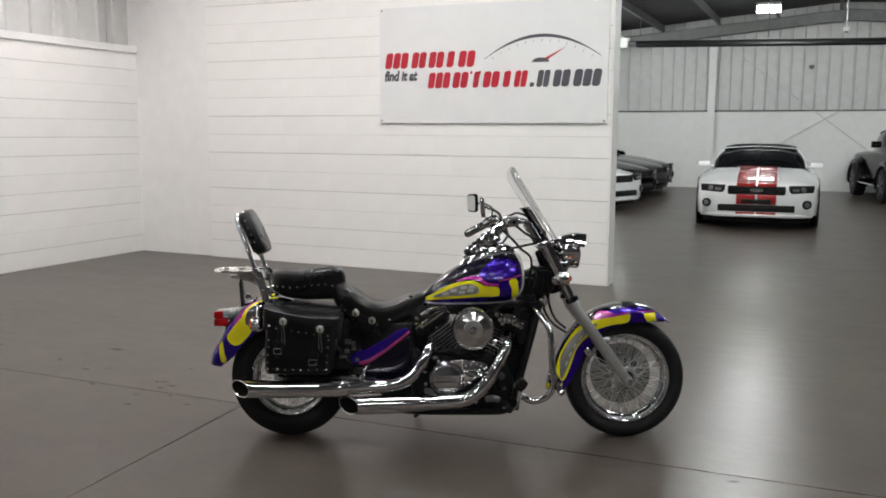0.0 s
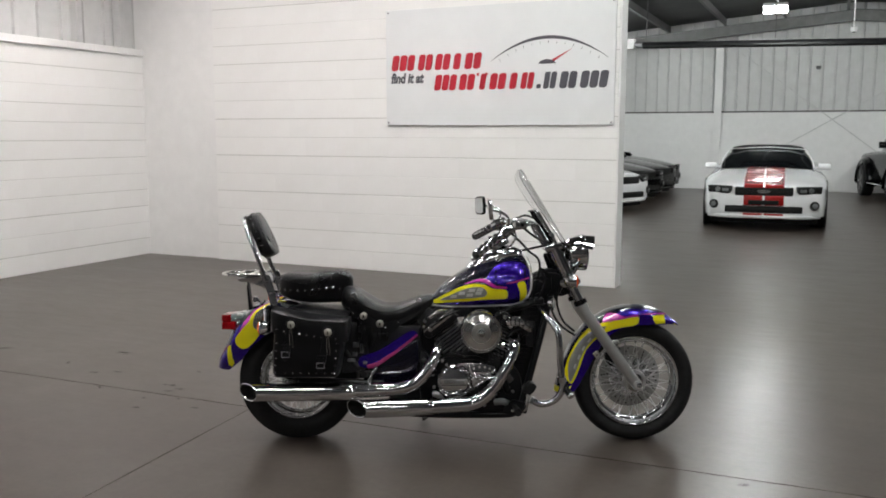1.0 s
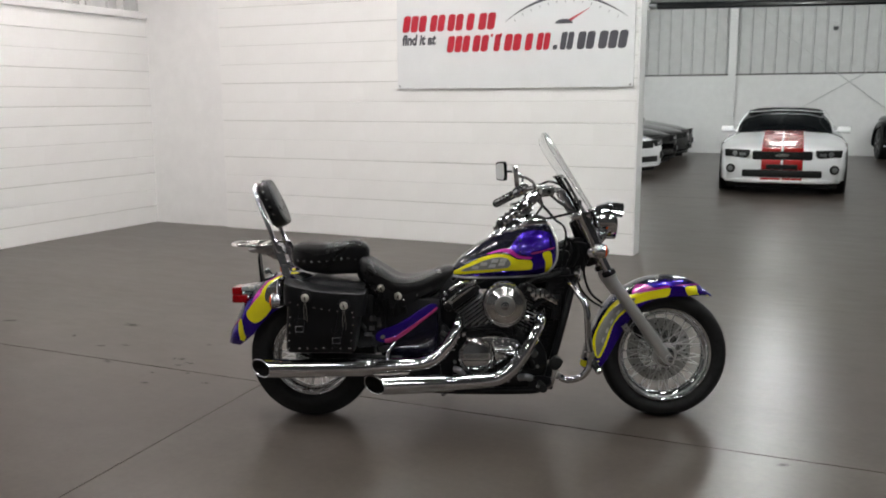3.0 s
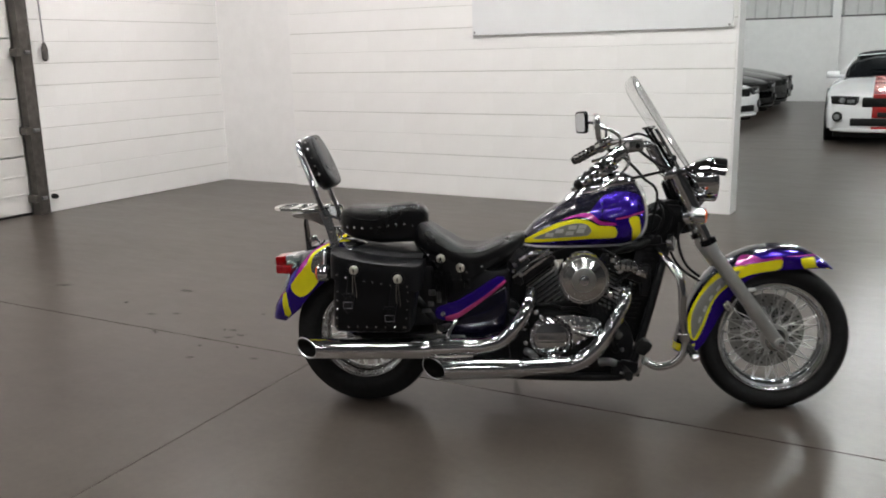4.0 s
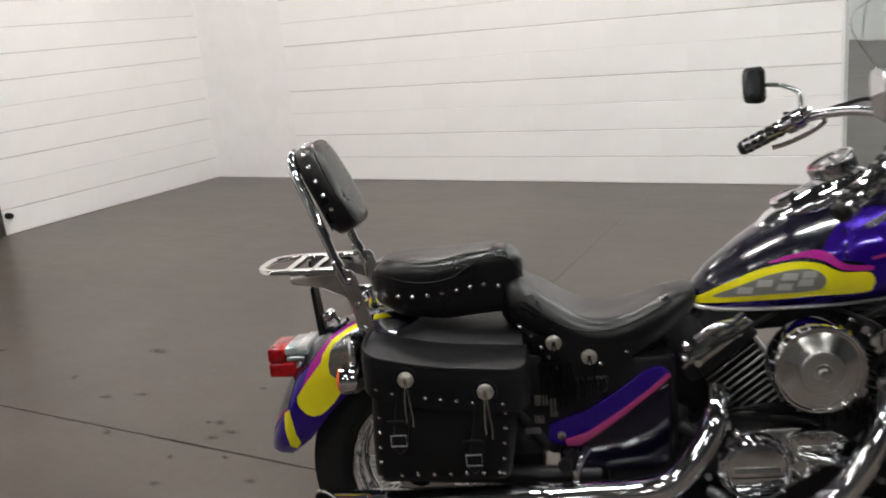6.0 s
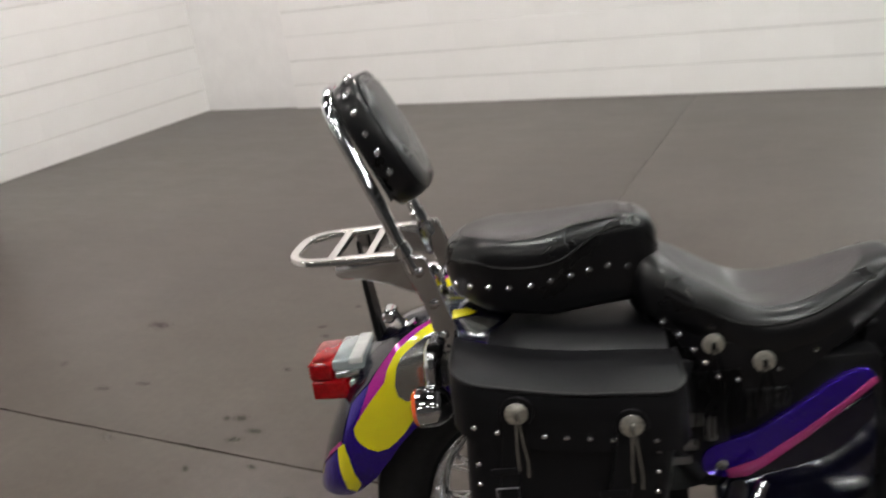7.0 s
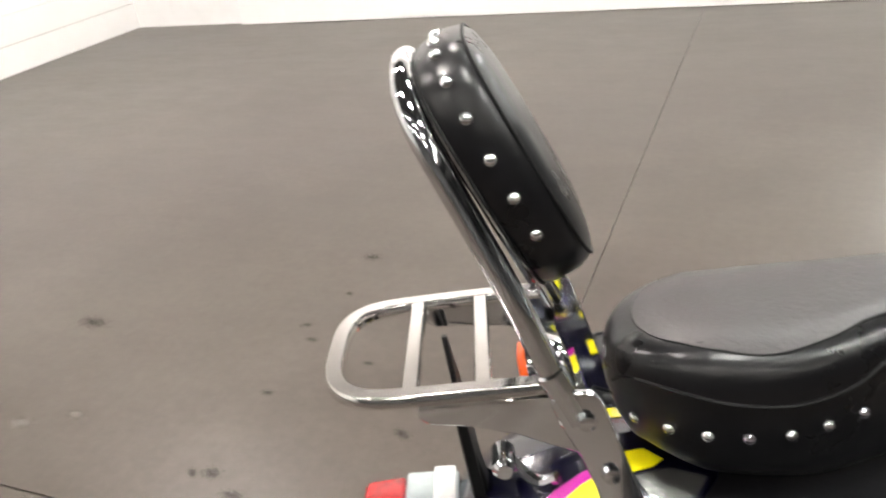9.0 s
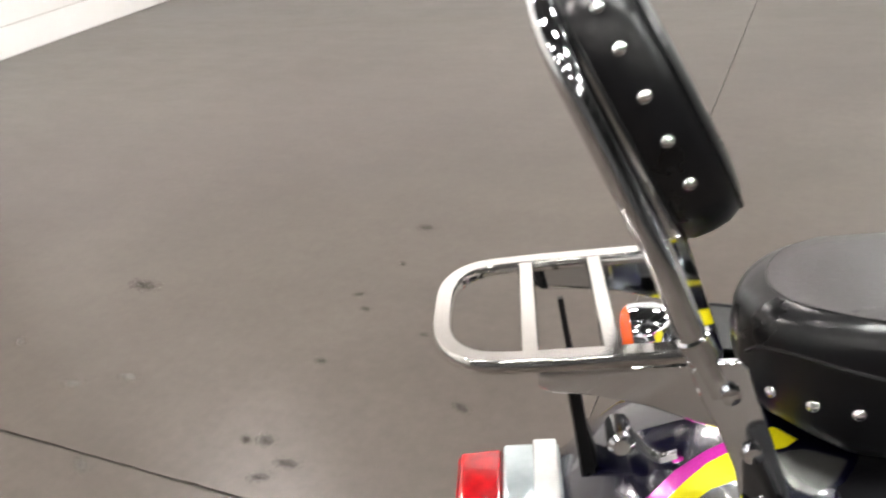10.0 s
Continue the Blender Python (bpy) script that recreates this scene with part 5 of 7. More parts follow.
for sg in (1, -1):
    for u, z in ((0.255, 0.638), (0.278, 0.619), (0.300, 0.595), (0.316, 0.572), (0.332, 0.547), (0.365, 0.541), (0.430, 0.553), (0.490, 0.575)):
        p = seat_side(u, z)
        stud(seat, base_stud, Vector((p.x, sg * p.y, p.z)), Vector((-0.1, -sg, 0)), 0.0048)
    seam = [seat_side(u, z) for u, z in ((0.225, 0.722), (0.261, 0.692), (0.316, 0.662), (0.376, 0.634), (0.437, 0.626), (0.499, 0.635), (0.56, 0.658), (0.621, 0.686))]
    part("piping", add_tube(bmesh.new(), spline([Vector((p.x, sg * (p.y - 0.0004), p.z)) for p in seam], 4), 0.0022, 6), PLASTIC, seat)
# skirt hanging from the seat, with rosettes and tassels
skirt = sheet(lambda a, b: Vector((0.255 + 0.30 * a, -interp(a, [0, 0.3, 0.7, 1], [0.098, 0.131, 0.124, 0.098]) - 0.006 * b, interp(a, [0, 0.25, 0.55, 1], [0.655, 0.61, 0.59, 0.615]) - (interp(a, [0, 0.3, 0.6, 1], [0.07, 0.095, 0.07, 0.02])) * b)), 16, 6, 0.004)
part("seat_skirt", skirt, SEAT_LEATHER, seat)


def rosette(parent, p, r=0.017, tails=((-0.004, 0.10), (0.010, 0.11)), strap=PLASTIC):
    """A scalloped nickel rosette with leather ties through its slots."""
    bm = bmesh.new()
    rings = []
    for h, k in ((0.0, 1.0), (0.003, 1.0), (0.0055, 0.72), (0.007, 0.3), (0.0072, 0.01)):
        ring = []
        for i in range(36):
            a = 2 * math.pi * i / 36
            rr = r * k * (1 + (0.025 * math.cos(14 * a) if k > 0.9 else 0))
            ring.append(Vector((p.x + rr * math.cos(a), p.y - h, p.z + rr * math.sin(a))))
        rings.append(ring)
    add_loft(bm, rings)
    c = part("rosette", bm, NICKEL, parent, "scalloped nickel rosette with leather ties")
    part("knot", box((p.x - 0.004, p.y - 0.011, p.z - 0.006), (p.x + 0.004, p.y - 0.006, p.z + 0.006), 0.002), strap, c)
    for du, ln in tails:
        pts = [(p.x + du * 0.4, p.y - 0.009, p.z - 0.004), (p.x + du, p.y - 0.013, p.z - ln * 0.4), (p.x + du * 1.6, p.y - 0.008, p.z - ln * 0.75), (p.x + du * 1.4, p.y - 0.006, p.z - ln)]
        part("tie", tube(pts, 0.0025, 6, 4, flat=0.35), strap, c, "")
    return c


TIE = plain("pale_tie_leather", (0.13, 0.12, 0.105), 0.5, vary=0.2)
NICKEL = plain("aged_nickel", (0.66, 0.64, 0.58), 0.30, metal=0.9, vary=0.3, scale=160, bump=0.6)
for u, z in ((0.328, 0.607), (0.405, 0.572)):
    p = seat_side(u, z, 0.004)
    rosette(seat, p, 0.0175, ((-0.007, 0.07), (0.007, 0.075)))
    # fringe under the rosette
    for k in range(13):
        x = u - 0.036 + 0.006 * k
        low = interp(x, [0.28, 0.43], [0.428, 0.492]) + 0.010 * (k % 2)
        part("fringe", tube([(x, p.y - 0.004, z - 0.045), (x + 0.003, p.y - 0.008, (z + low) / 2 - 0.01), (x - 0.002 + 0.004 * (k % 3), p.y - 0.005, low)], 0.0022, 5, 3, flat=0.4), SEAT_LEATHER, seat)

# ---- saddlebags ----


def saddlebag(sg):
    bag = part("saddlebag", bag_body(), LEATHER, bike, "studded black leather saddlebag with two buckled straps")
    if sg < 0:
        bag.matrix_basis = Matrix.Scale(-1, 4, (0, 1, 0))
    return bag


def bag_body():
    rings = []
    for z, o, u0, u1 in ((0.335, -0.228, -0.064, 0.208), (0.341, -0.244, -0.076, 0.216), (0.360, -0.254, -0.083, 0.222), (0.45, -0.262, -0.080, 0.238), (0.53, -0.263, -0.074, 0.250), (0.560, -0.260, -0.074, 0.254), (0.572, -0.252, -0.070, 0.250)):
        ring = []
        inner, r = -0.132, 0.028
        cs = [(u0 + r, o + r, 180, 270), (u1 - r, o + r, 270, 360), (u1 - 0.012, inner - 0.012, 0, 90), (u0 + 0.012, inner - 0.012, 90, 180)]
        for cx, cy, a0, a1 in cs:
            rr = r if cy < inner - 0.02 else 0.012
            for k in range(6):
                a = radians(a0 + (a1 - a0) * k / 5)
                ring.append(Vector((cx + rr * math.cos(a), cy + rr * math.sin(a), z)))
        rings.append(ring)
    return add_loft(bmesh.new(), rings)


def lid_z(u):
    return interp(u, [-0.085, -0.03, 0.04, 0.11, 0.22, 0.27], [0.642, 0.628, 0.613, 0.603, 0.596, 0.592])


LID_U0, LID_U1, LID_R = -0.084, 0.266, 0.040


def lid_front(u):
    """How far out the lid reaches, its front corners rounded."""
    d = LID_R - min(u - LID_U0, LID_U1 - u)
    return -0.266 + (LID_R - math.sqrt(max(0.0, LID_R ** 2 - d * d)) if d > 0 else 0.0)


def lid_point(u, v):
    q = (-0.135 - v) / 0.131
    return Vector((u, v, lid_z(u) + 0.014 * (1 - q) + 0.006 * math.sin(math.pi * min(1.0, max(0.0, q)))))


def lid_rim():
    """The free edge of the lid, from hinge to hinge."""
    pts = [(LID_U0, -0.135 - (0.266 - LID_R - 0.135) * k / 6) for k in range(6)]
    for cx, a0 in ((LID_U0 + LID_R, 180), (LID_U1 - LID_R, 270)):
        pts += [(cx + LID_R * math.cos(radians(a0 + 11.25 * k)), -0.266 + LID_R + LID_R * math.sin(radians(a0 + 11.25 * k))) for k in range(9)]
        if a0 == 180:
            pts += [(LID_U0 + LID_R + (LID_U1 - LID_U0 - 2 * LID_R) * k / 12, -0.266) for k in range(1, 12)]
    pts += [(LID_U1, -0.266 + LID_R + (0.266 - LID_R - 0.135) * k / 6) for k in range(1, 7)]
    return [lid_point(u, v) for u, v in pts]


def bag_lid():
    """The lid's stiff leather top."""
    def f(a, b):
        u = LID_U0 + 0.0005 + (LID_U1 - LID_U0 - 0.001) * (0.5 - 0.5 * math.cos(math.pi * a))
        return lid_point(u, -0.135 + (lid_front(u) + 0.135) * b)
    return sheet(f, 32, 14, 0.004)


def lid_flap():
    """The turned-down flap under the lid's welt."""
    rim = lid_rim()
    n = len(rim) - 1
    out = []
    for i, p in enumerate(rim):
        t = rim[min(i + 1, n)] - rim[max(i - 1, 0)]
        out.append(Vector((t.y, -t.x, 0)).normalized())

    def f(a, b):
        i = min(n, int(round(a * n)))
        p = rim[i]
        front = min(1.0, max(0.0, (-0.17 - p.y) / 0.06))
        drop = 0.030 + 0.060 * front
        return p + out[i] * (0.001 + 0.004 * math.sin(math.pi * 0.5 * min(1.0, b * 3))) - Vector((0, 0, 0.002 + drop * b))
    return sheet(f, n, 8, 0.004)


bags = []
for sg in (1, -1):
    bag = saddlebag(sg)
    bags.append(bag)
    part("lid", bag_lid(), LEATHER, bag, "stiff leather lid")
    part("flap", lid_flap(), LEATHER, bag)
    part("piping", add_tube(bmesh.new(), lid_rim(), 0.0032, 8), LEATHER, bag, "leather welt round the lid")
    for u, z in ((-0.055, 0.566), (-0.021, 0.555), (0.049, 0.543), (0.082, 0.538), (0.116, 0.533), (0.150, 0.528), (0.214, 0.522)):
        stud(bag, base_stud, Vector((u, -0.2715, z)), Vector((0, -1, 0)), 0.0044)
    for k in range(5):
        z = 0.500 - 0.034 * k
        stud(bag, base_stud, Vector((-0.056 - 0.002 * k, -0.2640, z)), Vector((0, -1, 0)), 0.0042)
        stud(bag, base_stud, Vector((0.217 - 0.003 * k, -0.2640, z)), Vector((0, -1, 0)), 0.0042)
    for k in range(7):
        stud(bag, base_stud, Vector((-0.02 + 0.036 * k, -0.2560, 0.362)), Vector((0, -1, 0)), 0.0042)
    for u, z, bu, bz in ((0.011, 0.586, -0.016, 0.462), (0.179, 0.552, 0.144, 0.412)):
        part("strap", slab([(u - 0.017, z + 0.012), (u + 0.017, z + 0.012), (bu + 0.016, bz - 0.030), (bu, bz - 0.046), (bu - 0.016, bz - 0.030)], -0.2735, -0.262, 0.0015, 1), LEATHER, bag)
        part("patch", lathe([(-0.2745, 0.0002), (-0.2745, 0.025), (-0.272, 0.026), (-0.264, 0.026)], (u, 0, z), (0, 1, 0), 28), LEATHER, bag)
        rosette(bag, Vector((u, -0.274, z)), 0.0175, ((-0.003, 0.092), (0.006, 0.104)), TIE)
        part("buckle", tube([(bu - 0.017, -0.2750, bz), (bu + 0.017, -0.2750, bz), (bu + 0.017, -0.2750, bz - 0.024), (bu - 0.017, -0.2750, bz - 0.024), (bu - 0.017, -0.2750, bz)], 0.0014, 6), SATIN, bag, "nickel buckle")
        part("keeper", box((bu - 0.021, -0.276, bz + 0.022), (bu + 0.021, -0.272, bz + 0.034), 0.0015), LEATHER, bag)
# leather yoke that joins the bags under the seat
part("bag_yoke", sheet(lambda a, b: Vector((-0.030 + 0.288 * a, -0.137 + 0.274 * b, lid_z(-0.030 + 0.288 * a) + 0.010 + interp(a, [0, 0.2, 1], [0.004, 0.026, 0.022]) * min(1.0, 3.2 * math.sin(b * math.pi)))), 12, 12, 0.005), LEATHER, bike)
part("bag_support", tube([(-0.04, -0.175, 0.60), (0.05, -0.172, 0.345), (0.09, -0.172, 0.340)], 0.007, 8, 4), BLACK, bike)
part("bag_support", tube([(-0.075, -0.17, 0.35), (0.0, -0.20, 0.318), (0.03, -0.20, 0.318)], 0.007, 8, 4), BLACK, bike)

# ---- sissy bar, backrest, rack ----
for sg in (1, -1):
    plate = [(-0.157, 0.788), (-0.153, 0.799), (-0.121, 0.797), (-0.114, 0.790), (-0.104, 0.756), (-0.092, 0.712), (-0.080, 0.668), (-0.076, 0.634), (-0.082, 0.626), (-0.106, 0.630), (-0.116, 0.655), (-0.124, 0.698), (-0.136, 0.735), (-0.148, 0.762)]
    v0, v1 = (-0.120, -0.113) if sg > 0 else (0.113, 0.120)
    sp = part("side_plate", slab(plate, v0, v1, 0.0015, 1), CHROME, bike, "chrome sissy-bar side plate")
    for u, z in ((-0.128, 0.770), (-0.111, 0.714), (-0.102, 0.658)):
        part("bolt", lathe([(-0.127, 0.003), (-0.126, 0.0075), (-0.120, 0.0085)] if sg > 0 else [(0.120, 0.0085), (0.126, 0.0075), (0.127, 0.003)], (u, 0, z), (0, 1, 0), 10), CHROME, sp)
    # rack arm
    arm = [(-0.270, 0.788), (-0.152, 0.790), (-0.134, 0.782), (-0.134, 0.731), (-0.152, 0.737), (-0.187, 0.751), (-0.227, 0.760), (-0.264, 0.764), (-0.273, 0.771)]
    v0, v1 = (-0.112, -0.105) if sg > 0 else (0.105, 0.112)
    bm = slab(arm, v0, v1, 0.0015, 1)
    for v in bm.verts:
        k = min(1.0, max(0.0, (-0.13 - v.co.x) / 0.12))
        v.co.y *= 1 - 0.16 * k
    part("rack_arm", bm, CHROME, bike, "chrome rack side arm")
bar = spline([(-0.134, -0.112, 0.768), (-0.155, -0.112, 0.820), (-0.179, -0.110, 0.890), (-0.206, -0.100, 0.955), (-0.233, -0.088, 1.018), (-0.243, -0.068, 1.046), (-0.246, -0.035, 1.060), (-0.247, 0, 1.064)], 5)
bar = bar + [Vector((p.x, -p.y, p.z)) for p in bar[-2::-1]]
sissy = part("sissy_bar", add_tube(bmesh.new(), bar, 0.0112, 14), CHROME, bike, "chrome sissy bar behind the backrest")
for sg in (1, -1):
    part("clamp", lathe([(-0.012, 0.011), (-0.010, 0.0135), (0.010, 0.0135), (0.012, 0.011)], (-0.150, -0.112 * sg, 0.808), (-0.4, 0, 0.9), 14), CHROME, sissy)


def back_pad():
    """A padded slab leaning back: lofted across its thickness, with rounded edges."""
    ax = Vector((-0.42, 0, 0.907)).normalized()
    nn = Vector((0.907, 0, 0.42)).normalized()
    c = Vector((-0.166, 0, 0.980))
    rings = []
    for d, k in ((-0.034, 0.80), (-0.031, 0.92), (-0.022, 0.985), (-0.008, 1.0), (0.006, 0.985), (0.016, 0.93), (0.023, 0.80), (0.027, 0.55), (0.029, 0.2)):
        ring = []
        for i in range(40):
            a = 2 * math.pi * i / 40
            ca, sa = math.cos(a), math.sin(a)
            p = 2 / 3.4
            x = 0.104 * math.copysign(abs(ca) ** p, ca)
            y = 0.113 * math.copysign(abs(sa) ** p, sa)
            x *= 1 - 0.10 * max(0.0, y / 0.113)
            ring.append(c + nn * d + Vector((0, x * (1 - (1 - k) * 0.7), 0)) + ax * (y * (1 - (1 - k) * 0.62)))
        rings.append(ring)
    return add_loft(bmesh.new(), rings), c, ax, nn


bm, pc, pax, pnn = back_pad()
pad = part("backrest", bm, SEAT_LEATHER, bike, "padded black leather backrest with nickel studs")
rim_pts = []
for i in range(400):
    a = 2 * math.pi * i / 400 - math.pi / 2
    ca, sa = math.cos(a), math.sin(a)
    p = 2 / 3.4
    x = 0.104 * math.copysign(abs(ca) ** p, ca)
    y = 0.113 * math.copysign(abs(sa) ** p, sa)
    rim_pts.append((x * (1 - 0.10 * max(0.0, y / 0.113)), y, ca, sa))
spots = []
for side in (-1, 1):
    spots += [min((q for q in rim_pts if q[0] * side > 0), key=lambda q: abs(q[1] - y)) for y in (-0.046, -0.010, 0.026, 0.061, 0.090)]
    spots += [min((q for q in rim_pts if q[1] > 0.095), key=lambda q: abs(q[0] - x * side)) for x in (0.052, 0.017)]
for x, y, ca, sa in spots:
    n = Vector((0, math.copysign(abs(ca) ** 1.4, ca), 0)) + pax * math.copysign(abs(sa) ** 1.4, sa)
    stud(pad, base_stud, pc - pnn * (0.008 - 0.002 * (y + 0.075) / 0.18) + Vector((0, x, 0)) + pax * y, n, 0.0057)
for d, k in ((0.0185, 0.905), (-0.029, 0.95)):
    ring = [pc + pnn * d + Vector((0, x * (1 - (1 - k) * 0.7), 0)) * 1.004 + pax * (y * (1 - (1 - k) * 0.62)) * 1.004 for x, y, ca, sa in rim_pts[::5]]
    part("seam", add_tube(bmesh.new(), ring + ring[:1], 0.0016, 6), PLASTIC, pad)
part("back_plate", slab([(-0.080, -0.09), (0.080, -0.09), (0.070, 0.08), (-0.070, 0.08)], 0, 0.004), CHROME, pad).matrix_basis = Matrix.Translation(pc - pnn * 0.0385) @ Matrix((Vector((0, 1, 0)), pnn, pax)).transposed().to_4x4()

rack_z = 0.796
loop = [(-0.150, -0.097), (-0.20, -0.097), (-0.296, -0.095), (-0.332, -0.082), (-0.350, -0.050), (-0.353, 0.0), (-0.350, 0.044), (-0.332, 0.074), (-0.296, 0.084), (-0.20, 0.086), (-0.150, 0.086)]
rack = new("luggage_rack")
rack.parent = bike
rack["label"] = "flat chrome luggage rack"
RACKM = plain("polished_rack_bar", (0.82, 0.80, 0.78), 0.12, metal=1.0, vary=0.03)


def flat_bar(pts, w=0.0085, h=0.0055):
    rings = []
    n = len(pts)
    for i, p in enumerate(pts):
        d = (pts[min(i + 1, n - 1)] - pts[max(i - 1, 0)])
        side = Vector((-d.y, d.x, 0)).normalized() * w
        rings.append([p - side * 0.8 + Vector((0, 0, h)), p + side * 0.8 + Vector((0, 0, h)), p + side + Vector((0, 0, h * 0.6)), p + side - Vector((0, 0, h)), p - side - Vector((0, 0, h)), p - side + Vector((0, 0, h * 0.6))])
    return add_loft(bmesh.new(), rings)


part("rack_loop", flat_bar(spline([(u, v, rack_z) for u, v in loop], 5)), RACKM, rack)
for u in (-0.277, -0.212):
    part("cross_bar", flat_bar([Vector((u, v, rack_z - 0.0006)) for v in (-0.092, -0.04, 0, 0.04, 0.082)], 0.0075), RACKM, rack)

# ---- tail: lamp, plate holder, indicators ----
tail = new("tail_light")
tail.parent = bike
tail.location = (-0.007, 0, 0.005)
tail["label"] = "red and clear tail light in a chrome housing"


def tail_box(u0, u1, w0, w1, z0, z1, bev):
    bm = bmesh.new()
    add_loft(bm, [[Vector((u, s * w, z)) for s, z in ((-1, z0 + d0), (1, z0 + d0), (1, z1), (-1, z1))] for u, w, d0 in ((u0, w0, 0.0), (u1, w1, 0.0))])
    bmesh.ops.bevel(bm, geom=bm.edges[:], offset=bev, segments=3, profile=0.5, affect="EDGES")
    return bm


part("red_lens", tail_box(-0.357, -0.312, 0.055, 0.059, 0.5605, 0.595, 0.006), RED_LENS, tail, "red lens")
part("red_lens", tail_box(-0.357, -0.290, 0.055, 0.0595, 0.524, 0.560, 0.006), RED_LENS, tail, "red lens")
part("clear_lens", tail_box(-0.3115, -0.252, 0.059, 0.057, 0.578, 0.599, 0.005), CLEAR_LENS, tail, "clear lens strip")
part("clear_cap", tail_box(-0.2800, -0.255, 0.0600, 0.0585, 0.590, 0.6025, 0.003), WHITE_LENS, tail, "frosted white lens cap")
part("housing", tail_box(-0.2895, -0.215, 0.057, 0.042, 0.524, 0.560, 0.008), CHROME, tail)
part("housing_top", tail_box(-0.3110, -0.215, 0.058, 0.040, 0.5605, 0.5775, 0.006), CHROME, tail)
for k in range(4):
    part("lens_rib", box((-0.3585, -0.050, 0.566 + 0.007 * k), (-0.3565, 0.050, 0.569 + 0.007 * k), 0.0005, 1), RED_LENS, tail)
part("gasket", tail_box(-0.246, -0.180, 0.050, 0.050, 0.505, 0.570, 0.010), PLASTIC, tail)
part("plate_holder", slab([(-0.250, 0.735), (-0.246, 0.738), (-0.216, 0.590), (-0.222, 0.586), (-0.240, 0.60)], -0.018, 0.012, 0.002, 1), PLASTIC, bike)
bm = bmesh.new()
add_loft(bm, [[Vector((-0.236 + (z - 0.68) * -0.10 + d, v, z)) for d, v in ((-0.0025, -w), (0.0025, -w), (0.0025, w), (-0.0025, w))] for z, w in ((0.585, 0.024), (0.66, 0.024), (0.735, 0.021), (0.775, 0.010), (0.800, 0.003))])
part("plate_bracket", bm, PLASTIC, bike, "black number-plate bracket")
part("plate_lamp", lathe([(-0.02, 0.008), (-0.016, 0.012), (0.016, 0.012), (0.02, 0.008)], (-0.205, -0.03, 0.672), (0, 1, 0), 16), CHROME, bike)
part("tail_bracket", tube([(-0.20, -0.035, 0.68), (-0.175, -0.045, 0.655), (-0.155, -0.055, 0.665)], 0.006, 8, 4), CHROME, bike)


def indicator(c, axis, name="indicator", s=1.0, lens=AMBER_LENS):
    ind = part(name, lathe([(-0.022 * s, 0.0335 * s), (-0.014 * s, 0.0345 * s), (0.008 * s, 0.033 * s), (0.026 * s, 0.025 * s), (0.036 * s, 0.013 * s), (0.039 * s, 0.002)], c, axis, 28), CHROME, bike, "chrome indicator with a coloured lens")
    part("lens", lathe([(-0.0335 * s, 0.002), (-0.033 * s, 0.018 * s), (-0.029 * s, 0.029 * s), (-0.0225 * s, 0.0332 * s), (-0.021 * s, 0.033 * s)], c, axis, 28), lens, ind, "coloured lens")
    return ind


for sg in (1, -1):
    c = Vector((-0.132, -0.165, 0.555)) if sg > 0 else Vector((-0.148, 0.162, 0.664))
    indicator(c, (1, 0, 0.05))
    part("indicator_stem", tube([c + Vector((0.005, 0.02 * sg, 0.02)), (-0.126, -0.140 * sg, 0.625), (-0.120, -0.120 * sg, 0.645)], 0.0145, 12, 4), CHROME, bike)
    part("stem_cap", lathe([(-0.014, 0.010), (-0.011, 0.015), (0.014, 0.015), (0.018, 0.010)], (-0.118, -0.132 * sg, 0.642), (0, 1, 0), 16), BLACK, bike)

# ---- front end ----
for sg in (1, -1):
    v = -0.105 * sg
    part("fork_upper", tube([(1.222, v, 0.935), (1.372, v, 0.625)], 0.0215, 20), CHROME, bike, "chrome fork tube")
    part("fork_cover", tube([(1.228, v, 0.925), (1.300, v, 0.776)], 0.030, 20), CHROME, bike)
    part("fork_slider", tube([(1.352, v, 0.675), (1.365, v, 0.645), (1.372, v, 0.628), (1.60, v, 0.315), (1.632, v, 0.275), (1.645, v, 0.258)], [0.0225, 0.0275, 0.0265, 0.0255, 0.0245, 0.011], 20), SLIDER, bike, "silver aluminium fork slider")
    part("fork_lug", lathe([(-0.034, 0.010), (-0.032, 0.019), (0.032, 0.019), (0.034, 0.010)], (1.626, v, 0.287), (0, 1, 0), 18), SLIDER, bike)
    ind = indicator(Vector((1.300, -0.175 * sg, 0.776)), (-1, 0, 0.0), s=0.92)
    part("indicator_stem", tube([(1.305, -0.15 * sg, 0.776), (1.292, -0.11 * sg, 0.785)], 0.011, 10), CHROME, bike)
    part("fender_stay", slab([(1.410, 0.432), (1.434, 0.446), (1.454, 0.414), (1.430, 0.400)], v - 0.010, v + 0.010, 0.003, 1), CHROME, bike)
    part("stay_bolt", lathe([(-0.016 * sg, 0.0005), (-0.014 * sg, 0.006), (-0.008 * sg, 0.0065)], (1.432, v, 0.424), (0, 1, 0), 8), SATIN, bike)
    part("fork_boss", tube([(1.508, v * 1.02, 0.486), (1.532, v * 1.12, 0.490)], 0.0075, 10), SLIDER, bike)
    part("dust_seal", lathe([(-0.012, 0.026), (-0.010, 0.031), (0.010, 0.031), (0.012, 0.027)], (1.352, v, 0.672), (0.435, 0, -0.90), 20), BLACK, bike)
part("axle_nut", lathe([(-0.150, 0.004), (-0.148, 0.013), (-0.138, 0.014), (-0.137, 0.006)], (1.628, 0, 0.286), (0, 1, 0), 12), CHROME, bike)
part("front_axle", tube([(1.63, -0.14, 0.290), (1.63, 0.14, 0.290)], 0.009, 10), SATIN, bike)
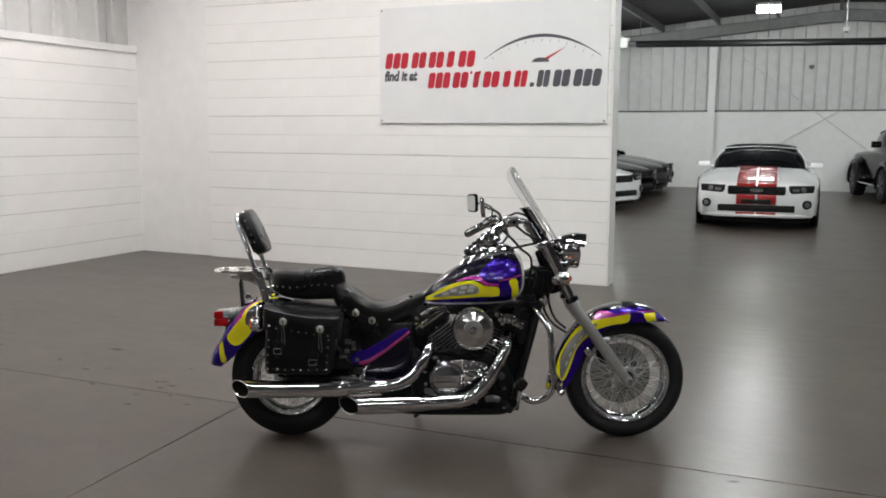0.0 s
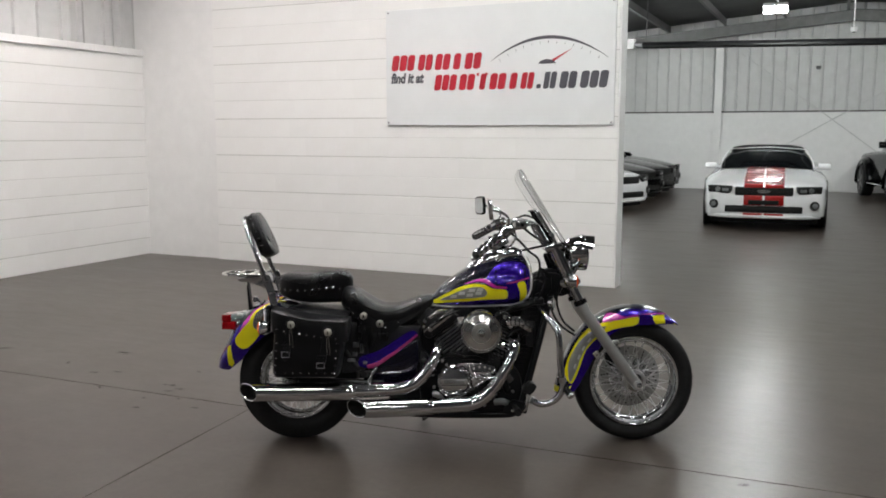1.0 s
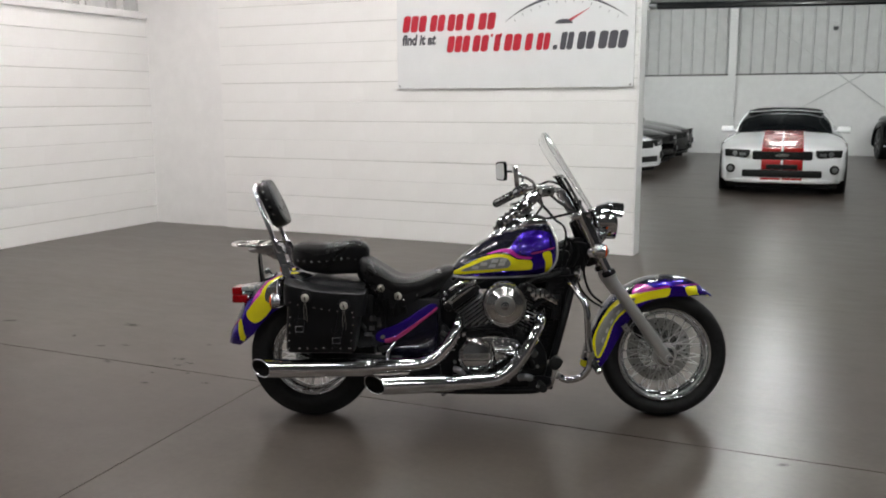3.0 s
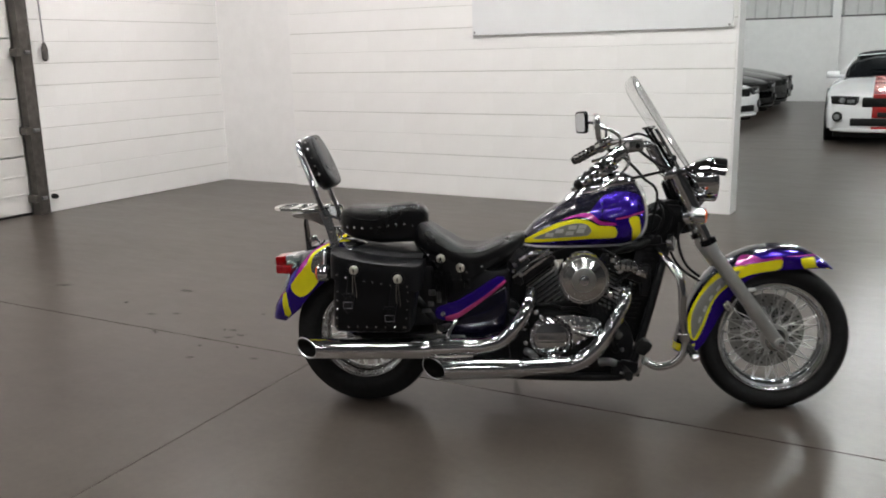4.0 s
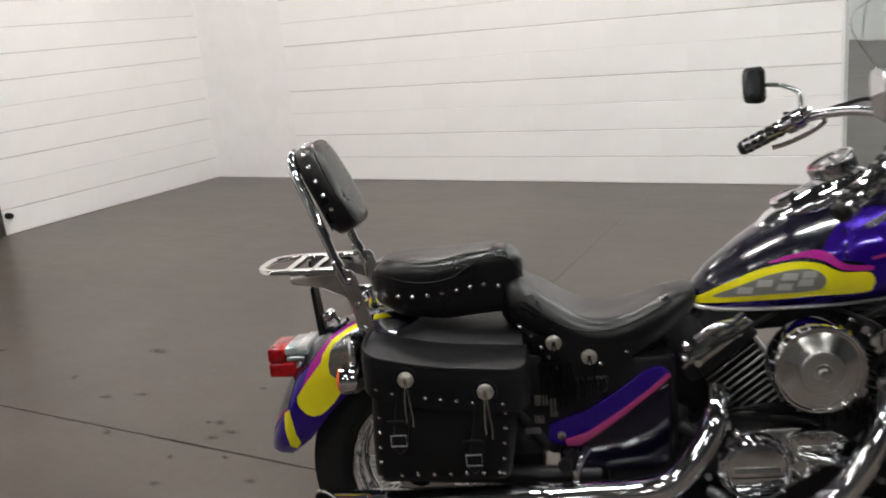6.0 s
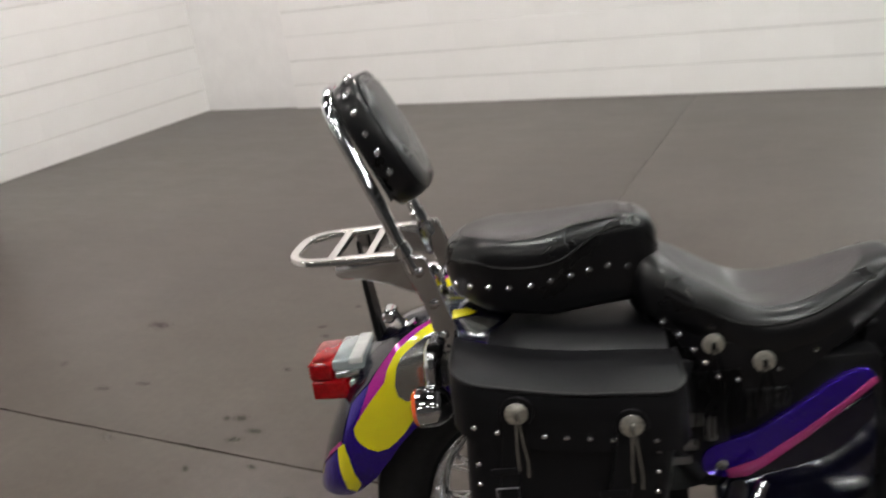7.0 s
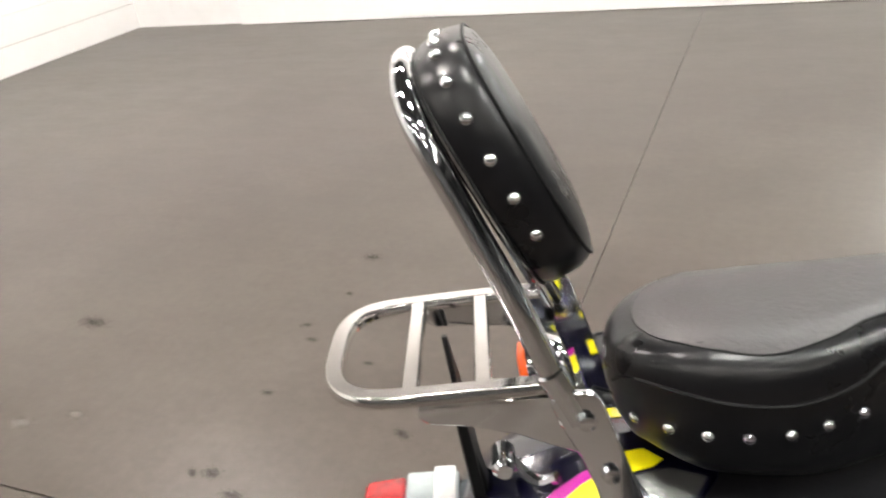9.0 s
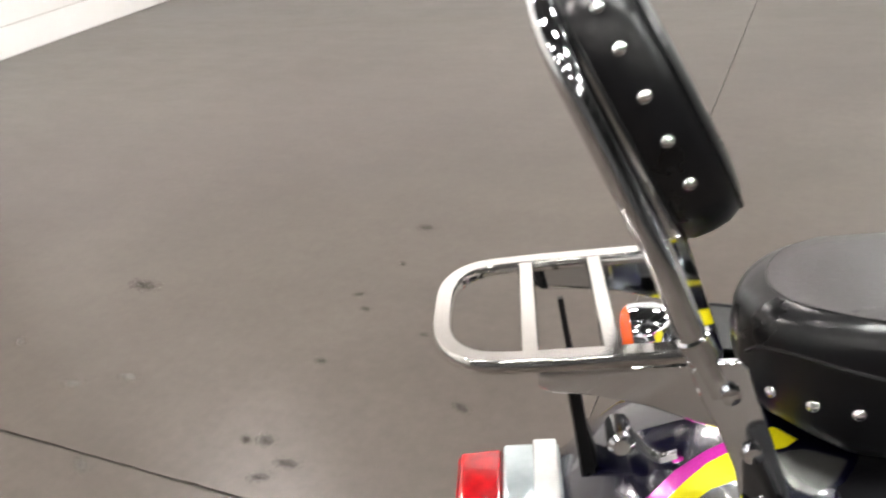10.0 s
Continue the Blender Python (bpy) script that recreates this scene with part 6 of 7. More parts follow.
part("lower_yoke", slab(smooth_outline([(1.255, 0.780), (1.330, 0.795), (1.345, 0.760), (1.265, 0.742)], 3), -0.135, 0.135, 0.010), CHROME, bike)
part("upper_yoke", slab(smooth_outline([(1.185, 0.935), (1.250, 0.950), (1.262, 0.925), (1.192, 0.908)], 3), -0.130, 0.130, 0.008), CHROME, bike)

HL = Vector((1.340, 0, 0.895))
HA = (1, 0, 0.10)
head = part("headlight", lathe([(-0.088, 0.004), (-0.083, 0.030), (-0.060, 0.058), (-0.022, 0.077), (0.024, 0.085), (0.040, 0.087), (0.047, 0.083), (0.047, 0.075)], HL, HA, 40), CHROME, bike, "round chrome headlight with visor")
part("reflector", lathe([(0.045, 0.075), (0.018, 0.060), (-0.002, 0.030), (-0.006, 0.002)], HL, HA, 32), CHROME, head)
part("lens", lathe([(0.046, 0.075), (0.053, 0.066), (0.061, 0.040), (0.064, 0.001)], HL, HA, 32), HEADGLASS, head)
visor = sheet(lambda a, b: HL + Vector((0.040 + 0.050 * b * math.sin(math.pi * (0.10 + 0.80 * a)) ** 0.4, 0.089 * math.cos(math.pi * (0.10 + 0.80 * a)), 0.089 * math.sin(math.pi * (0.10 + 0.80 * a)) - 0.006 * b)), 24, 6, 0.002)
part("visor", visor, CHROME, head, "chrome headlight visor")
part("headlight_bracket", tube([(1.285, 0, 0.79), (1.325, 0, 0.80), (1.345, 0, 0.825)], 0.014, 10, 3), CHROME, bike)


# windscreen: a clear curved sheet with a rounded top
def screen(a, b):
    w = 0.180 * math.sin(math.pi * min(0.5, 0.16 + 0.42 * b)) if b < 0.82 else 0.180 * math.sqrt(max(0.0, 1 - ((b - 0.82) / 0.19) ** 2))
    x = (2 * a - 1)
    u = 1.326 - 0.245 * b - 0.055 * x * x * w / 0.2
    return Vector((u, w * x, 0.900 + 0.393 * b))


ws = part("windshield", sheet(screen, 24, 20, 0.003), SHIELD, bike, "clear curved acrylic windshield")
for sg in (1, -1):
    part("windshield_bracket", tube([(1.268, -0.09 * sg, 0.895), (1.215, -0.093 * sg, 0.985), (1.148, -0.095 * sg, 1.095)], 0.0075, 8), CHROME, bike)
    part("windshield_strut", tube([(1.245, -0.06 * sg, 0.90), (1.188, -0.066 * sg, 1.00), (1.130, -0.07 * sg, 1.092)], 0.006, 8), BLACK, bike)
    part("bracket_bolt", lathe([(-0.008, 0.012), (0.008, 0.012)], (1.215, -0.093 * sg, 0.985), (0.5, -1 * sg, 0.3), 12), CHROME, bike)
part("windshield_bar", tube([(1.128, -0.105, 1.094), (1.150, 0, 1.102), (1.128, 0.105, 1.094)], 0.010, 8, 5, flat=0.5), BLACK, bike)

# handlebar
for sg in (1, -1):
    part("riser", tube([(1.205, -0.045 * sg, 0.93), (1.165, -0.045 * sg, 0.99), (1.145, -0.045 * sg, 1.025)], 0.019, 14, 3), CHROME, bike)
near_bar = [(0.846, -0.434, 0.914), (0.905, -0.402, 0.957), (0.966, -0.368, 1.002), (1.030, -0.315, 1.030), (1.090, -0.215, 1.042), (1.135, -0.105, 1.034), (1.150, 0, 1.026)]
far_bar = [(0.868, 0.408, 0.955), (0.920, 0.380, 0.985), (0.972, 0.345, 1.015), (1.035, 0.295, 1.036), (1.095, 0.205, 1.044), (1.138, 0.100, 1.034)]
hbs = spline(near_bar + far_bar[::-1], 6)
part("handlebar", add_tube(bmesh.new(), hbs, 0.0125, 14), CHROME, bike, "wide swept-back chrome handlebar")
for sg in (1, -1):
    e0, e1 = (Vector((0.846, -0.434, 0.914)), Vector((0.960, -0.372, 0.998))) if sg > 0 else (Vector((0.868, 0.408, 0.955)), Vector((0.962, 0.352, 1.009)))
    d = (e1 - e0).normalized()
    g = part("grip", tube([e0, e0 + d * 0.004, e1 - d * 0.004, e1], [0.016, 0.0185, 0.0185, 0.0175], 18), CHROME, bike, "chrome grip inlaid with black rubber pads")
    side = d.cross(Vector((0, 0, 1))).normalized()
    up = side.cross(d)
    long = (e1 - e0).length
    for k in range(5):
        for a in range(0, 360, 60):
            w = side * math.cos(radians(a)) + up * math.sin(radians(a))
            q = e0 + d * long * (0.14 + 0.175 * k) + w * 0.0165
            part("rubber_pad", tube([q - d * 0.0085, q - d * 0.006, q + d * 0.006, q + d * 0.0085], [0.003, 0.0062, 0.0062, 0.003], 8), RUBBER, g)
    part("end_cap", lathe([(-0.012, 0.004), (-0.010, 0.015), (-0.002, 0.0195), (0.006, 0.0195), (0.008, 0.018)], e0, d, 16), RUBBER, g)
    sw = part("switch_housing", lathe([(0.0, 0.017), (0.003, 0.026), (0.026, 0.0275), (0.028, 0.0225), (0.031, 0.0225), (0.033, 0.0275), (0.052, 0.026), (0.056, 0.014)], e1, d, 24), CHROME, bike, "round chrome switch housing")
    part("switch", box((-0.008, -0.007, -0.005), (0.008, 0.007, 0.005), 0.002), PLASTIC, sw).matrix_basis = Matrix.Translation(e1 + d * 0.016 + up * 0.027 - side * 0.006)
    clamp = e1 + d * 0.066
    part("lever_clamp", lathe([(-0.010, 0.015), (-0.008, 0.021), (0.008, 0.021), (0.010, 0.015)], clamp, d, 18), CHROME, bike)
    if sg > 0:
        res = part("fluid_reservoir", box((-0.034, -0.022, -0.020), (0.034, 0.022, 0.018), 0.007), BRUSHED, bike, "polished brake fluid reservoir")
        res.matrix_basis = Matrix.Translation((1.036, -0.362, 1.042)) @ pose(0, 0, 0, 0, -4, 34)
        part("lid", box((-0.031, -0.019, 0.0185), (0.031, 0.019, 0.0235), 0.002), SATIN, res)
        part("sight_glass", lathe([(-0.024, 0.002), (-0.0235, 0.009), (-0.021, 0.010)], (0.004, 0, 0), (0, 1, 0), 14), BLACK, res)
    fwd = Vector((0.022, -0.010, -0.046)) if sg > 0 else Vector((0.050, 0.006, -0.018))
    part("lever", tube([clamp + fwd * 0.4, clamp + fwd - d * 0.01, e1 + fwd * 1.25, (e0 + e1) / 2 + fwd * 1.2, e0 + fwd * 1.0 + d * 0.03], 0.0065, 8, 4, flat=0.7), BRUSHED, bike, "polished hand lever")
    mir = part("mirror", slab(smooth_outline([(-0.044, 0.042), (0.0, 0.048), (0.044, 0.044), (0.050, 0.0), (0.044, -0.042), (0.0, -0.046), (-0.044, -0.040), (-0.050, 0.0)], 3), -0.012, 0.010, 0.004), BLACK if sg < 0 else CHROME, bike, "rectangular mirror on a chrome stem")
    part("mirror_glass", slab(smooth_outline([(-0.038, 0.036), (0.0, 0.041), (0.038, 0.037), (0.043, 0.0), (0.038, -0.036), (0.0, -0.039), (-0.038, -0.034), (-0.043, 0.0)], 3), -0.0135, -0.0125), MIRROR, mir)
    if sg < 0:
        mir.matrix_basis = Matrix.Translation((0.897, 0.40, 1.117)) @ pose(0, 0, 0, 4, 0, -42) @ Matrix.Diagonal((0.58, 1, 1.0, 1))
        part("mirror_stem", tube([(0.992, 0.325, 1.035), (0.994, 0.338, 1.090), (0.962, 0.372, 1.112), (0.925, 0.394, 1.117)], 0.006, 10, 5), CHROME, bike)
    else:
        mir.matrix_basis = Matrix.Translation((0.908, -0.456, 1.110)) @ pose(0, 0, 0, 6, 8, -90) @ Matrix.Diagonal((0.8, 0.8, 0.9, 1))
        part("mirror_stem", tube([(0.985, -0.358, 1.020), (0.990, -0.385, 1.070), (0.955, -0.425, 1.098), (0.918, -0.450, 1.108)], 0.006, 10, 5), CHROME, bike)
for pts in ([(1.040, 0.300, 1.040), (1.083, 0.280, 1.056), (1.128, 0.200, 1.069), (1.208, 0.100, 1.024), (1.231, 0.060, 0.967), (1.262, 0.050, 0.900), (1.270, 0.050, 0.790)],
            [(1.060, -0.340, 1.028), (1.110, -0.240, 0.992), (1.165, -0.120, 0.960), (1.235, -0.065, 0.930), (1.262, -0.055, 0.850), (1.265, -0.055, 0.760)],
            [(1.061, -0.100, 0.911), (1.110, -0.090, 0.920), (1.158, -0.080, 0.930), (1.263, -0.060, 0.945), (1.300, -0.030, 0.920)],
            [(1.010, -0.350, 1.000), (1.060, -0.260, 0.955), (1.100, -0.160, 0.915), (1.160, -0.090, 0.850), (1.130, -0.090, 0.680)],
            [(1.25, -0.075, 0.74), (1.245, -0.085, 0.66), (1.275, -0.08, 0.58), (1.33, -0.07, 0.53)], [(1.27, 0.06, 0.76), (1.235, 0.1, 0.64), (1.30, 0.1, 0.52), (1.48, 0.09, 0.43)]):
    part("cable", tube(pts, 0.0055, 8, 6), PLASTIC, bike)
part("horn", lathe([(-0.02, 0.012), (-0.012, 0.036), (0.006, 0.040), (0.012, 0.034), (0.014, 0.010)], (1.225, -0.055, 0.665), (1, -0.4, 0), 24), CHROME, bike)

# crash bar, footboards, pedals, stand
cb = [(1.150, -0.06, 0.640), (1.176, -0.15, 0.625), (1.215, -0.215, 0.580), (1.236, -0.24, 0.530), (1.243, -0.245, 0.408), (1.252, -0.25, 0.325), (1.246, -0.25, 0.276), (1.221, -0.242, 0.240), (1.186, -0.235, 0.222), (1.150, -0.230, 0.218), (1.112, -0.225, 0.236)]
part("crash_bar", tube(cb, 0.0150, 14, 5), CHROME, bike, "bent chrome engine guard")
part("bar_end", lathe([(-0.006, 0.004), (-0.004, 0.0165), (0.010, 0.0165)], (1.112, -0.225, 0.236), (1, 0, -0.45), 14), SATIN, bike)
part("bar_clamp", lathe([(-0.014, 0.016), (-0.012, 0.021), (0.012, 0.021), (0.014, 0.016)], (1.250, -0.248, 0.335), (0.1, 0, -1), 16), CHROME, bike)
part("highway_peg", tube([(1.258, -0.250, 0.312), (1.268, -0.258, 0.297), (1.285, -0.285, 0.270)], [0.012, 0.015, 0.016], 14), BLACK, bike, "black highway peg with a chrome end")
part("peg_end", lathe([(-0.008, 0.003), (-0.006, 0.0155), (0.002, 0.0165)], (1.286, -0.286, 0.269), (-0.42, 0.66, 0.62), 14), CHROME, bike)
for sg in (1, -1):
    part("footpeg", tube([(1.040, -0.13 * sg, 0.185), (1.048, -0.18 * sg, 0.180), (1.050, -0.235 * sg, 0.178)], [0.010, 0.014, 0.018], 12), RUBBER, bike, "black rubber footpeg")
    part("peg_bracket", slab([(0.99, 0.155), (1.10, 0.150), (1.11, 0.200), (1.04, 0.215), (1.0, 0.20)], -0.135 * sg - 0.008, -0.135 * sg + 0.008, 0.003, 1), ENGINE_BLACK, bike)
    part("passenger_peg", tube([(0.36, -0.12 * sg, 0.335), (0.335, -0.20 * sg, 0.345)], 0.015, 12), RUBBER if sg > 0 else CHROME, bike)
part("brake_pedal", tube([(1.03, -0.14, 0.165), (1.075, -0.18, 0.172), (1.092, -0.21, 0.205), (1.098, -0.215, 0.272)], 0.009, 10, 4), CHROME, bike)
part("pedal_pad", slab(smooth_outline([(1.073, 0.281), (1.103, 0.318), (1.136, 0.301), (1.106, 0.261)], 2), -0.245, -0.185, 0.004), RUBBER, bike)
part("side_stand", tube([(0.70, 0.12, 0.14), (0.63, 0.19, 0.06), (0.60, 0.23, 0.028)], 0.011, 10, 3), BLACK, bike, "black side stand, folded out")
part("shock_cover", tube([(0.30, -0.105, 0.36), (0.20, -0.105, 0.48)], 0.02, 12), ENGINE_BLACK, bike)
for u, z, w, h in ((0.292, 0.470, 0.016, 0.012), (0.318, 0.452, 0.010, 0.022), (0.285, 0.425, 0.012, 0.010), (0.268, 0.398, 0.018, 0.008)):
    part("bracket", box((u - w, -0.1265, z - h), (u + w, -0.1190, z + h), 0.003), SATIN, bike)
part("inner_panel", slab(smooth_outline([(0.120, 0.360), (0.330, 0.350), (0.345, 0.470), (0.335, 0.560), (0.240, 0.575), (0.130, 0.560)], 3), -0.118, -0.108, 0.004), ENGINE_BLACK, bike)
part("battery_box", box((0.30, -0.11, 0.33), (0.60, 0.11, 0.56), 0.015), ENGINE_BLACK, bike)


# ---- sign board ----
sign = thing("sign_board", "white printed sign board with red and grey lettering", "sign", pose(0, 0, 0))
part("board", box((-1.940, 4.772, 1.548), (0.452, 4.792, 2.712), 0.002, 1), BOARD, sign, smooth=False)
for x, z in ((-1.915, 1.575), (0.425, 1.570), (-1.915, 2.685), (0.425, 2.680)):
    part("screw", lathe([(-0.005, 0.002), (-0.004, 0.009), (0.0, 0.010)], (x, 4.772, z), (0, 1, 0), 12), SATIN, sign)
SY = 4.7705


def glyph(x0, x1, z0, z1, mat, lean=0.16):
    """A plain slanted shape the size of a letter."""
    h = z1 - z0
    r = min(0.35 * (x1 - x0), 0.3 * h)
    pts = []
    for cx, cz, a0 in ((x1 - r, z1 - r, 0), (x0 + r, z1 - r, 90), (x0 + r, z0 + r, 180), (x1 - r, z0 + r, 270)):
        for k in range(5):
            a = radians(a0 + 22.5 * k)
            px, pz = cx + r * math.cos(a), cz + r * math.sin(a)
            pts.append((px + lean * (pz - z0), pz))
    return part("letter_shape", slab(pts, SY - 0.0015, SY), mat, sign, smooth=False)


def row(spans, z0, z1, mat):
    """Letters as groups of plain upright bars."""
    for x0, x1, n in spans:
        w = (x1 - x0)
        if n == 0:
            glyph(x0, x1, z0, z1, mat)
            continue
        b = w / (n + (n - 1) * 0.14)
        for k in range(n):
            glyph(x0 + k * 1.14 * b, x0 + k * 1.14 * b + b, z0, z1, mat)


row(((-1.880, -1.625, 3), (-1.580, -1.425, 2), (-1.390, -1.230, 2), (-1.190, -1.115, 1), (-1.065, -0.895, 2)), 2.100, 2.258, SIGN_RED)
row(((-1.395, -1.160, 3), (-1.125, -0.965, 2), (-0.905, -0.845, 1), (-0.800, -0.635, 2), (-0.590, -0.520, 1), (-0.475, -0.350, 2)), 1.896, 2.052, SIGN_RED)
glyph(-0.930, -0.908, 2.030, 2.060, SIGN_RED)
glyph(-0.842, -0.815, 2.030, 2.060, SIGN_RED)
row(((-0.312, -0.268, 0),), 1.896, 1.938, SIGN_GREY)
row(((-0.245, -0.125, 2), (-0.085, 0.075, 2), (0.115, 0.375, 3)), 1.893, 2.052, SIGN_GREY)
txt = bpy.data.curves.new("small_words", "FONT")
txt.body = "find it at"
txt.size, txt.shear, txt.extrude, txt.offset = 0.136, 0.18, 0.0008, 0.006
words = new("lettering", txt)
words.parent = sign
words.matrix_basis = pose(-1.882, SY - 0.001, 1.980, 90, 0, 0)
words["label"] = "small grey words"
words.scale = (0.80, 1, 1)
txt.materials.append(SIGN_GREY)
# dial arc, ticks, needle and hub
arc = []
for k in range(33):
    t = k / 32
    x = -0.780 + 1.165 * t
    arc.append((x, 2.168 + 0.204 * (1 - (2 * t - 1) ** 2), 0.002 + 0.017 * math.sin(math.pi * t)))
part("dial_arc", slab([(x, z + w) for x, z, w in arc] + [(x, z - w * 0.6) for x, z, w in arc[::-1]], SY - 0.0015, SY), SIGN_GREY, sign, smooth=False)
for k in range(13):
    t = (k + 0.5) / 13
    x, z = -0.720 + 1.050 * t, 2.135 + 0.185 * (1 - (2 * t - 1) ** 2)
    d = (t - 0.5) * 0.03
    part("tick", slab([(x - 0.002, z), (x + 0.002, z), (x + 0.002 + d, z + 0.022), (x - 0.002 + d, z + 0.022)], SY - 0.0015, SY), SIGN_GREY, sign, smooth=False)
part("needle", slab([(-0.160, 2.165), (-0.140, 2.148), (0.040, 2.262)], SY - 0.0015, SY), SIGN_RED, sign, smooth=False)
part("hub", slab([(-0.290 + 0.085 + 0.085 * math.cos(math.pi * k / 12), 2.128 + 0.042 * math.sin(math.pi * k / 12)) for k in range(13)], SY - 0.0015, SY), SIGN_GREY, sign, smooth=False)

# ---- overhead door in the west wall ----
door = thing("overhead_door", "white sectional overhead door in steel tracks, closed", "door", pose(WEST, -0.13, 0))
for k in range(5):
    part("panel", box((-0.10, -1.40, 0.02 + 0.53 * k), (-0.052, 2.44, 0.54 + 0.53 * k), 0.008), DOOR_WHITE, door, smooth=False)
    for j in range(2):
        part("panel_rib", box((-0.0515, -1.38, 0.02 + 0.53 * k + 0.17 + 0.17 * j), (-0.046, 2.42, 0.02 + 0.53 * k + 0.185 + 0.17 * j), 0.002, 1), DOOR_WHITE, door, smooth=False)
part("bottom_seal", box((-0.10, -1.40, 0.0), (-0.045, 2.44, 0.0195), 0.003), RUBBER, door, smooth=False)
bm = bmesh.new()
add_box(bm, (-0.05, 2.450, 0), (0.055, 2.456, 3.1))
add_box(bm, (0.049, 2.456, 0), (0.055, 2.53, 3.1))
add_box(bm, (-0.05, 2.524, 0), (0.049, 2.53, 3.1))
part("track", bm, DARK_STEEL, door, "dark steel door track", smooth=False)
part("jamb", box((-0.05, 2.531, 0), (0.010, 2.596, 3.1), 0.004), DARK_STEEL, door, smooth=False)
for z in (0.12, 0.75, 1.45, 2.15):
    part("bracket", box((-0.03, 2.40, z), (0.075, 2.449, z + 0.07), 0.006), DARK_STEEL, door, smooth=False)
    part("roller", lathe([(-0.02, 0.018), (0.03, 0.018)], (0.068, 2.50, z + 0.035), (0, 1, 0), 12), SATIN, door)
part("door_bumper", lathe([(0.0, 0.024), (0.05, 0.024), (0.07, 0.014)], (0.0, 2.640, 0.15), (1, 0, 0), 14), RUBBER, door)
structure("wall_west_front", box((WEST - 0.2, SOUTH, 0), (WEST - 0.001, -1.54, 2.37)), WHITE_WALL, "plain white wall", category="wall")
structure("door_lintel", box((WEST - 0.2, -1.419, 2.69), (WEST - 0.11, 2.6, 2.95)), WHITE_WALL, "white door lintel", category="lintel")
cord = thing("pull_cord", "grey door pull cord with a handle hanging on the wall", "pull cord", pose(WEST + 0.06, 2.55, 0))
part("cord", tube([(0, -0.01, 3.2), (0, 0.0, 2.2), (0, 0.012, 1.56)], 0.007, 8, 4), SATIN, cord)
part("handle", lathe([(0, 0.010), (0.02, 0.028), (0.12, 0.030), (0.17, 0.012)], (0, 0.012, 1.40), (0, 0, 1), 14), DARK_STEEL, cord)

# ---- rear hall fittings ----
heater = thing("tube_heater", "long black radiant tube heater hung under the roof", "heater", pose(0, 14.0, 3.175, 0, 1.3, 0))
part("burner_box", box((-1.62, -0.10, -0.10), (-1.36, 0.10, 0.10), 0.01), SIDING, heater, smooth=False)
part("heater_neck", tube([(-1.36, 0, -0.01), (-1.20, 0, -0.01)], 0.05, 12), SATIN, heater)
for k in range(4):
    x = -1.20 + 2.35 * k
    part("reflector", sheet(lambda a, b: Vector((x + 2.34 * a, 0.12 * math.cos(math.pi * b), -0.06 + 0.10 * math.sin(math.pi * b))), 1, 14, 0.003), BLACK_TUBE, heater)
    part("tube", tube([(x, 0, -0.03), (x + 2.345, 0, -0.03)], 0.058, 16), BLACK_TUBE, heater)
    part("clamp", lathe([(-0.025, 0.050), (0.025, 0.050)], (x + 0.05, 0, -0.03), (1, 0, 0), 16), SIDING, heater)
    part("chain", tube([(x + 0.05, 0, 0.07), (x + 0.05, 0, roof_z(x) - 3.24)], 0.006, 6), STEEL_GREY, heater)
pole = thing("camera_pole", "thin white ceiling pole with a small dome camera", "security camera", pose(2.49, 12.4, 0))
part("pole", tube([(0, 0, 3.17), (0, 0, roof_z(2.49) - 0.01)], 0.011, 12), WHITE_WALL, pole)
part("camera_body", lathe([(-0.05, 0.02), (-0.045, 0.04), (-0.01, 0.055), (0.02, 0.055), (0.03, 0.02)], (0, 0, 3.15), (0, 0, 1), 20), WHITE_WALL, pole)
part("camera_lens", lathe([(-0.062, 0.004), (-0.058, 0.02), (-0.045, 0.03)], (0, 0, 3.15), (0, 0, 1), 16), BLACK, pole)
wc = thing("wall_camera", "small grey security camera on the siding", "security camera", pose(1.79, NORTH, 3.23))
part("bracket", box((-0.04, -0.10, 0.0), (0.04, 0.045, 0.08), 0.008), SIDING, wc, smooth=False)
part("camera_body", lathe([(-0.09, 0.03), (-0.07, 0.055), (0.0, 0.06)], (0, -0.10, -0.02), (0, 0, 1), 16), STEEL_GREY, wc)


# ---- cars ----
def car_wheel(parent, c, r=0.34, w=0.23):
    tyre = part("wheel", lathe([(-w / 2, r * 0.66), (-w / 2, r * 0.93), (-w * 0.38, r), (w * 0.38, r), (w / 2, r * 0.93), (w / 2, r * 0.66)], c, (0, 1, 0), 36), RUBBER, parent, "black tyre on a dark alloy rim")
    part("rim", lathe([(-w * 0.46, 0.03), (-w * 0.44, r * 0.30), (-w * 0.30, r * 0.34), (-w * 0.42, r * 0.62), (-w * 0.49, r * 0.67), (w * 0.49, r * 0.67), (w * 0.42, r * 0.62), (w * 0.44, 0.03)], c, (0, 1, 0), 30), SATIN, tyre)
    for k in range(5):
        a = 2 * math.pi * k / 5
        d = Vector((math.cos(a), 0, math.sin(a)))
        for s in (-1, 1):
            part("rim_spoke", tube([Vector(c) + d * 0.05 + Vector((0, s * w * 0.46, 0)), Vector(c) + d * r * 0.63 + Vector((0, s * w * 0.46, 0))], 0.022, 6), SATIN, tyre)


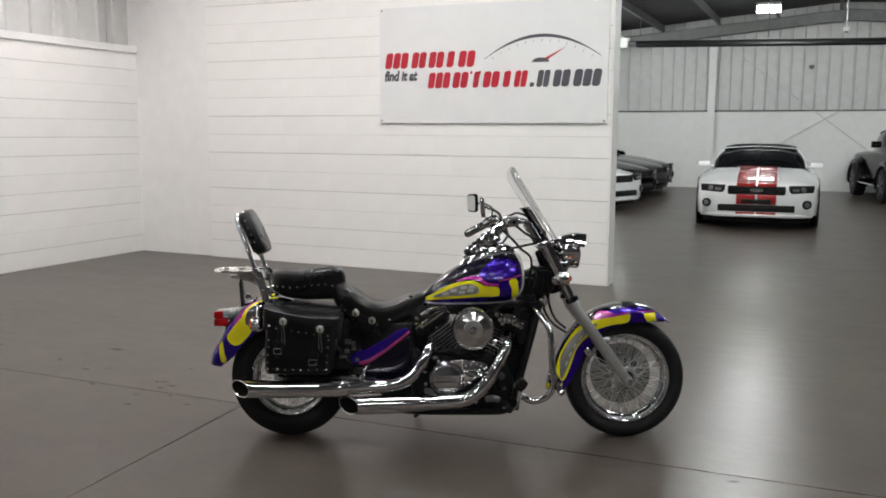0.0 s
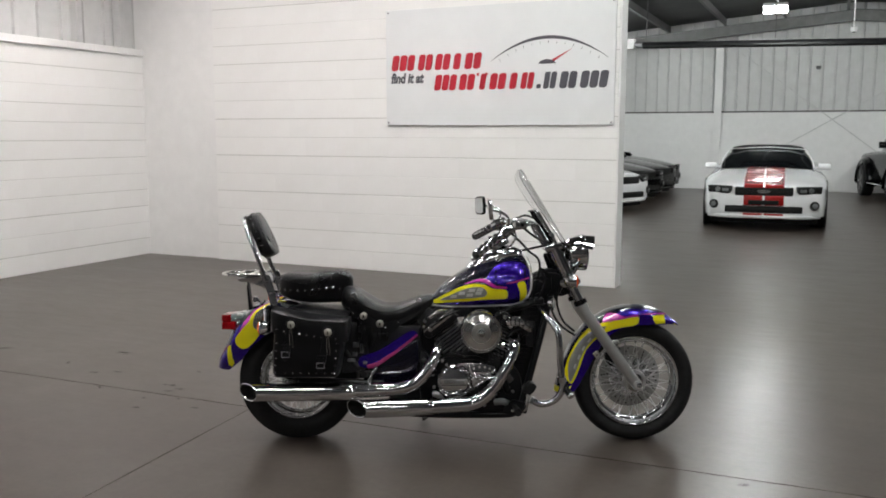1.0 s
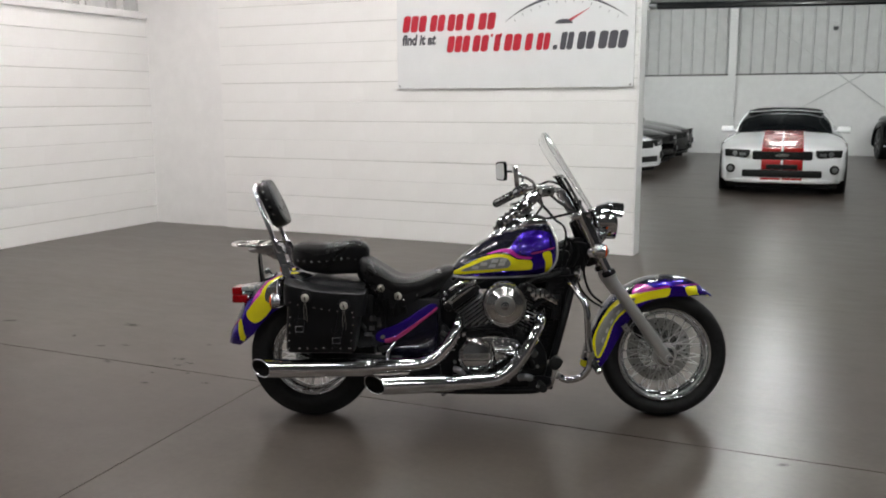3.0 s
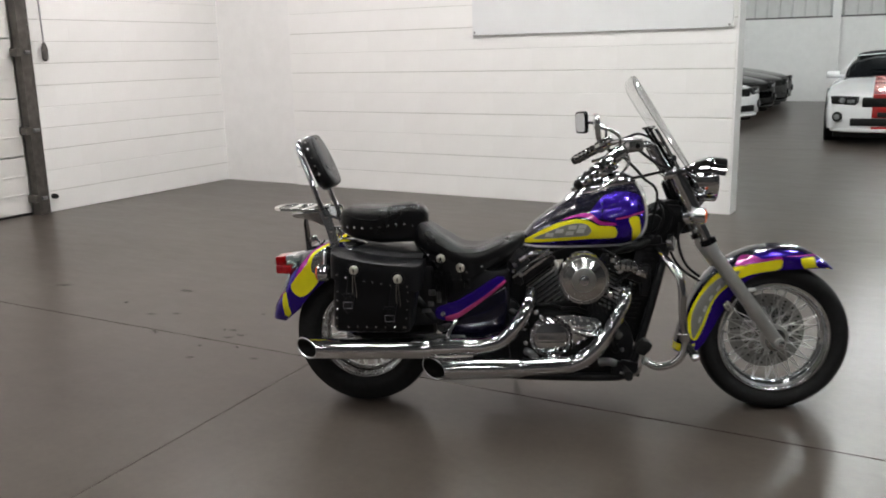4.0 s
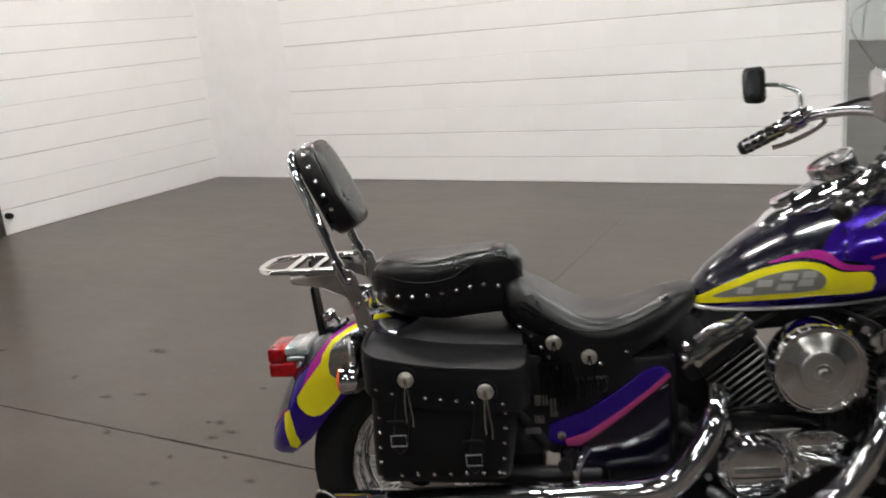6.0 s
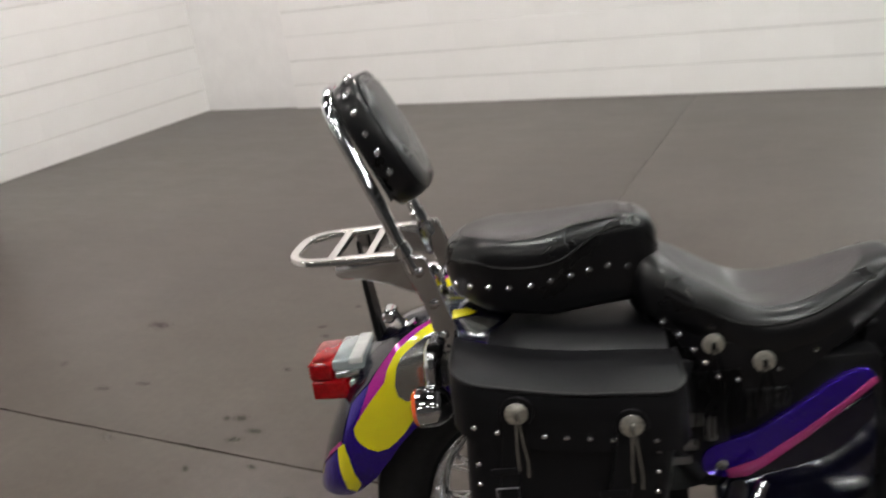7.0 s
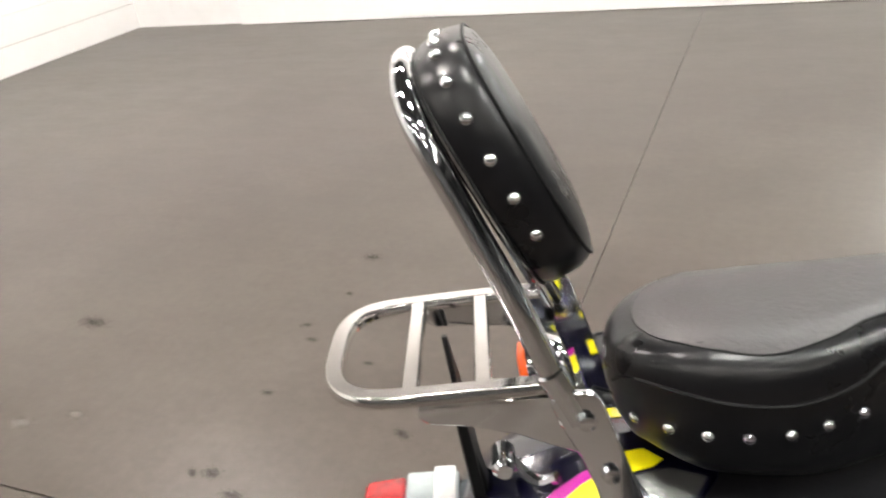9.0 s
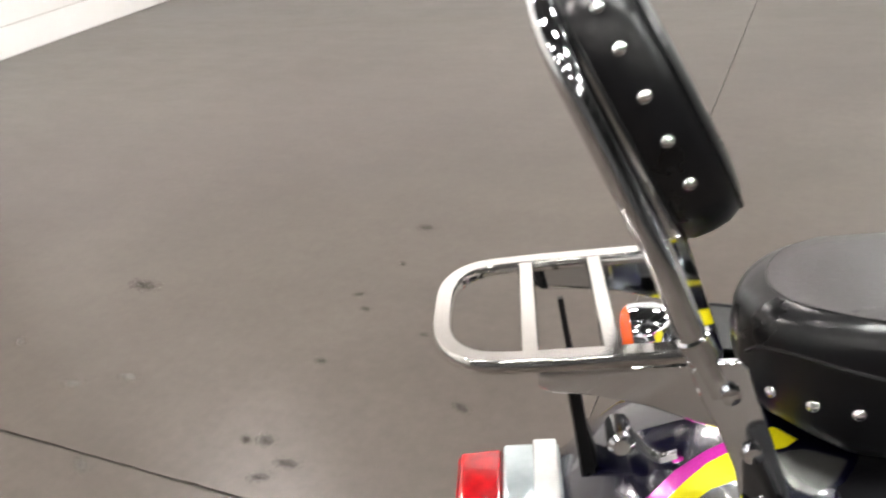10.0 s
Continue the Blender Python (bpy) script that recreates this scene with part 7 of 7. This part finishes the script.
def body_ring(s, zb, zs, zt, wb, ws, wt):
    """Half a body section mirrored: sill, flank, shoulder, crown."""
    half = [(wb * 0.80, zb), (wb, zb + 0.05), (ws * 1.0, zb + (zs - zb) * 0.55), (ws * 0.985, zs - 0.05), (ws * 0.93, zs), (wt, zs + (zt - zs) * 0.75), (wt * 0.55, zt), (0.0, zt + 0.006)]
    return [Vector((s, -y, z)) for y, z in half] + [Vector((s, y, z)) for y, z in half[-2::-1]]


def smooth_stations(st, n=4):
    a = spline([Vector(q[:3]) for q in st], n)
    b = spline([Vector(q[3:6]) for q in st], n)
    c = spline([Vector((q[6], 0, 0)) for q in st], n)
    return [(*p, *q, r.x) for p, q, r in zip(a, b, c)]


# stations along the car from its nose: s, sill, shoulder, crown, half widths of sill, shoulder and crown
COUPE = [(0.00, 0.26, 0.50, 0.56, 0.60, 0.62, 0.45), (0.05, 0.20, 0.60, 0.66, 0.76, 0.78, 0.52), (0.18, 0.18, 0.66, 0.72, 0.84, 0.86, 0.58), (0.50, 0.18, 0.71, 0.79, 0.89, 0.91, 0.62), (0.95, 0.20, 0.79, 0.86, 0.90, 0.93, 0.64), (1.60, 0.20, 0.87, 0.92, 0.88, 0.91, 0.66),
         (2.40, 0.20, 0.90, 0.93, 0.87, 0.90, 0.66), (3.40, 0.20, 0.93, 0.95, 0.89, 0.93, 0.66), (4.10, 0.22, 0.94, 0.97, 0.88, 0.93, 0.62), (4.55, 0.28, 0.90, 0.94, 0.82, 0.86, 0.58), (4.72, 0.36, 0.80, 0.84, 0.70, 0.74, 0.50)]


def coupe(label, m, paint, roof_paint, roof=1.26, stripes=False, group=""):
    """A two-door muscle car, its nose at the origin, pointing along -x of its own frame."""
    car = thing("car", label, "car", m, group)
    part("body", add_loft(bmesh.new(), [body_ring(*q) for q in smooth_stations(COUPE)]), paint, car)
    # cabin glass and roof
    cab = [(1.42, 0.90, 0.75, 0.905), (1.75, 0.89, 0.78, 1.00 + 0.35 * (roof - 1.10)), (2.15, 0.89, 0.75, roof - 0.03), (2.5, 0.90, 0.73, roof - 0.008), (3.0, 0.92, 0.66, roof - 0.02), (3.5, 0.94, 0.64, roof - 0.13), (3.95, 0.96, 0.60, 0.975)]
    rings = []
    for s, zb, w, zt in cab:
        wt = w * (0.80 if zt > 1.1 else 0.93)
        half = [(w, zb), (wt + (w - wt) * 0.25, zb + (zt - zb) * 0.7), (wt * 0.92, zt - 0.02), (wt * 0.5, zt), (0, zt + 0.006)]
        rings.append([Vector((s, -y, z)) for y, z in half] + [Vector((s, y, z)) for y, z in half[-2::-1]])
    part("cabin_glass", add_loft(bmesh.new(), rings), CAR_GLASS, car, "dark windscreen and side glass")

    def top(a, b):
        s = 2.13 + 1.75 * a
        zt = interp(s, [c[0] for c in cab], [c[3] for c in cab])
        w = interp(s, [c[0] for c in cab], [c[2] for c in cab]) * (0.80 if s < 3.5 else 0.86)
        y = (2 * b - 1) * w
        return Vector((s, y, zt + 0.034 * min(1.0, 6 * a + 0.35) - 0.05 * (2 * b - 1) ** 4))
    part("roof", sheet(top, 14, 14, 0.03), roof_paint, car)
    for sg in (1, -1):
        part("pillar", tube([(1.40, 0.735 * sg, 0.915), (1.75, 0.705 * sg, 0.985 + 0.35 * (roof - 1.10)), (2.14, 0.600 * sg, roof - 0.045)], 0.014, 8, 4), paint, car)
        part("door_mirror", slab(smooth_outline([(1.54, 0.895), (1.68, 0.895), (1.70, 0.975), (1.58, 0.985)], 3), 0.80 if sg > 0 else -0.99, 0.99 if sg > 0 else -0.80, 0.03, 3), paint, car)
        part("mirror_arm", tube([(1.60, 0.72 * sg, 0.885), (1.61, 0.83 * sg, 0.925)], 0.028, 10), paint, car)
        for s in (0.92, 3.72):
            car_wheel(car, (s, 0.80 * sg, 0.34))
            # dark wheel arch
            part("wheel_arch", lathe([(-0.004, 0.37), (0.0, 0.40), (0.010, 0.40), (0.012, 0.37)], (s, sg * 0.916 - 0.004, 0.36), (0, 1, 0), 30), GRILLE, car)
    part("header_rail", tube([(2.10, -0.60, roof - 0.050), (2.13, 0, roof - 0.018), (2.10, 0.60, roof - 0.050)], 0.008, 8, 5), paint, car)
    # nose: upper grille, lower grille, lamps
    part("upper_grille", box((-0.006, -0.42, 0.530), (0.12, 0.42, 0.668), 0.02), GRILLE, car)
    part("lower_grille", box((-0.016, -0.56, 0.275), (0.10, 0.56, 0.385), 0.02), GRILLE, car)
    for k in range(4):
        part("grille_bar", box((-0.009, -0.41, 0.560 + 0.024 * k), (-0.004, 0.41, 0.566 + 0.024 * k)), GRILLE, car)
    part("bumper_lip", tube([(0.14, -0.80, 0.225), (0.0, -0.55, 0.220), (-0.03, 0, 0.218), (0.0, 0.55, 0.220), (0.14, 0.80, 0.225)], 0.030, 10, 5), paint, car)
    part("underbody", box((0.2, -0.78, 0.10), (4.4, 0.78, 0.24), 0.02), GRILLE, car)
    for sg in (1, -1):
        hl = part("headlight", slab([(-0.17, -0.045), (0.15, -0.062), (0.185, -0.02), (0.175, 0.055), (-0.18, 0.062)], -0.055, 0.06, 0.012), GRILLE, car, "dark-ringed headlight")
        hl.matrix_basis = Matrix.Translation((0.070, 0.640 * sg, 0.625)) @ pose(0, 0, 0, 0, 0, -90 - 16 * sg) @ Matrix.Diagonal((sg, 1, 1, 1))
        part("lamp", lathe([(-0.045, 0.002), (-0.040, 0.036), (-0.028, 0.044), (0, 0.046)], (-0.02, -0.025, 0.0), (0, 1, 0), 20), LAMP_LENS, hl)
        part("side_lamp", box((0.05, -0.065, -0.035), (0.15, -0.05, 0.015), 0.006), LAMP_LENS, hl)
        fog = part("fog_lamp", lathe([(-0.045, 0.040), (-0.04, 0.066), (-0.02, 0.070), (0.05, 0.070)], (0.045, 0.72 * sg, 0.40), (1, -0.25 * sg, 0), 24), GRILLE, car)
        part("fog_lens", lathe([(-0.050, 0.002), (-0.046, 0.040), (-0.03, 0.042)], (0.045, 0.72 * sg, 0.40), (1, -0.25 * sg, 0), 20), LAMP_LENS, fog)
    if stripes:
        def hood(s, y):
            return Vector((s, y, interp(s, [q[0] for q in smooth_stations(COUPE)], [q[3] for q in smooth_stations(COUPE)]) + 0.010))
        for y0, y1, mt, lift in ((-0.29, 0.29, CAR_RED, 0.004), (-0.315, -0.300, CAR_WHITE, 0.005), (-0.012, 0.012, CAR_WHITE, 0.007), (0.300, 0.315, CAR_WHITE, 0.005)):
            part("stripe", sheet(lambda a, b: hood(0.10 + 1.33 * a, y0 + (y1 - y0) * b) + Vector((0, 0, lift)), 18, 4, 0.003), mt, car, "red racing stripe" if mt is CAR_RED else "")
        for y0, y1 in ((-0.29, -0.014), (0.014, 0.29)):
            part("stripe", box((-0.018, y0, 0.388), (0.02, y1, 0.542), 0.004), CAR_RED, car)
            part("stripe", box((-0.046, y0, 0.190), (-0.01, y1, 0.272), 0.004), CAR_RED, car)
            part("stripe", box((-0.012, y0, 0.655), (0.10, y1, 0.712), 0.012), CAR_RED, car)
        part("plate_panel", box((-0.026, -0.22, 0.40), (-0.017, 0.22, 0.47), 0.004), GRILLE, car)
        part("badge", slab(smooth_outline([(-0.10, 0.0), (-0.05, 0.025), (0.05, 0.025), (0.10, 0.0), (0.05, -0.025), (-0.05, -0.025)], 2), -0.006, 0.0), BRUSHED, car).matrix_basis = Matrix.Translation((-0.008, 0, 0.605)) @ pose(0, 0, 0, 0, 0, -90)
    return car


# a car's own frame has its nose at the origin and its tail along +x
coupe("white convertible muscle car with red stripes and black soft top", pose(1.37, 10.75, 0, 0, 0, 93.2), CAR_WHITE, SOFT_TOP, roof=1.265, stripes=True)
ROWCARS = "cars parked along the wall"
coupe("white coupe parked nose out along the wall", pose(-1.23, 13.0, 0, 0, 0, 157), CAR_WHITE, CAR_WHITE, group=ROWCARS)
coupe("black coupe parked nose out beside the white one", pose(-1.34, 15.4, 0, 0, 0, 160), CAR_BLACK, CAR_BLACK, group=ROWCARS)
coupe("black coupe parked nose out further along the wall", pose(-1.38, 17.5, 0, 0, 0, 163), CAR_BLACK, CAR_BLACK, group=ROWCARS)
coupe("black coupe parked nose out at the far end", pose(-1.56, 19.5, 0, 0, 0, 167), CAR_BLACK, CAR_BLACK, group=ROWCARS)


def pickup(m):
    """A black roadster pickup with swollen fenders and a tall cabin."""
    t = thing("pickup_truck", "black rounded roadster pickup truck with chrome details", "truck", m)
    st = [(0.0, 0.40, 0.80, 0.90, 0.42, 0.46, 0.34), (0.10, 0.32, 0.90, 1.00, 0.55, 0.60, 0.42), (0.6, 0.30, 0.98, 1.08, 0.62, 0.66, 0.48), (1.5, 0.32, 1.05, 1.12, 0.66, 0.72, 0.52), (3.0, 0.34, 1.05, 1.10, 0.74, 0.80, 0.60), (4.4, 0.38, 1.0, 1.05, 0.74, 0.80, 0.60), (4.8, 0.45, 0.9, 0.95, 0.60, 0.66, 0.50)]
    part("body", add_loft(bmesh.new(), [body_ring(*q) for q in smooth_stations(st)]), CAR_BLACK, t)
    for sg in (1, -1):
        for s, wdt in ((0.95, 0.30), (3.75, 0.32)):
            f = bmesh.new()
            rings = []
            for k in range(13):
                a = math.pi * k / 12
                c = Vector((s - 0.62 * math.cos(a), sg * 0.78, 0.34 + 0.50 * math.sin(a)))
                rings.append([c + Vector((0.0, sg * wdt * 0.5 * math.cos(q), 0.10 * math.sin(q))) + Vector((-0.06 * math.cos(a) * math.sin(q), 0, 0)) for q in [2 * math.pi * j / 14 for j in range(14)]])
            part("fender", add_loft(f, rings), CAR_BLACK, t)
            car_wheel(t, (s, 0.80 * sg, 0.37), 0.37, 0.25)
        part("running_board", box((1.5, 0.70 if sg > 0 else -0.92, 0.33), (3.2, 0.92 if sg > 0 else -0.70, 0.38), 0.02), CAR_BLACK, t)
        part("step_trim", box((1.5, 0.921 if sg > 0 else -0.929, 0.345), (3.2, 0.929 if sg > 0 else -0.921, 0.365), 0.002, 1), CHROME, t)
        part("headlight", lathe([(-0.05, 0.002), (-0.045, 0.08), (0.0, 0.10), (0.1, 0.10)], (0.16, 0.68 * sg, 0.72), (1, -0.15 * sg, 0), 24), LAMP_LENS, t)
        part("door_mirror", slab(smooth_outline([(1.72, 1.20), (1.80, 1.18), (1.82, 1.30), (1.74, 1.31)], 3), 0.78 if sg > 0 else -0.98, 0.98 if sg > 0 else -0.78, 0.02), CAR_BLACK, t)
    cab = [(1.45, 1.05, 0.66, 1.09), (1.95, 1.05, 0.70, 1.50), (2.4, 1.05, 0.68, 1.60), (2.9, 1.05, 0.66, 1.56), (3.2, 1.05, 0.62, 1.10)]
    rings = []
    for s, zb, w, zt in cab:
        half = [(w, zb), (w * 0.94, zb + (zt - zb) * 0.6), (w * 0.80, zt - 0.03), (w * 0.4, zt), (0, zt + 0.01)]
        rings.append([Vector((s, -y, z)) for y, z in half] + [Vector((s, y, z)) for y, z in half[-2::-1]])
    part("cabin_glass", add_loft(bmesh.new(), rings), CAR_GLASS, t)
    part("roof", sheet(lambda a, b: Vector((1.93 + 1.0 * a, (2 * b - 1) * 0.56, interp(1.93 + a, [c[0] for c in cab], [c[3] for c in cab]) + 0.02 - 0.05 * (2 * b - 1) ** 4)), 8, 10, 0.015), CAR_BLACK, t)
    part("grille", box((-0.02, -0.36, 0.55), (0.04, 0.36, 0.80), 0.02), CHROME, t)
    return t


pickup(pose(4.45, 16.6, 0, 0, 0, 100))


# ---- masonry pieces, last ----
lay_blocks(wall_north, (-4.18, WALL_Y, 0), (1, 0, 0), (0, -1, 0), WALL_X + 4.18 - 0.02, 16, 0.2032)
lay_blocks(wall_west, (WEST, 2.47, 0), (0, 1, 0), (1, 0, 0), WALL_Y + 0.045 - 2.47, 12, 0.1975)
